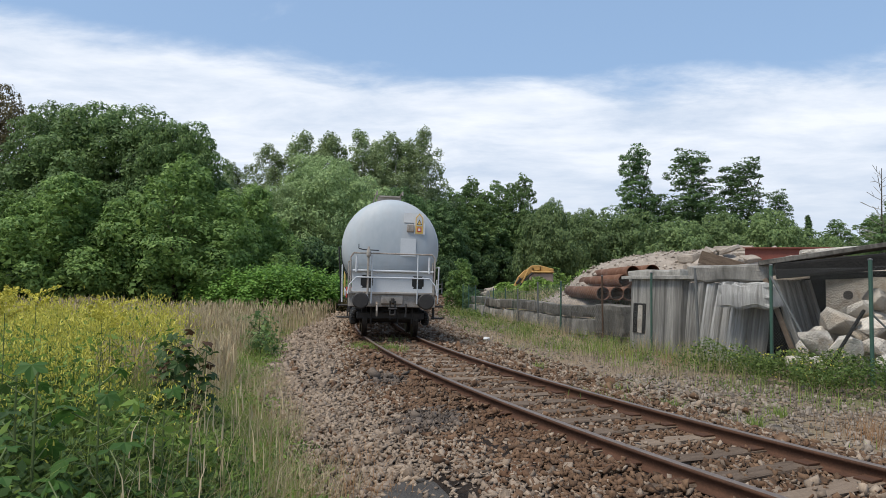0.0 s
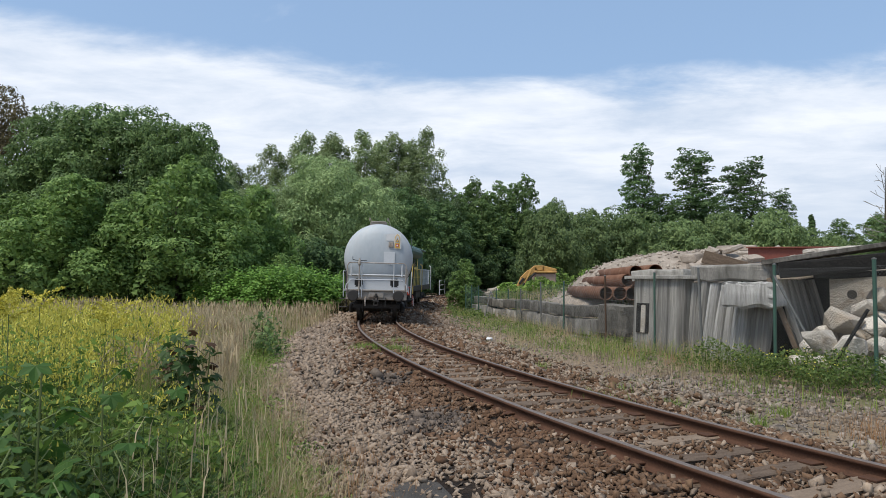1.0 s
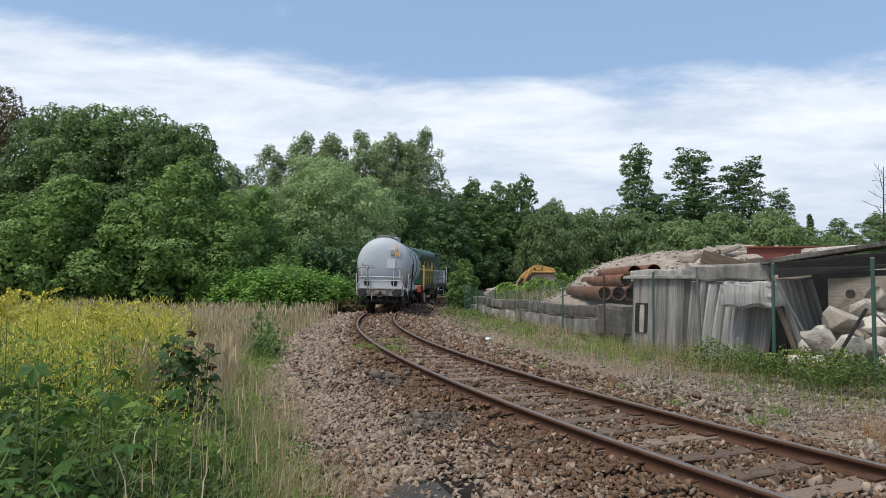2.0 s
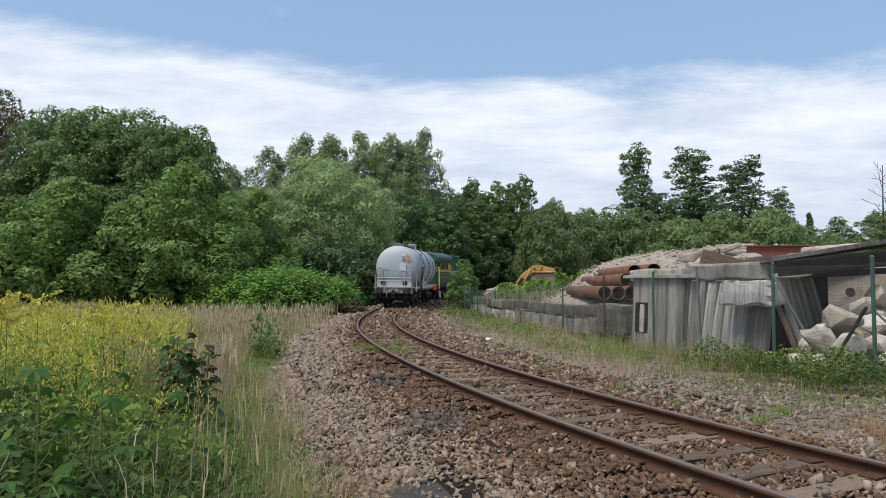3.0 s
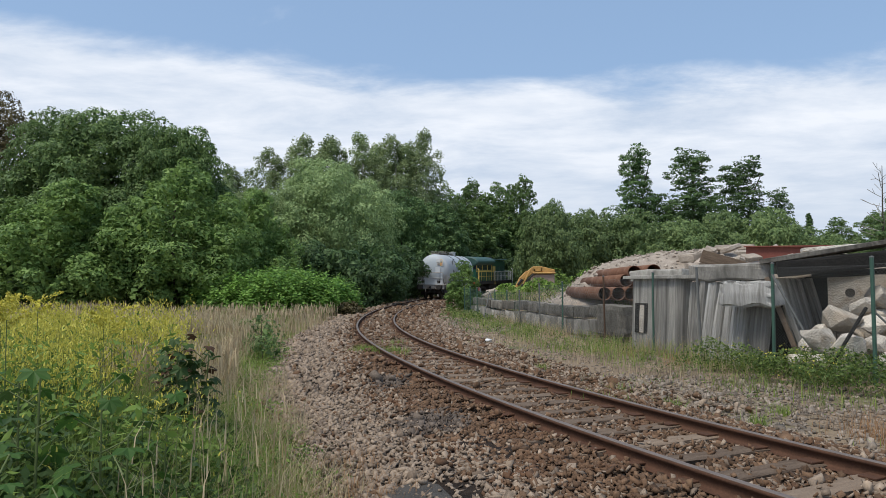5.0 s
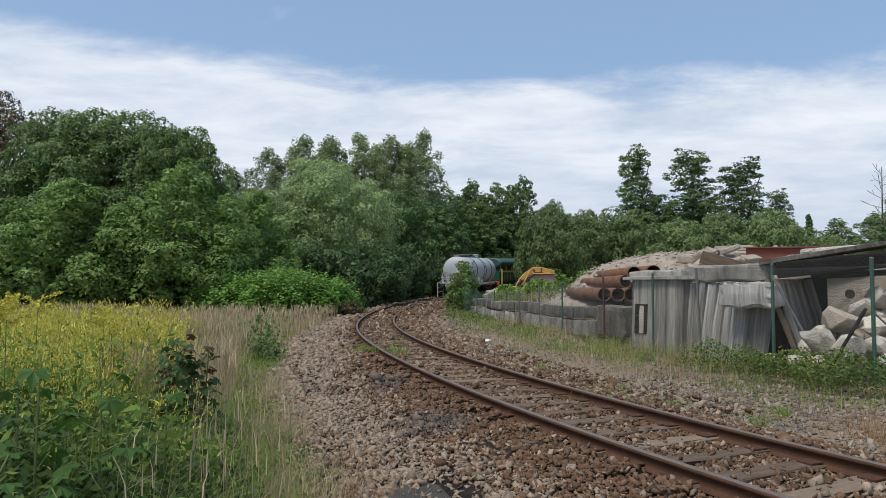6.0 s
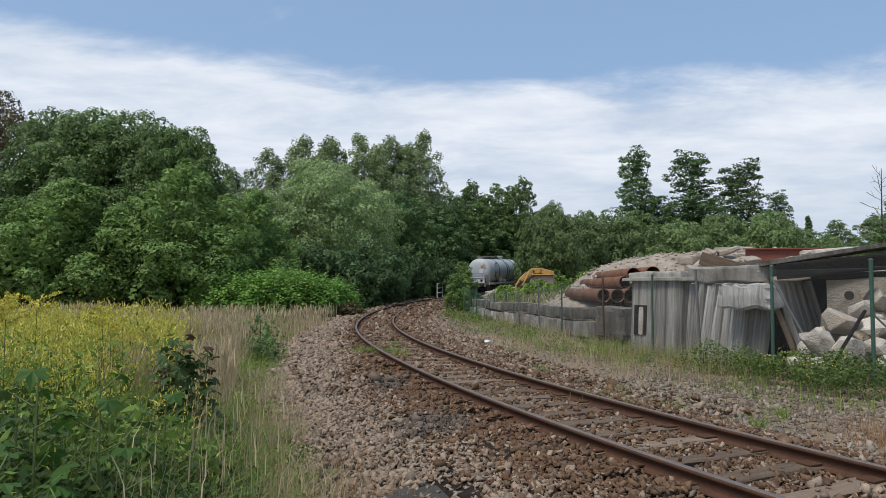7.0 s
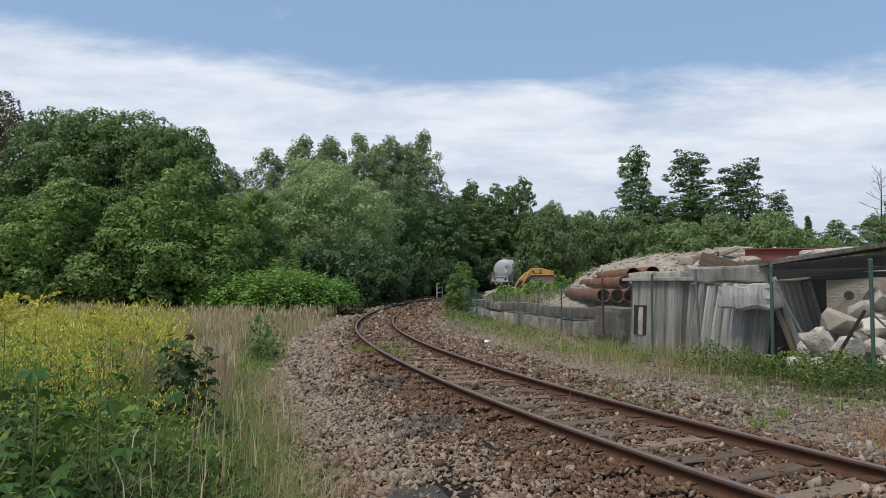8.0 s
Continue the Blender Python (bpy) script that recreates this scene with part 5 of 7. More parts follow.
    for i, (x, y, sl) in enumerate(((7.86, 15.9, 19), (8.1, 16.0, 17))):
        leaning("timber_prop", (x, y), (x + 0.1, y - 0.06), 0.08, "board_concrete" if i % 2 else "sleeper", "weathered grey timber prop leaning in the ruined shed", 20 + i, "timber", "props in the shed", foot=-0.4, head=1.75, slant=-sl, rough=0.008, cuts=2)
    # roof: black beam below, long pale slab above
    def roof(name, p, q, w, t, mat, label, seed, rough=0.02):
        p, q = Vector(p), Vector(q)
        d = q - p
        me = bpy.data.meshes.new(name)
        bm = broken_block((d.length, w, t), rough, seed, 5)
        bm.to_mesh(me)
        bm.free()
        me.materials.append(M[mat])
        ob = new(name, me)
        ob.matrix_world = Matrix.Translation((p + q) / 2) @ d.to_track_quat("X", "Z").to_matrix().to_4x4()
        tagged(ob, label, "beam" if "beam" in name else "slab")
    roof("roof_beam", (7.70, 15.7, 1.86), (11.9, 13.55, 2.31), 0.4, 0.36, "tar_and_shade_black", "long black tarred beam over the ruined shed", 31)
    roof("roof_beam", (7.9, 16.6, 1.72), (12.0, 14.6, 1.86), 0.5, 0.16, "tar_and_shade_black", "second dark beam under the roof slab", 32)
    roof("roof_slab", (8.0, 17.2, 2.06), (12.3, 15.15, 2.78), 2.3, 0.13, "dark_concrete", "long tilted grey concrete roof slab", 33)
    roof("roof_slab", (9.6, 18.2, 2.42), (13.2, 16.6, 2.62), 1.2, 0.12, "pale_concrete", "pale concrete slab lying on the heap", 34)
    roof("roof_slab", (9.3, 18.0, 2.2), (12.9, 16.4, 2.2), 2.4, 0.14, "pale_concrete", "pale concrete slab lying on the roof", 35)
    roof("capping_stone", (7.85, 16.25, 1.70), (8.6, 15.9, 1.74), 0.4, 0.12, "rubble", "pale crumbling stone under the beam", 36, 0.04)
    b = thing("steel_beam", label="red-oxide steel girder lying on the rubble", category="girder")
    b.matrix_world = Matrix.Translation((11.5, 23.0, 2.56)) @ Vector((0.98, -2.1, -0.1)).to_track_quat("X", "Z").to_matrix().to_4x4()
    part("web", box((3.4, 0.03, 0.46), (0.2, 0, 0)), M["rust_beam"], b)
    for z in (-0.24, 0.24):
        part("flange", box((3.4, 0.26, 0.04), (0.2, 0, z)), M["rust_beam"], b)


make_bunker()


def make_rubble():
    # gravel heap
    n = 60
    u, v = np.meshgrid(np.linspace(0, 1, n), np.linspace(0, 1, n), indexing="ij")
    x, y = 4.6 + 17 * u, 20.5 + 19 * v
    line = np.interp(x, (4.6, 5.65, 6.65, 7.9, 9.65, 11.3, 12.8, 17, 21.6), (0.6, 1.2, 2.15, 2.7, 2.92, 3.0, 2.95, 2.6, 0.6))
    along_y = np.exp(-((y - 30.0 + (x - 9) * 0.35) / 4.6) ** 2)
    z = 0.55 + (line - 0.55) * along_y
    for i in range(n):
        for j in range(n):
            z[i, j] += 0.10 * noise.noise(Vector((x[i, j] * 1.1, y[i, j] * 1.1, 0))) + 0.05 * noise.noise(Vector((x[i, j] * 3, y[i, j] * 3, 4)))
    z[0], z[-1], z[:, 0], z[:, -1] = 0.2, 0.2, 0.2, 0.2
    wx = np.interp(y, (17, 20, 21.8, 24.7, 29.5, 33.5, 40), (10.0, 8.6, 6.9, 5.6, 4.7, 3.9, 2.9))
    z = np.where(x < wx, -0.6, z)
    i, j = np.meshgrid(np.arange(n - 1), np.arange(n - 1), indexing="ij")
    q = np.stack([i * n + j, (i + 1) * n + j, (i + 1) * n + j + 1, i * n + j + 1], -1).reshape(-1, 4)
    tagged(new("stone_mound", mesh_of("stone_mound", np.stack([x, y, z], -1).reshape(-1, 3), q, M["rubble"], True)), "heap of pale pinkish crushed stone behind the wall", "heap")
    k = rng.integers(0, n - 1, 7000), rng.integers(0, n - 1, 7000)
    at = np.stack([x[k] + rng.uniform(-0.15, 0.15, 7000), y[k] + rng.uniform(-0.15, 0.15, 7000), z[k] + 0.01], -1)
    at = at[at[:, 2] > 1.0]
    vv, ff = stones(at, 0.065 * rng.lognormal(0, 0.4, len(at)))
    tagged(new("mound_gravel", mesh_of("mound_gravel", vv, ff, M["rubble"])), "loose pale stones on the gravel heap", "gravel", kind="stuff")
    # broken slabs on the heap's crest
    slabs = [(10.0, 27.5, 2.45, 0.9, 0.7, 0.5), (10.6, 26.8, 2.7, 0.8, 0.5, 0.4), (10.2, 25.2, 2.3, 0.7, 0.6, 0.4), (11.0, 26.0, 2.75, 0.9, 0.6, 0.3), (9.5, 25.0, 2.2, 0.8, 0.6, 0.4), (11.4, 27.5, 2.85, 1.0, 0.6, 0.3),
             (11.9, 26.5, 2.75, 0.8, 0.7, 0.4), (9.0, 24.6, 2.0, 0.6, 0.6, 0.4)] + [(10.9, 24.6, 2.35, 1.1, 0.6, 0.25), (11.3, 25.0, 2.55, 1.2, 0.7, 0.22), (10.1, 23.2, 2.2, 0.5, 0.4, 0.3), (9.3, 22.8, 1.95, 0.6, 0.5, 0.35),
             (10.6, 23.4, 2.3, 0.8, 0.5, 0.25), (9.8, 21.7, 1.95, 0.8, 0.5, 0.35), (11.2, 22.2, 2.2, 1.0, 0.6, 0.3), (8.4, 22.7, 1.75, 0.5, 0.5, 0.4), (12.1, 24.9, 2.7, 1.2, 0.8, 0.2), (8.7, 21.3, 1.7, 0.7, 0.5, 0.4),
             (10.4, 20.5, 1.9, 0.9, 0.6, 0.35), (9.2, 20.3, 1.7, 0.8, 0.6, 0.5), (11.4, 20.2, 2.0, 1.0, 0.7, 0.35), (9.9, 19.2, 1.8, 0.9, 0.6, 0.4)]
    for i, (a, b, c, l, w, h) in enumerate(slabs):
        ob = part("broken_slab", broken_block((l * 0.85, w * 0.85, h * 0.7), 0.04, 60 + i, 3) if i % 3 == 0 else rock((l * 0.85, w * 0.85, h * 0.8), 60 + i), M["rubble"], None)
        ob.matrix_world = pose(a, b, c + 0.14, rng.normal(0, 14), rng.normal(0, 12), rng.uniform(-60, 60))
        tagged(ob, "pale broken concrete slab on the crest of the rubble", "rubble", "broken slabs on the heap")
    ob = part("timber_board", box((1.75, 0.2, 0.42), bevel=0.01), M["sleeper"], None)
    ob.matrix_world = Matrix.Translation((9.35, 22.3, 2.2)) @ Vector((1.5, -0.6, -0.52)).to_track_quat("X", "Z").to_matrix().to_4x4()
    tagged(ob, "weathered grey-brown timber baulk sloping down the rubble", "timber")
    # boulders by the fence: place, size
    rocks = [(7.83, 14.3, 0.36, 0.66, 0.6, 0.6), (8.62, 14.8, 0.72, 0.78, 0.6, 0.5), (9.25, 14.5, 0.68, 0.7, 0.6, 0.5), (8.35, 14.0, 0.12, 0.66, 0.6, 0.74), (7.62, 13.9, -0.1, 0.42, 0.4, 0.36), (8.95, 14.0, 0.26, 0.6, 0.5, 0.4),
             (9.62, 15.0, 1.24, 0.7, 0.6, 0.5), (9.22, 15.0, 1.02, 0.56, 0.5, 0.36), (8.8, 13.5, -0.08, 0.5, 0.5, 0.44), (7.36, 14.3, -0.1, 0.5, 0.4, 0.34)] + [(8.4, 15.1, 0.42, 0.5, 0.5, 0.6), (9.7, 14.2, 0.5, 0.7, 0.7, 0.9),
             (9.5, 13.4, 0.1, 0.8, 0.7, 0.6), (10.2, 13.8, 0.7, 0.9, 0.8, 0.8), (8.1, 15.0, 0.0, 0.6, 0.6, 0.6), (8.9, 15.2, 0.3, 0.9, 0.7, 0.8), (9.6, 15.2, 0.6, 0.9, 0.8, 0.9), (10.1, 12.9, 0.0, 0.7, 0.7, 0.6), (9.2, 13.0, -0.2, 0.5, 0.4, 0.4), (7.9, 13.6, -0.22, 0.36, 0.3, 0.3)]
    for i, (a, b, c, l, w, h) in enumerate(rocks):
        ob = part("boulder", rock((l * 1.05, w * 1.05, h * 1.05), 200 + i), M["pale_concrete"], None)
        ob.matrix_world = pose(a, b, c, rng.normal(0, 10), rng.normal(0, 10), rng.uniform(0, 360))
        tagged(ob, "pale sharp-edged lump of broken stone in the pile by the fence", "boulder", "stone pile by the fence")
    for i, (a, b, c, l) in enumerate(((3.3, 46.5, 0.95, 0.9), (3.9, 47.2, 1.05, 1.0), (4.4, 46.0, 0.95, 0.8), (2.9, 45.8, 0.8, 0.7), (5.0, 46.8, 0.9, 0.8), (8.4, 47.5, 1.0, 0.9), (7.9, 46.5, 0.9, 0.7))):
        ob = part("broken_slab", broken_block((l, l * 0.7, l * 0.5), 0.07, 300 + i, 3), M["rubble"], None)
        ob.matrix_world = pose(a, b, c, rng.normal(0, 12), rng.normal(0, 12), rng.uniform(0, 180))
        tagged(ob, "pale lump of broken concrete on the bank near the excavator", "rubble", "broken slabs on the bank")
    ob = part("iron_bar", rod((7.6, 13.55, -0.2), (8.43, 13.6, 1.05), 0.035), M["tar_and_shade_black"], None)
    tagged(ob, "dark iron bar leaning on the stone pile", "bar")
    ob = part("iron_bar", rod((8.5, 13.5, 1.0), (9.1, 13.3, 0.3), 0.02), M["grey_post"], None)
    tagged(ob, "thin bent fence strut leaning on the stone pile", "bar")
    # stack of rusty pipes: mouth towards the track
    g = "stack of rusty pipes"
    for i, (p, q, r) in enumerate((((6.74, 24.0, 1.95), (6.85, 30.5, 1.92), 0.235), ((7.27, 23.5, 1.97), (7.3, 30, 1.95), 0.25), ((6.5, 24.2, 1.66), (6.35, 30.5, 1.6), 0.235), ((5.62, 23.8, 1.2), (5.6, 30.0, 1.2), 0.235),
                                   ((6.06, 23.6, 1.2), (6.05, 30.0, 1.2), 0.235), ((7.62, 23.0, 1.84), (7.5, 29, 1.84), 0.2), ((6.95, 23.9, 1.6), (6.5, 30, 1.6), 0.235), ((6.5, 23.6, 1.2), (6.1, 30, 1.2), 0.235), ((7.0, 23.4, 1.2), (6.7, 30, 1.2), 0.235))):
        p, q = Vector(p), Vector(q)
        L = (q - p).length
        bm = lathe([(0, r - 0.016), (0, r), (L, r), (L, r - 0.016), (L - 0.02, r - 0.018), (0.02, r - 0.018)], 26, "y")
        caps = [f for f in bm.faces if len(f.verts) > 4]
        bmesh.ops.delete(bm, geom=caps, context="FACES_ONLY")
        vs = bm.verts[:]
        for k in range(26):
            bm.faces.new((vs[k], vs[(k + 1) % 26], vs[5 * 26 + (k + 1) % 26], vs[5 * 26 + k]))
        bmesh.ops.recalc_face_normals(bm, faces=bm.faces[:])
        ob = part("steel_pipe", bm, M["rust_pipe"], None, smooth=True)
        ob.matrix_world = Matrix.Translation(p) @ (q - p).to_track_quat("Y", "Z").to_matrix().to_4x4()
        tagged(ob, "long rusty steel pipe stacked behind the wall", "pipe", g)


make_rubble()


def make_digger():
    d = thing("excavator", (6.0, 48, 0.2), label="old yellow excavator half hidden behind the bank", category="excavator")
    def arm(name, pts, wide, deep, label=""):
        bm = bmesh.new()
        for u, v in zip(pts, pts[1:]):
            u, v = Vector((u[0], 0, u[1])), Vector((v[0], 0, v[1]))
            m = (v - u).to_track_quat("X", "Y").to_matrix()
            box(((v - u).length + deep * 0.5, wide, deep), (u + v) / 2, m, 0.03, bm)
        return part(name, bm, M["digger"], d, label)
    arm("boom", [(-0.15, 2.0), (0.35, 2.42), (0.9, 2.42), (1.75, 2.2)], 0.36, 0.24, "faded orange-yellow boom")
    arm("dipper", [(-0.95, 0.85), (-0.55, 1.7), (-0.1, 2.15)], 0.32, 0.28, "faded orange-yellow dipper arm")
    part("ram", bar([(-0.75, -0.28, 1.05), (0.35, -0.28, 2.1)], 0.07), M["black_steel"], d)
    part("ram", bar([(-0.45, -0.3, 1.35), (0.05, -0.3, 2.3)], 0.06), M["digger"], d)
    part("link", box((0.5, 0.5, 0.16), (-0.65, 0, 1.5), Matrix.Rotation(-0.9, 3, "Y"), 0.03), M["black_steel"], d)
    bk = box((0.75, 0.9, 0.5), (-1.05, 0, 0.45), Matrix.Rotation(0.4, 3, "Y"), 0.12)
    for k in range(4):
        box((0.22, 0.1, 0.08), (-1.42, -0.33 + 0.22 * k, 0.3), bm=bk)
    part("bucket", bk, M["digger"], d, "toothed bucket")
    part("cab_body", box((1.5, 1.6, 1.25), (1.05, 0.6, 1.45), bevel=0.08), M["faded_panel"], d, "faded pinkish body panel")
    part("cab_roof", box((1.6, 1.7, 0.1), (1.05, 0.5, 2.13), bevel=0.03), M["digger"], d)
    for sgn in (-1, 1):
        part("track_frame", box((2.6, 0.5, 0.6), (1.0, 0.6 + sgn * 0.85, 0.45), bevel=0.22, segments=3), M["black_steel"], d)


make_digger()

POSTS = ((1.29, 43.0, 1.41, 0), (1.62, 41.6, 1.4, 0), (1.95, 40.1, 1.35, 0), (2.75, 36.5, 1.25, 0), (3.15, 34.0, 1.22, 0), (3.49, 31.5, 1.26, 1), (4.01, 28.5, 1.57, 1), (4.49, 25.8, 1.61, 0), (5.19, 22.0, 1.78, 2), (5.92, 19.3, 1.85, 0),
         (6.42, 17.0, 1.93, 1), (7.24, 15.0, 1.97, 0), (8.19, 13.0, 2.03, 0), (9.4, 11.0, 2.0, 1))


def make_fence():
    for i, (x, y, top, k) in enumerate(POSTS):
        p = thing("fence_post", (x, y, 0), label=("green painted steel fence post", "grey steel fence post leaning a little", "rusty brown steel fence post")[k] + " with wire mesh", category="fence post", group="posts of the wire fence")
        lean = rng.normal(0, 0.02) if i not in (10,) else -0.1
        r = 0.032 if i < 11 else 0.037
        part("shaft", rod((0, 0, -0.7), (lean, 0, top), r, n=10), M[("green_post", "grey_post", "brown_post")[k]], p)
        part("cap", lathe([(0, r + 0.006), (0.02, r + 0.006), (0.035, 0.01)], 10, "z"), M["grey_post"], p).matrix_basis = pose(lean, 0, top)
    for x, y, dx in ((2.5, 37.4, 0.45), (2.5, 37.4, -0.4), (7.24, 15.0, 0.75)):
        s = part("fence_strut", rod((x, y, 1.1 if y > 20 else 1.75), (x + dx, y - abs(dx) * 1.2, -0.5), 0.028), M["grey_post"], None)
        tagged(s, "grey slanting strut bracing the wire fence", "strut", "struts of the wire fence")
    # wire mesh, bay by bay
    for (x0, y0, t0, _), (x1, y1, t1, _) in zip(POSTS, POSTS[1:]):
        a, b = np.array([x0, y0]), np.array([x1, y1])
        L = float(np.linalg.norm(b - a))
        top, foot = min(t0, t1) - 0.08, -0.45
        pitch, wire = (0.07, 0.0011) if y0 < 23 else (0.16, 0.0025)
        H = top - foot
        verts, faces = [], []

        def strand(u0, z0, u1, z1, off):
            d = np.array([u1 - u0, z1 - z0])
            d = d / np.linalg.norm(d)
            nrm = np.array([-d[1], d[0]]) * wire
            k = len(verts)
            for (u, z) in ((u0 + nrm[0], z0 + nrm[1]), (u0 - nrm[0], z0 - nrm[1]), (u1 - nrm[0], z1 - nrm[1]), (u1 + nrm[0], z1 + nrm[1])):
                p = a + (b - a) * (u / L)
                sag = off
                verts.append((p[0] - sag, p[1] - sag, foot + z))
            m = len(verts)
            for q in verts[k:m]:
                verts.append((q[0] + wire * 1.6, q[1] + wire * 1.6, q[2]))
            faces.extend([(k, k + 1, k + 2, k + 3), (k + 7, k + 6, k + 5, k + 4), (k, k + 3, k + 7, k + 4), (k + 1, k + 5, k + 6, k + 2)])
        c = -H
        while c < L:
            for s in (1, -1):
                u0, u1, z0, z1 = c, c + H, 0.0, H
                if u0 < 0:
                    z0, u0 = -u0, 0.0
                if u1 > L:
                    z1, u1 = H - (u1 - L), L
                if z1 - z0 > 0.02:
                    if s == 1:
                        strand(u0, z0, u1, z1, 0.0)
                    else:
                        strand(u0, H - z0, u1, H - z1, 0.004)
            c += pitch
        for z in (0.02, H * 0.5, H - 0.01):
            strand(0, z, L, z, 0.002)
        ob = new("wire_mesh", mesh_of("wire_mesh", np.array(verts), np.array(faces), M["wire"] if y0 < 34 else M["green_post"]))
        tagged(ob, "diamond chain-link wire mesh stretched between fence posts", "wire fence", "bays of the wire fence", "stuff")


make_fence()


def make_railing():
    """Railing of the small bridge, on the outer side of the curve; it climbs a little."""
    r = thing("bridge_railing", label="white painted steel railing beside the track", category="railing")
    p0, p1 = Vector(track(68.2, -2.75, -0.2)), Vector(track(72.6, -2.65, 0.05))
    d = p1 - p0
    for i in range(4):
        p = p0 + d * (i / 3)
        part("post", rod(p - Vector((0, 0, 0.3)), p + Vector((0, 0, 1.5)), 0.05), M["white_plate"], r)
    for z in (0.45, 0.95, 1.45):
        part("rail", rod(p0 + Vector((0, 0, z)), p1 + Vector((0, 0, z)), 0.04), M["white_plate"], r)


make_railing()
patch = part("tar_patch", lathe([(0, 0.02), (0.0, 0.62), (0.03, 0.55), (0.035, 0.02)], 18, "z"), M["tar_and_hole_shade"], None)
patch.matrix_world = pose(-0.02, 5.55, -0.265, 0, 0, 20) @ Matrix.Diagonal((0.75, 1.25, 1, 1))
tagged(patch, "dark patch of tarred earth beside the ballast", "patch", kind="structure")


# ---------------------------------------------------------------- low plants
M["grass_green"] = leaf_material("grass_green", (0.095, 0.155, 0.033), (0.34, 0.41, 0.105), 0.4)
M["grass_dry"] = leaf_material("grass_dry", (0.30, 0.22, 0.12), (0.76, 0.62, 0.40), 0.34, 0.8)
M["grass_russet"] = leaf_material("grass_russet", (0.22, 0.115, 0.055), (0.46, 0.28, 0.145), 0.3, 0.8)
M["grass_mauve"] = leaf_material("grass_mauve", (0.14, 0.105, 0.08), (0.30, 0.24, 0.18), 0.3, 0.9)
M["petal"] = leaf_material("yellow_petal", (0.40, 0.37, 0.05), (0.84, 0.74, 0.15), 0.35)
M["herb"] = leaf_material("herb_leaf", (0.07, 0.145, 0.026), (0.31, 0.44, 0.095), 0.4)
M["leaf_maple"] = leaf_material("broad_lobed_leaf", (0.03, 0.082, 0.016), (0.12, 0.225, 0.045), 0.36)
M["herb_verge"] = leaf_material("verge_weed_leaf", (0.055, 0.105, 0.026), (0.23, 0.31, 0.08), 0.38)
# dark weed leaves, and low leaves whose colour holds the meadow's shade
M["herb_dark_shade"] = leaf_material("dark_and_shaded_herb_leaf", (0.024, 0.054, 0.016), (0.105, 0.17, 0.046), 0.32)
M["leaf_russet"] = leaf_material("russet_leaf", (0.05, 0.028, 0.016), (0.15, 0.085, 0.045), 0.3)
M["stalk"] = material("green_stalk", (0.06, 0.10, 0.025), (0.14, 0.17, 0.05), 0.7, scale=4, fine=30, bump=0.1)


def blades(at, height, width, lean=0.35):
    """Grass: tapered blades of two quads that bend over."""
    n = len(at)
    a = rng.uniform(0, 2 * np.pi, n)
    d = np.stack([np.cos(a), np.sin(a), np.zeros(n)], -1)
    f = rng.uniform(0, 2 * np.pi, n)
    w = np.stack([np.cos(f), np.sin(f), np.zeros(n)], -1) * (width / 2)[:, None]
    b = (height * np.abs(rng.normal(0, lean, n)))[:, None]
    up = np.array([0, 0, 1.0])
    p1 = at + up * (height * 0.55)[:, None] + d * b * 0.25
    p2 = at + up * (height * rng.uniform(0.85, 1.0, n))[:, None] + d * b
    v = np.stack([at - w, at + w, p1 + w * 0.75, p1 - w * 0.75, p2 + w * 0.12, p2 - w * 0.12], 1).reshape(-1, 3)
    k = 6 * np.arange(n)[:, None]
    q = np.concatenate([k + np.array([[0, 1, 2, 3]]), k + np.array([[3, 2, 4, 5]])], 1).reshape(-1, 4)
    return v, q


def join(pairs):
    vs, fs, n = [], [], 0
    for v, f in pairs:
        vs.append(v)
        fs.append(f + n)
        n += len(v)
    return np.concatenate(vs), np.concatenate(fs)


def field_edge(y):
    """Where the meadow meets the ballast."""
    return np.interp(y, (3, 4.5, 5.9, 8, 10.5, 15, 20, 25.7, 37.5, 52), (-0.35, -0.4, -0.62, -1.5, -2.35, -3.5, -4.25, -5.0, -6.0, -6.5))


def scatter_field(n, y0, y1, inner, outer, power=1.0):
    """Points in the meadow between two distances from its edge."""
    y = y0 + (y1 - y0) * rng.random(n) ** power
    x = field_edge(y) - rng.uniform(inner, outer, n) * np.where(outer > 6, y / y1 * 1.0 + 0.25, 1.0)
    return np.stack([x, y, ground_height(x, y) - 0.02], -1)


def patchy(at, scale, seed):
    return np.array([noise.noise(Vector((p[0] * scale, p[1] * scale, seed))) for p in at])


def stuff(name, pairs, mat, label, category="grass"):
    v, f = join(pairs)
    tagged(new(name, mesh_of(name, v, f, M[mat])), label, category, kind="stuff")


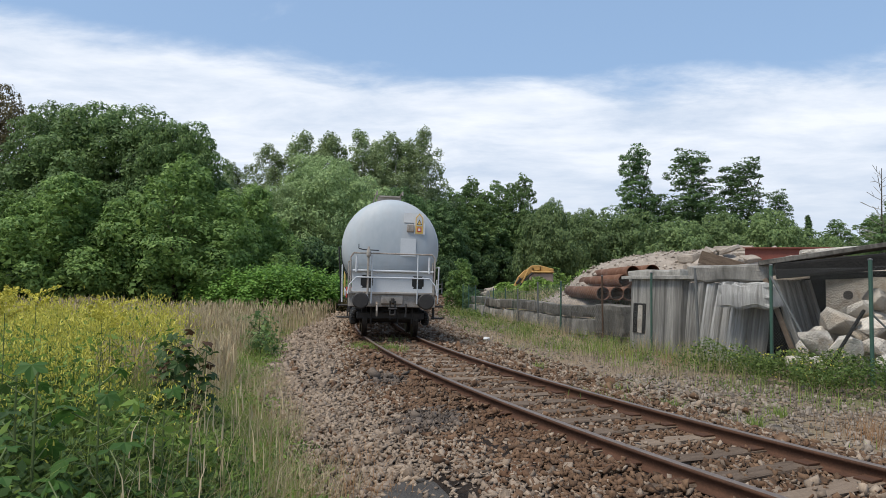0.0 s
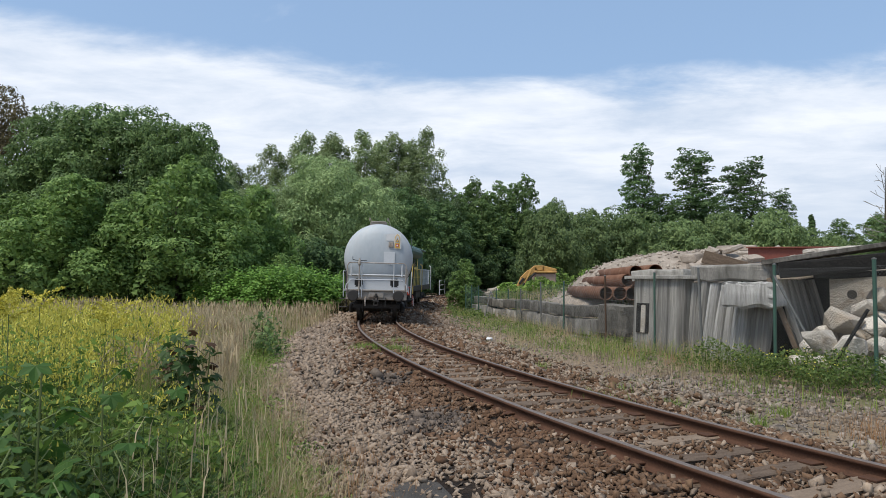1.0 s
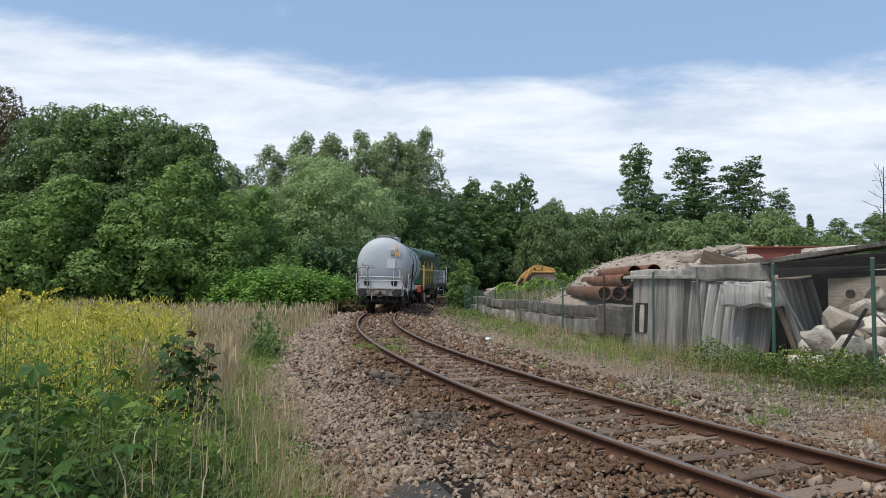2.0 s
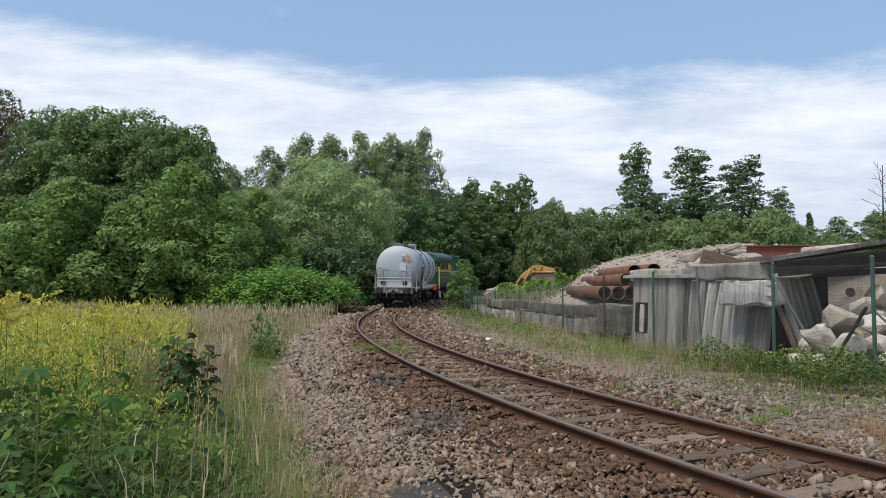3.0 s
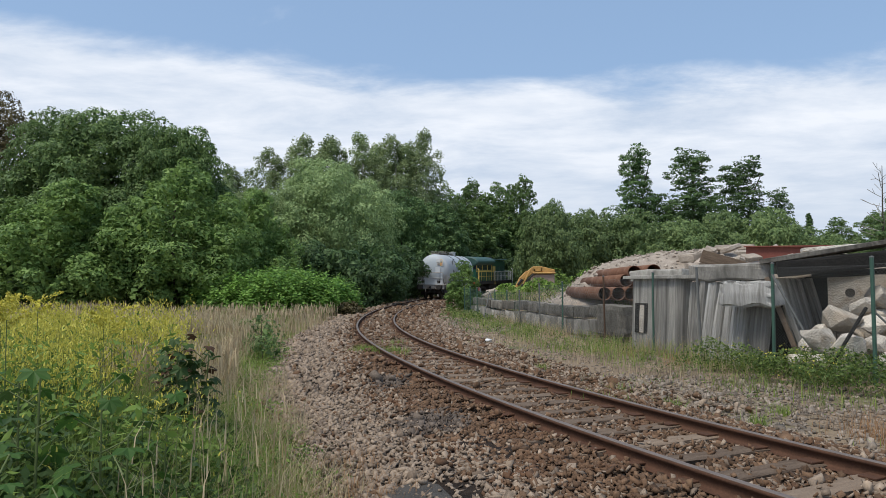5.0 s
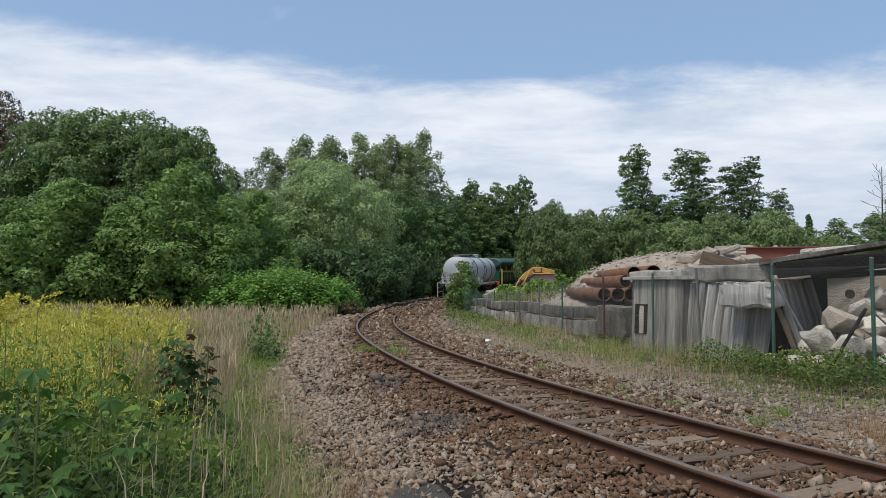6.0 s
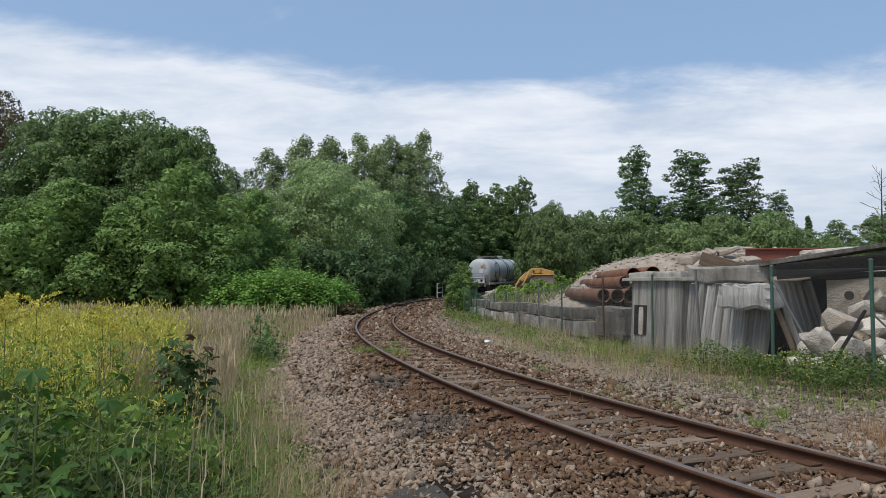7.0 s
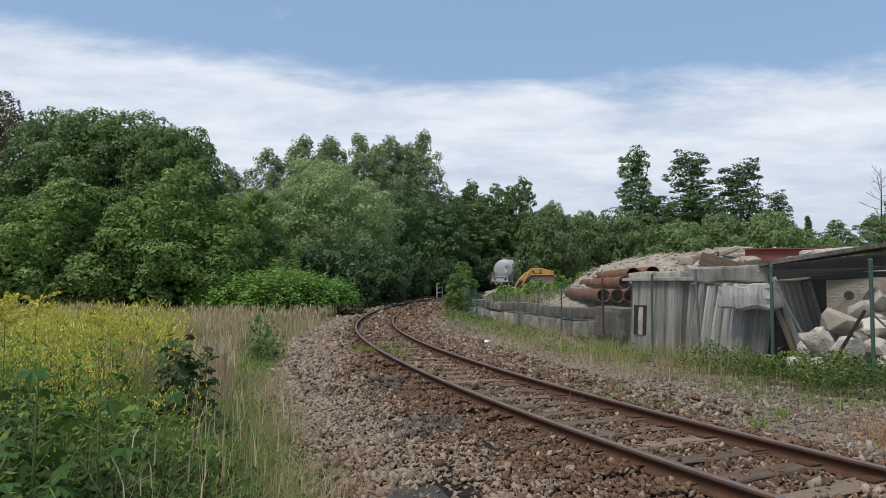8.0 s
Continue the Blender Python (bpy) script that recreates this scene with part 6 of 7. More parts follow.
def make_meadow():
    green, dry, russet = [], [], []
    # green grass all over, taller away from the edge
    for n, y0, y1, w, out in ((22000, 3.0, 9.0, 0.008, 6.0), (17000, 8.0, 18.0, 0.014, 12.0), (10000, 17.0, 42.0, 0.032, 26.0)):
        at = scatter_field(n, y0, y1, -0.15, out)
        e = field_edge(at[:, 1]) - at[:, 0]
        h = np.clip(0.1 + 0.3 * e, 0.08, 0.75) * rng.uniform(0.55, 1.25, n)
        keep = (patchy(at, 0.35, 3) > -0.25) | (e < 1.2)
        green.append(blades(at[keep], h[keep], np.full(keep.sum(), w) * rng.uniform(0.6, 1.3, keep.sum()), 0.75))
    # tall dry grass along the middle of the meadow and behind the flowers
    for n, y0, y1, w, i0, o0 in ((260, 4.0, 9.0, 0.005, 0.5, 1.7), (2600, 9.0, 17.0, 0.008, 1.0, 2.7), (9500, 14.0, 30.0, 0.013, 0.4, 14.0), (9500, 26.0, 44.0, 0.026, -0.2, 26.0)):
        at = scatter_field(n, y0, y1, i0, o0)
        keep = patchy(at, 0.3, 9) > -0.12
        at = at[keep]
        dry.append(blades(at, rng.uniform(0.5, 1.08, len(at)), np.full(len(at), w), 0.26))
        # seed heads
        k = rng.random(len(at)) < 0.55
        hd = at[k] + np.array([0, 0, 0.72]) + rng.normal(0, 0.08, (k.sum(), 3))
        dry.append(blades(hd, rng.uniform(0.16, 0.3, k.sum()), np.full(k.sum(), w * 1.9), 0.25))
    for n, x, y, r in ((300, -1.55, 5.2, 0.32), (300, -0.62, 5.9, 0.22), (260, -0.85, 6.8, 0.25), (260, -1.9, 6.6, 0.35), (200, -1.3, 4.6, 0.3), (300, -2.6, 9.2, 0.4), (420, 5.5, 8.5, 0.3), (160, 5.55, 16.4, 0.18), (140, 4.9, 18.2, 0.2)):
        at = np.stack([x + rng.normal(0, r, n), y + rng.normal(0, r, n), np.zeros(n)], -1)
        at[:, 2] = ground_height(at[:, 0], at[:, 1])
        k = rng.random(n) < 0.55
        russet.append(blades(at[k], rng.uniform(0.12, 0.42, k.sum()), np.full(k.sum(), 0.006), 0.5))
    # low dry bents along the edge of the meadow, and a pale feathery stand behind them
    at = scatter_field(13000, 3.6, 13.0, 0.0, 2.1)
    at = at[patchy(at, 0.9, 33) > -0.08]
    dry.append(blades(at, rng.uniform(0.12, 0.45, len(at)), np.full(len(at), 0.006), 0.6))
    at = scatter_field(2600, 9.5, 17.5, 0.9, 2.9)
    at = at[patchy(at, 0.5, 41) > -0.15]
    dry.append(blades(at, rng.uniform(0.8, 1.2, len(at)), np.full(len(at), 0.008), 0.3))
    dry.append(blades(at + np.array([0, 0, 0.75]) + rng.normal(0, 0.05, at.shape), rng.uniform(0.2, 0.36, len(at)), np.full(len(at), 0.02), 0.35))
    stuff("meadow_grass", green, "grass_green", "green uncut meadow grass beside the track bed")
    stuff("dry_grass", dry, "grass_dry", "tall straw-coloured dry grass with seed heads")
    stuff("russet_grass", russet, "grass_russet", "russet seeding grass at the meadow's edge")


make_meadow()


def make_flowers():
    """Tall yellow-flowering weeds: stems, narrow leaves, and plumes of many small flowers."""
    stems, leaves, petals = [], [], []
    n = 2500
    y = 4.4 + 12.0 * rng.random(n) ** 1.15
    x = field_edge(y) - 1.1 - 0.05 * y - rng.random(n) ** 0.8 * (1.5 + 0.75 * y)
    keep = np.array([noise.noise(Vector((a * 0.5, b * 0.5, 20))) for a, b in zip(x, y)]) > -0.22
    keep &= ~((y < 6.2) & (rng.random(n) < 0.85))
    x, y = x[keep], y[keep]
    n = len(x)
    at = np.stack([x, y, ground_height(x, y)], -1)
    h = rng.uniform(0.95, 1.5, n) * np.clip(0.72 + 0.045 * y, 0.8, 1.05)
    stems.append(blades(at, h, np.full(n, 0.014), 0.12))
    for k in range(13):
        t = rng.uniform(0.15, 0.85, n)
        p = at + np.array([0, 0, 1.0]) * (h * t)[:, None] + rng.normal(0, 0.07, (n, 3)) * np.array([1, 1, 0.3])
        nr = unit(rng.normal(size=(n, 3)) + np.array([0, 0, 1.0]))
        leaves.append(leaf_quads(p, nr, rng.uniform(0.09, 0.2, n), rng.uniform(0.03, 0.06, n), 0.4))
    branch = rng.normal(0, 1, (n, 5, 3)) * np.array([0.10, 0.10, 0.04]) + np.array([0.05, 0, 0])
    far = np.clip(0.3 + 0.105 * y, 0.7, 1.75)
    for k in range(26):
        b = k % 5
        p = at + np.array([0, 0, 1.0]) * (h * (0.62 + 0.05 * b + 0.2 * rng.random(n)))[:, None] + branch[:, b] * rng.uniform(0.3, 2.4, (n, 1)) + rng.normal(0, 0.025, (n, 3))
        petals.append(blades(p, rng.uniform(0.024, 0.055, n) * far, rng.uniform(0.010, 0.018, n) * far, 0.9))
    for k in range(14):
        b = k % 5
        t = rng.random(n)
        p = at + np.array([0, 0, 1.0]) * (h * (0.62 + 0.05 * b + 0.22 * t))[:, None] + branch[:, b] * (0.25 + 1.1 * t)[:, None] * 1.5 + rng.normal(0, 0.011, (n, 3))
        nr = unit(rng.normal(size=(n, 3)) + np.array([0, -0.3, 0.8]))
        sz = rng.uniform(0.013, 0.026, n) * far
        petals.append(leaf_quads(p, nr, sz, sz * 0.75))
    stuff("weed_stems", stems, "stalk", "thin green stems of yellow-flowering weeds", "weeds")
    stuff("weed_leaves", leaves, "herb", "narrow green leaves of yellow-flowering weeds", "weeds")
    stuff("yellow_flowers", petals, "petal", "plumes of small yellow flowers over the meadow", "flowers")
    # a few plumes that stand above the rest
    for px, py, hh in ((-4.05, 6.3, 1.78), (-4.35, 6.6, 1.76), (-4.9, 8.2, 1.78), (-4.2, 8.4, 1.66), (-3.9, 8.0, 1.62), (-4.75, 7.2, 1.7), (-4.6, 9.2, 1.62), (-5.6, 8.6, 1.72)):
        b = np.zeros(3)
        pv = []
        weed = thing("tall_flower", (px, py, float(ground_height(px, py))), label="tall weed with arching yellow flower plumes above the meadow", category="flower", group="tall yellow flowers")
        part("stem", rod((0, 0, -0.05), (0, 0, hh - 0.2), 0.007, n=5, r2=0.004), M["stalk"], weed)
        for j in range(5):
            ang, ln = rng.uniform(0, 6.28), rng.uniform(0.14, 0.3)
            t = rng.random(70)
            p = b + np.array([0, 0, hh - 0.28 + 0.05 * j]) + np.stack([np.cos(ang) * ln * t, np.sin(ang) * ln * t, 0.22 * t - 0.1 * t * t], -1) + rng.normal(0, 0.012, (70, 3))
            pv.append(leaf_quads(p, unit(rng.normal(size=(70, 3)) + np.array([0, 0, 0.7])), rng.uniform(0.02, 0.04, 70), rng.uniform(0.014, 0.03, 70)))
        v, f = join(pv)
        part("plume", mesh_of("plume", v, f, M["petal"]), None, weed, kind="stuff")


make_flowers()


def lobed_leaf(size, lobes=5, depth=0.45):
    """A broad leaf cut into pointed lobes, folded along its middle and drooping at the tip."""
    bm = bmesh.new()
    c = bm.verts.new((0, 0, 0))
    ring = []
    n = lobes * 4
    for i in range(n + 1):
        t = -2.5 + 5.0 * i / n
        ph = (i % 4) / 4
        r = size * (1 - depth * (0.5 - 0.5 * math.cos(2 * math.pi * (ph + 0.5)))) * (0.72 + 0.28 * math.cos(t * 0.62))
        x, y = r * math.sin(t), r * math.cos(t)
        z = 0.12 * abs(x) - 0.28 * (x * x + y * y) / size + rng.normal(0, 0.012 * size)
        ring.append(bm.verts.new((x * 0.62, y * 0.62, z)))
    for u, v in zip(ring, ring[1:]):
        bm.faces.new((c, v, u))
    return bm


def make_broad_plants():
    leaves = []
    for k, mt in enumerate(("leaf_maple", "leaf_maple", "herb_dark_shade", "leaf_maple", "leaf_russet", "herb_dark_shade")):
        bm = lobed_leaf(0.23 + 0.03 * (k % 4), 5, 0.28 + 0.04 * (k % 4))
        me = bpy.data.meshes.new("leaf")
        bm.to_mesh(me)
        bm.free()
        me.materials.append(M[mt])
        leaves.append(me)
    spots = [(-2.75, 4.6, 1.3), (-2.4, 4.8, 1.22), (-2.1, 4.5, 0.95), (-3.1, 5.0, 1.2), (-2.6, 4.0, 0.85), (-2.15, 3.9, 0.7), (-3.2, 4.5, 1.15), (-2.25, 5.5, 1.0)]
    spots += [(-2.95, 7.6, 1.28), (-2.75, 7.75, 1.16), (-3.12, 7.8, 1.1)]
    for x, y, h in spots:
        z = float(ground_height(x, y))
        dark = y > 7
        p = thing("broadleaf_weed", (x, y, z), rng.uniform(0, 360), label="dark weed with brownish broad leaves in the meadow" if dark else "tall weed with broad lobed green leaves", category="weed", group="broad-leaved weeds in the meadow")
        n = 30 if dark else 7
        st = rod((0, 0, -0.05), (rng.normal(0, 0.03), rng.normal(0, 0.03), h), 0.013, n=6, r2=0.006)
        for i in range(n):
            t = 0.3 + 0.7 * i / (n - 1)
            a = i * 2.4 + rng.uniform(-0.4, 0.4)
            ln = (0.2 if dark else 0.28) * (1.15 - 0.6 * t)
            e = Vector((math.cos(a) * ln, math.sin(a) * ln, h * t + 0.06))
            part("petiole", rod((0, 0, h * t - 0.04), e, 0.005, n=5), M["stalk"], p)
            ob = part("leaf", leaves[int(rng.choice([2, 4, 5, 5] if dark else [0, 1, 1, 2, 3, 3, 0]))], None, p)
            ob.matrix_basis = Matrix.Translation(e) @ pose(0, 0, 0, rng.normal(-12, 14), rng.normal(0, 14), math.degrees(a) - 90) @ Matrix.Diagonal((*(3 * [(0.78 if dark else 0.85) * (1.15 - 0.45 * t * rng.uniform(0.6, 1.2))]), 1))
        part("stem", st, M["stalk"], p)
    # leafy herbs filling in round them, and over the verge beyond the track
    low = []
    n = 20000
    y = 3.2 + 5.5 * rng.random(n)
    x = field_edge(y) - 0.9 - rng.random(n) * (0.55 * y + 0.2)
    e = field_edge(y) - x
    at = np.stack([x, y, ground_height(x, y) + rng.random(n) ** 0.7 * np.clip(0.28 * e, 0.15, 0.85)], -1)
    # dark-coloured share of the leaves paints the shade, more of it close by
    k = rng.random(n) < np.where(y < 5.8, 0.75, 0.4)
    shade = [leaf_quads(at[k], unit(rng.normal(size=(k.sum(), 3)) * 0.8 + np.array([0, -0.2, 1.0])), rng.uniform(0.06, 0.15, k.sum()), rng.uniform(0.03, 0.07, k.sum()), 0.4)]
    at, n = at[~k], int((~k).sum())
    low.append(leaf_quads(at, unit(rng.normal(size=(n, 3)) * 0.8 + np.array([0, -0.2, 1.0])), rng.uniform(0.05, 0.13, n), rng.uniform(0.02, 0.06, n), 0.4))
    n = 17000
    y = 3.4 + 16 * rng.random(n) ** 1.2
    e = rng.random(n) ** 1.4 * 1.6 - 0.1
    x = field_edge(y) - e
    k = np.array([noise.noise(Vector((a * 1.4, b * 1.4, 52))) for a, b in zip(x, y)]) > -0.1
    x, y, e = x[k], y[k], e[k]
    at = np.stack([x, y, ground_height(x, y) + rng.random(len(x)) * np.clip(0.12 + 0.2 * e, 0.06, 0.5)], -1)
    low.append(leaf_quads(at, unit(rng.normal(size=(len(x), 3)) * 0.8 + np.array([0, -0.2, 1.0])), rng.uniform(0.03, 0.09, len(x)), rng.uniform(0.012, 0.035, len(x)), 0.4))
    stuff("meadow_undergrowth", shade, "herb_dark_shade", "leafy undergrowth coloured dark for the shade beneath the meadow flowers", "weeds")
    stuff("meadow_herbs", low, "herb", "dense leafy herbs under the meadow flowers", "weeds")


make_broad_plants()


def small_shrub(name, x, y, h, r, mat, label, leaf=0.09, leaves=1500, kind="bush"):
    th = tree_kind(name, kind, h, r, 0.05, leaves, leaf, mat, "bark", 0.02 + 0.004 * h, label, "shrub")
    th.matrix_world = pose(x, y, float(ground_height(x, y)), 0, 0, rng.uniform(0, 360))
    return th


def make_shrubs():
    small_shrub("elder_bush", 1.3, 45.2, 3.5, 1.2, "leaf_mid", "leafy green elder bush at the end of the wire fence", 0.11, 8000, "tall")
    for x, y, h, r in ((7.6, 34.5, 1.5, 0.9), (5.3, 38, 1.2, 1.0), (8.9, 41, 1.7, 1.2), (6.4, 31.5, 1.0, 0.8), (10.2, 47, 2.2, 1.6), (4.1, 43, 1.0, 1.0), (7.1, 45, 1.2, 1.0), (8.3, 52, 2.4, 1.6)):
        small_shrub("bank_shrub", x, y, h, r, "herb", "low light green shrub on the bank behind the wall", 0.16, 1100)
    dead = thing("dead_tree", (44.6, 69, float(ground_height(44.6, 69))), label="bare dead tree with thin pale branches", category="tree")
    part("trunk", rod((0, 0, -0.3), (0.3, 0, 13.5), 0.16, n=7, r2=0.03), M["bark"], dead)
    for i in range(26):
        z = 5.0 + 0.32 * i
        a = i * 2.4
        ln = rng.uniform(1.2, 3.4) * (1.2 - i / 40)
        tip = Vector((math.cos(a) * ln + 0.2, math.sin(a) * ln, z + rng.uniform(0.1, 1.2)))
        mid = Vector((math.cos(a) * ln * 0.5 + 0.2, math.sin(a) * ln * 0.5, z + 0.15))
        br = bar([(0.02 * i * 0.4, 0, z - 0.2), mid, tip], 0.03, n=4)
        bar([mid, mid + Vector((math.cos(a + 0.7) * ln * 0.4, math.sin(a + 0.7) * ln * 0.4, 0.5))], 0.018, br, 4)
        part("branch", br, M["birch_bark"], dead)
    small_shrub("sapling_shrub", -4.4, 16.5, 1.2, 0.55, "leaf_oak", "small dark green shrub at the meadow's edge", 0.08, 420, "tall")
    small_shrub("sapling_shrub", -4.95, 17.5, 1.1, 0.65, "leaf_mid", "small green shrub at the meadow's edge", 0.08, 420, "tall")
    small_shrub("bramble", -5.3, 38.5, 1.0, 0.9, "leaf_brown", "brownish bramble at the foot of the green thicket", 0.14, 1200)
    # bright thicket of knotweed: overlapping leafy mounds on many canes
    g = "bright green knotweed thicket"
    for x, y, r, h in ((-12.6, 39.5, 1.9, 2.3), (-11.0, 38.6, 2.0, 2.5), (-9.4, 38.2, 2.0, 2.7), (-8.0, 38.6, 1.9, 2.6), (-6.9, 39.6, 1.6, 2.2), (-6.2, 40.8, 1.2, 1.8), (-10.2, 40.5, 2.0, 2.7), (-8.4, 40.8, 2.0, 2.6), (-13.8, 40.5, 1.6, 2.0), (-6.6, 42.5, 1.4, 2.1)):
        n = 4200
        a, u = rng.uniform(0, 6.283, n), rng.random(n)
        el = np.arcsin(u ** 0.75)
        d = np.stack([np.cos(a) * np.cos(el), np.sin(a) * np.cos(el), np.sin(el)], -1)
        rip = 1 + 0.2 * np.sin(a * 5 + x * 3) * np.cos(el * 6) + 0.12 * np.sin(a * 11 + el * 9 + y) + rng.normal(0, 0.07, n)
        inner = np.where(rng.random(n) < 0.25, rng.uniform(0.5, 0.95, n), 1.0)
        p = d * (rip * inner)[:, None] * np.array([r, r, h * 0.92])
        nr = unit(d * 0.4 + rng.normal(size=(n, 3)) * 0.4 + np.array([0, 0, 1.0]))
        v, f = leaf_quads(p, nr, rng.uniform(0.14, 0.25, n), rng.uniform(0.10, 0.17, n), 0.8)
        th = thing("knotweed", (x, y, float(ground_height(x, y))), label="bright green knotweed bush with broad layered leaves", category="shrub", group=g)
        canes = bmesh.new()
        for i in range(9):
            q = Vector((rng.normal(0, r * 0.35), rng.normal(0, r * 0.35), 0))
            rod(q * 0.6 + Vector((0, 0, -0.3)), q * 1.3 + Vector((0, 0, h * 0.8)), 0.02, canes, 5, 0.008)
        part("canes", canes, M["stalk"], th)
        part("leaves", mesh_of("leaves", v, f, M["leaf_bright"]), None, th)


make_shrubs()


def make_verge():
    """Grass and weeds between the track and the fence, and on the yard."""
    green, dry, mauve, herbs, petals = [], [], [], [], []

    def lay(n, y0, y1, d0, d1, h0, h1, w, to, lean=0.3, seed=0.0, cut=-1.0):
        y = rng.uniform(y0, y1, n)
        fx = np.interp(y, [p[1] for p in POSTS][::-1], [p[0] for p in POSTS][::-1])
        tx = np.interp(y, T_Y, T_X) + 2.0
        u = rng.uniform(d0, d1, n)
        x = tx + (fx - tx) * u
        at = np.stack([x, y, ground_height(x, y) - 0.02], -1)
        k = patchy(at, 0.6, seed) > cut
        at = at[k]
        to.append(blades(at, rng.uniform(h0, h1, len(at)), np.full(len(at), w), lean))
    lay(2600, 9, 21, 0.45, 1.05, 0.15, 0.5, 0.011, green, 0.5, 1, 0.08)
    lay(2600, 12, 26, 0.35, 1.1, 0.15, 0.55, 0.008, dry, 0.4, 2, 0.05)
    lay(2600, 13, 30, 0.7, 1.1, 0.2, 0.6, 0.012, green, 0.5, 8, 0.05)
    lay(1500, 13, 34, 0.78, 1.08, 0.35, 0.8, 0.008, dry, 0.35, 18, 0.0)
    lay(2600, 9, 20, 0.2, 0.8, 0.08, 0.3, 0.011, mauve, 0.6, 3, 0.05)
    lay(3600, 20, 45, 0.5, 1.1, 0.12, 0.5, 0.018, green, 0.5, 4, 0.02)
    lay(1600, 20, 42, 0.35, 1.05, 0.12, 0.5, 0.013, dry, 0.4, 5, 0.08)
    lay(700, 8, 26, 0.05, 0.4, 0.05, 0.16, 0.014, green, 0.5, 6, 0.2)
    # low leafy clumps between the bed and the fence
    n = 9000
    y = rng.uniform(10, 42, n)
    fx = np.interp(y, [p[1] for p in POSTS][::-1], [p[0] for p in POSTS][::-1])
    tx = np.interp(y, T_Y, T_X) + 2.1
    x = tx + (fx - tx) * (0.25 + 0.8 * rng.random(n) ** 0.7)
    u = np.array([noise.noise(Vector((a * 0.9, b * 0.6, 77))) for a, b in zip(x, y)])
    k = u > 0.06
    x, y, u = x[k], y[k], u[k]
    big = np.interp(y, (10, 42), (0.06, 0.15))
    at = np.stack([x, y, ground_height(x, y) + rng.random(len(x)) * np.clip(1.1 * u, 0.05, 0.45)], -1)
    herbs.append(leaf_quads(at, unit(rng.normal(size=(len(x), 3)) * 0.8 + np.array([0, -0.2, 1.0])), big * rng.uniform(0.7, 1.3, len(x)), big * 0.45, 0.4))
    # leafy weeds in front of the stones
    n = 20000
    y = rng.uniform(8.6, 15.5, n)
    fx = np.interp(y, [p[1] for p in POSTS][::-1], [p[0] for p in POSTS][::-1])
    x = fx - rng.uniform(-0.4, 1.9, n) ** 1.0
    k = (x > 10.3 - 0.42 * y + 0.25) & (np.array([noise.noise(Vector((a * 0.8, b * 0.8, 31))) for a, b in zip(x, y)]) > -0.14)
    x, y = x[k], y[k]
    n = len(x)
    hump = 0.36 + 0.25 * np.array([noise.noise(Vector((a * 1.1, b * 1.1, 40))) for a, b in zip(x, y)])
    at = np.stack([x, y, ground_height(x, y) + rng.random(n) ** 0.6 * np.clip(hump, 0.08, 0.7) * 1.55], -1)
    herbs.append(leaf_quads(at, unit(rng.normal(size=(n, 3)) * 0.8 + np.array([0, -0.2, 1.0])), rng.uniform(0.04, 0.11, n), rng.uniform(0.02, 0.05, n), 0.4))
    k = rng.random(n) < 0.05
    p = at[k] + np.array([0, 0, 0.12])
    p = p[p[:, 1] > 12.5]
    petals.append(leaf_quads(p, unit(rng.normal(size=(len(p), 3)) + np.array([0, -0.5, 1.0])), rng.uniform(0.03, 0.05, len(p)), rng.uniform(0.02, 0.04, len(p))))
    # weeds on the bank behind the wall
    n = 9000
    y = rng.uniform(22, 58, n)
    x = np.interp(y, [q[1] for q in WALL_PATH][::-1] + [60], [q[0] for q in WALL_PATH][::-1] + [6.5]) + 0.3 + rng.random(n) * np.interp(y, (22, 30, 58), (1.0, 6.0, 12.0))
    at = np.stack([x, y, ground_height(x, y) - 0.02], -1)
    k = patchy(at, 0.5, 12) > -0.1
    green.append(blades(at[k], rng.uniform(0.25, 0.7, k.sum()), np.full(k.sum(), 0.035), 0.3))
    k = patchy(at, 0.5, 15) > 0.05
    dry.append(blades(at[k], rng.uniform(0.3, 0.8, k.sum()), np.full(k.sum(), 0.025), 0.2))
    n = 7000
    y = rng.uniform(24, 52, n)
    x = np.interp(y, [q[1] for q in WALL_PATH][::-1] + [60], [q[0] for q in WALL_PATH][::-1] + [6.5]) + 0.4 + rng.random(n) ** 1.5 * np.interp(y, (24, 30, 52), (0.8, 4.0, 8.0))
    k = np.array([noise.noise(Vector((a * 0.7, b * 0.7, 61))) for a, b in zip(x, y)]) > -0.05
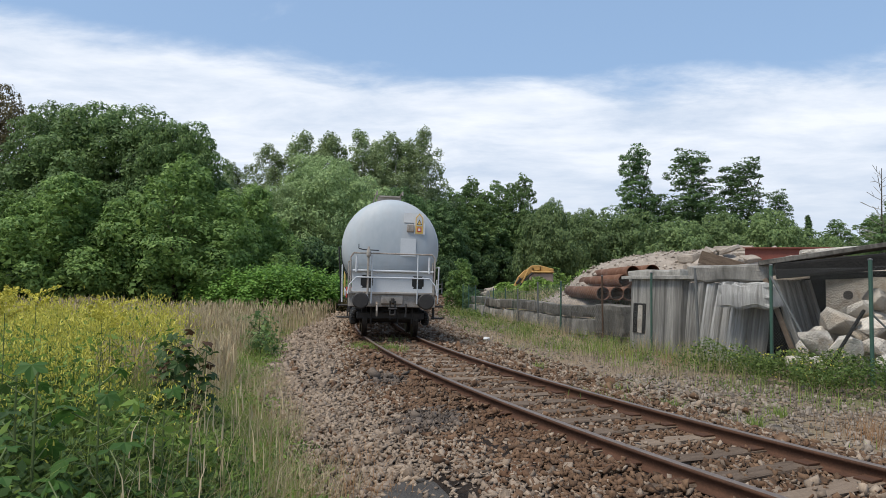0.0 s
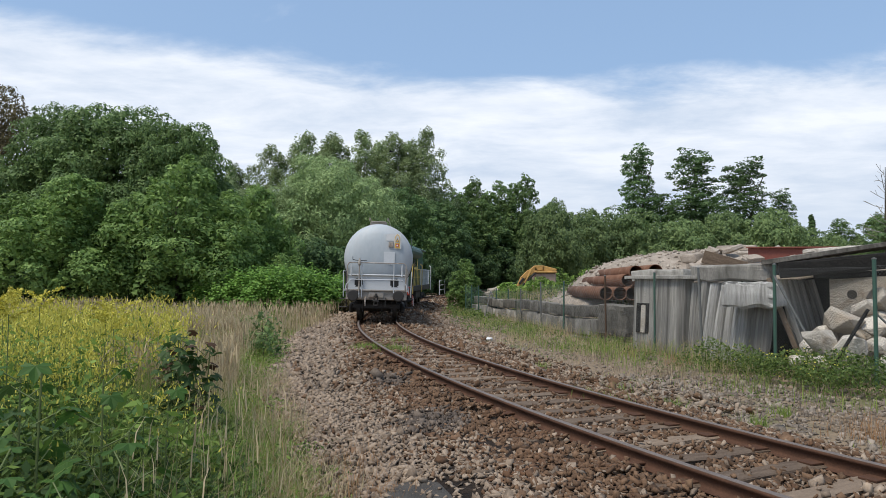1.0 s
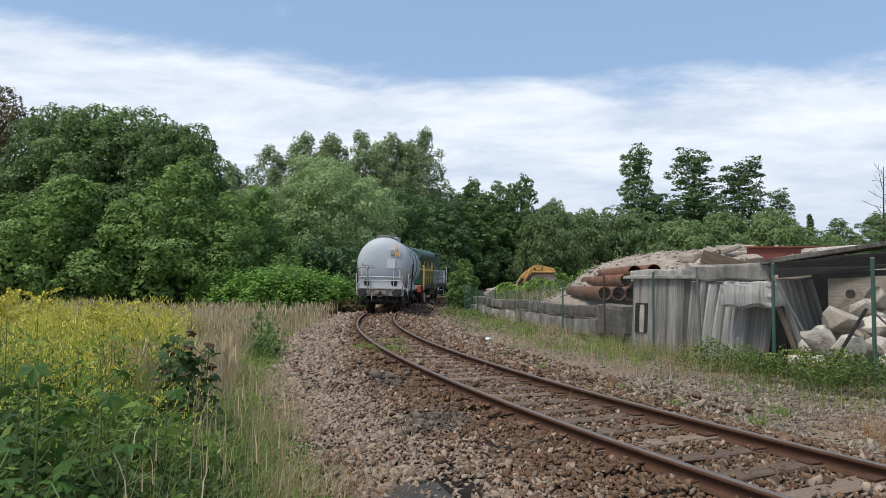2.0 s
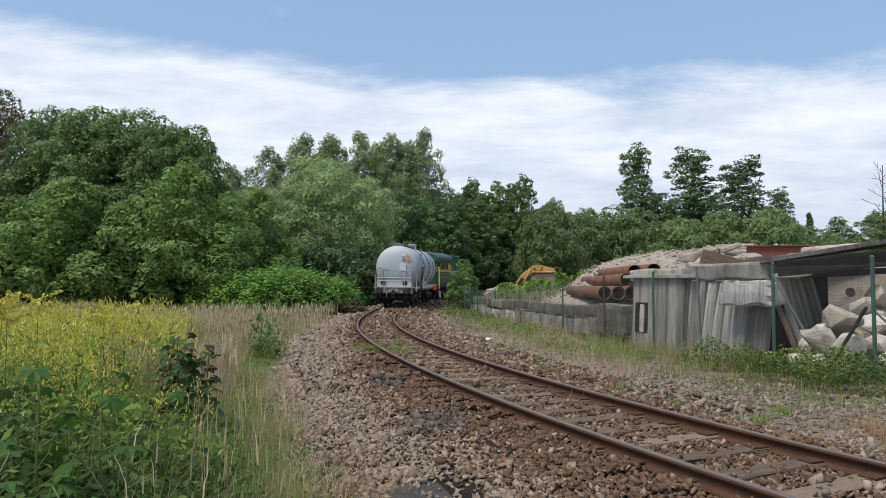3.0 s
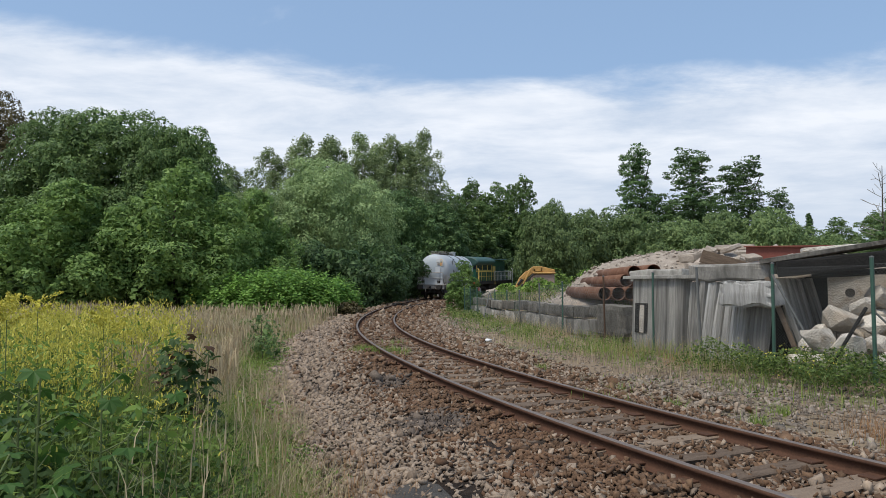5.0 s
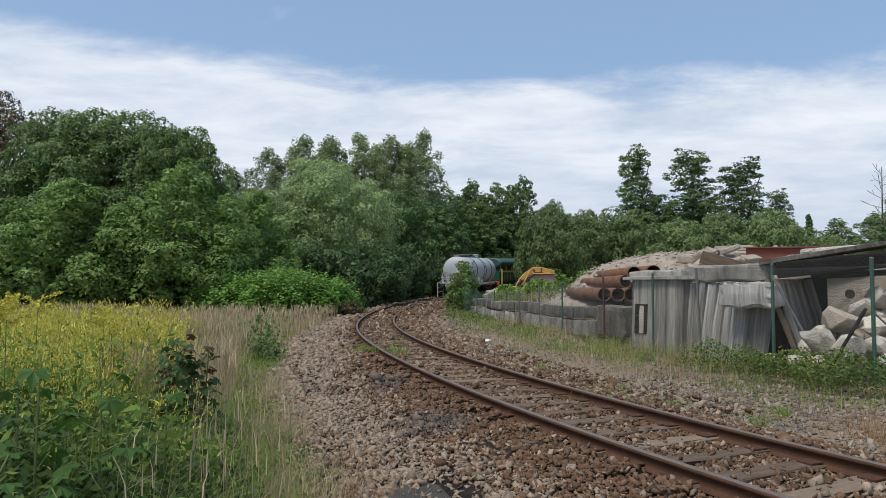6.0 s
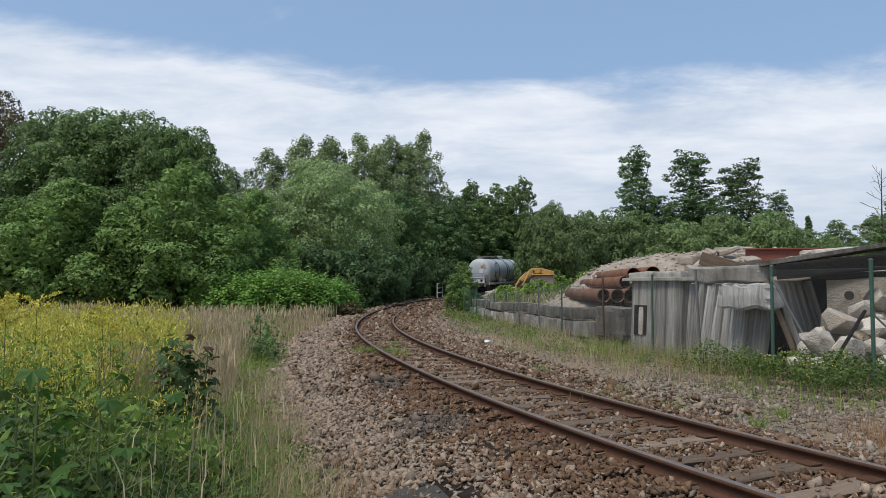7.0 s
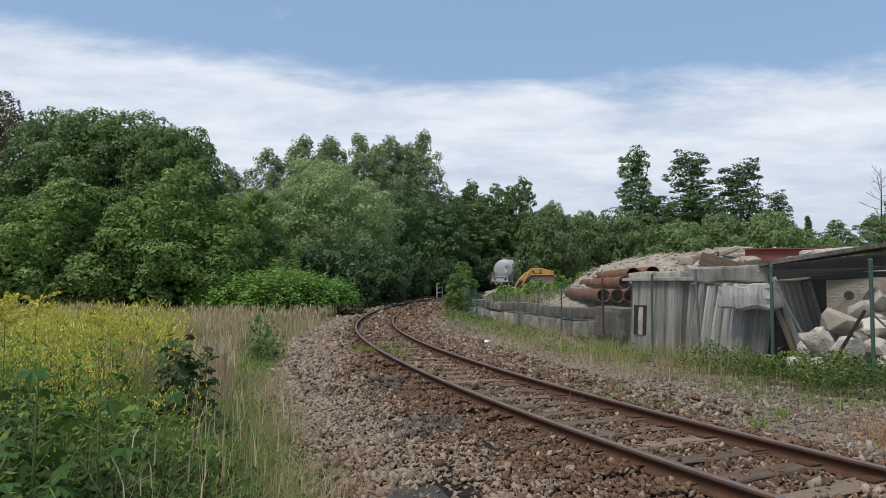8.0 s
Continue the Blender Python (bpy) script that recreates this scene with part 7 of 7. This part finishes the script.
    x, y = x[k], y[k]
    at = np.stack([x, y, ground_height(x, y) + rng.random(len(x)) * 0.75], -1)
    herbs.append(leaf_quads(at, unit(rng.normal(size=(len(x), 3)) * 0.8 + np.array([0, -0.2, 1.0])), rng.uniform(0.08, 0.18, len(x)), rng.uniform(0.04, 0.08, len(x)), 0.4))
    # tufts against the rails
    for s, side, m in ((13.6, -0.95, 260), (13.3, -0.35, 240), (13.9, -1.1, 160), (5.6, 0.92, 40), (16, 0.1, 90)):
        q = track(np.full(m, s) + rng.normal(0, 0.35, m), side + rng.normal(0, 0.16, m), -0.16)
        green.append(blades(q, rng.uniform(0.08, 0.22, m), np.full(m, 0.012), 0.45))
    # single tufts on the rubble
    for px, py, m in ((4.27, 9.3, 90), (3.5, 10.6, 110), (3.05, 12.2, 70), (5.0, 10.2, 80), (2.2, 15.5, 60)):
        q = np.stack([px + rng.normal(0, 0.09, m), py + rng.normal(0, 0.09, m), np.zeros(m)], -1)
        q[:, 2] = ground_height(q[:, 0], q[:, 1]) - 0.02
        green.append(blades(q, rng.uniform(0.08, 0.26, m), np.full(m, 0.012), 0.55))
    stuff("verge_grass", green, "grass_green", "green grass along the fence and the bank")
    stuff("verge_dry_grass", dry, "grass_dry", "dry yellow grass along the fence")
    stuff("verge_dead_grass", mauve, "grass_mauve", "low brownish dead grass on the verge")
    stuff("verge_weeds", herbs, "herb_verge", "dense leafy green weeds at the foot of the stone pile", "weeds")
    stuff("verge_flowers", petals, "petal", "small yellow flowers among the verge weeds", "flowers")


make_verge()


def make_litter():
    """A crumpled scrap of white wrapping on the verge."""
    bm = rock((0.26, 0.18, 0.12), 911)
    for v in bm.verts:
        v.co += noise.noise_vector(v.co * 21) * 0.012
    ob = part("litter_scrap", bm, M["white_plate"], None)
    ob.matrix_world = pose(1.48, 22.7, float(ground_height(1.48, 22.7)) + 0.05, 4, 8, 30)
    tagged(ob, "crumpled white scrap of wrapping lying on the verge", "litter")


make_litter()
make_sleepers()
motions()
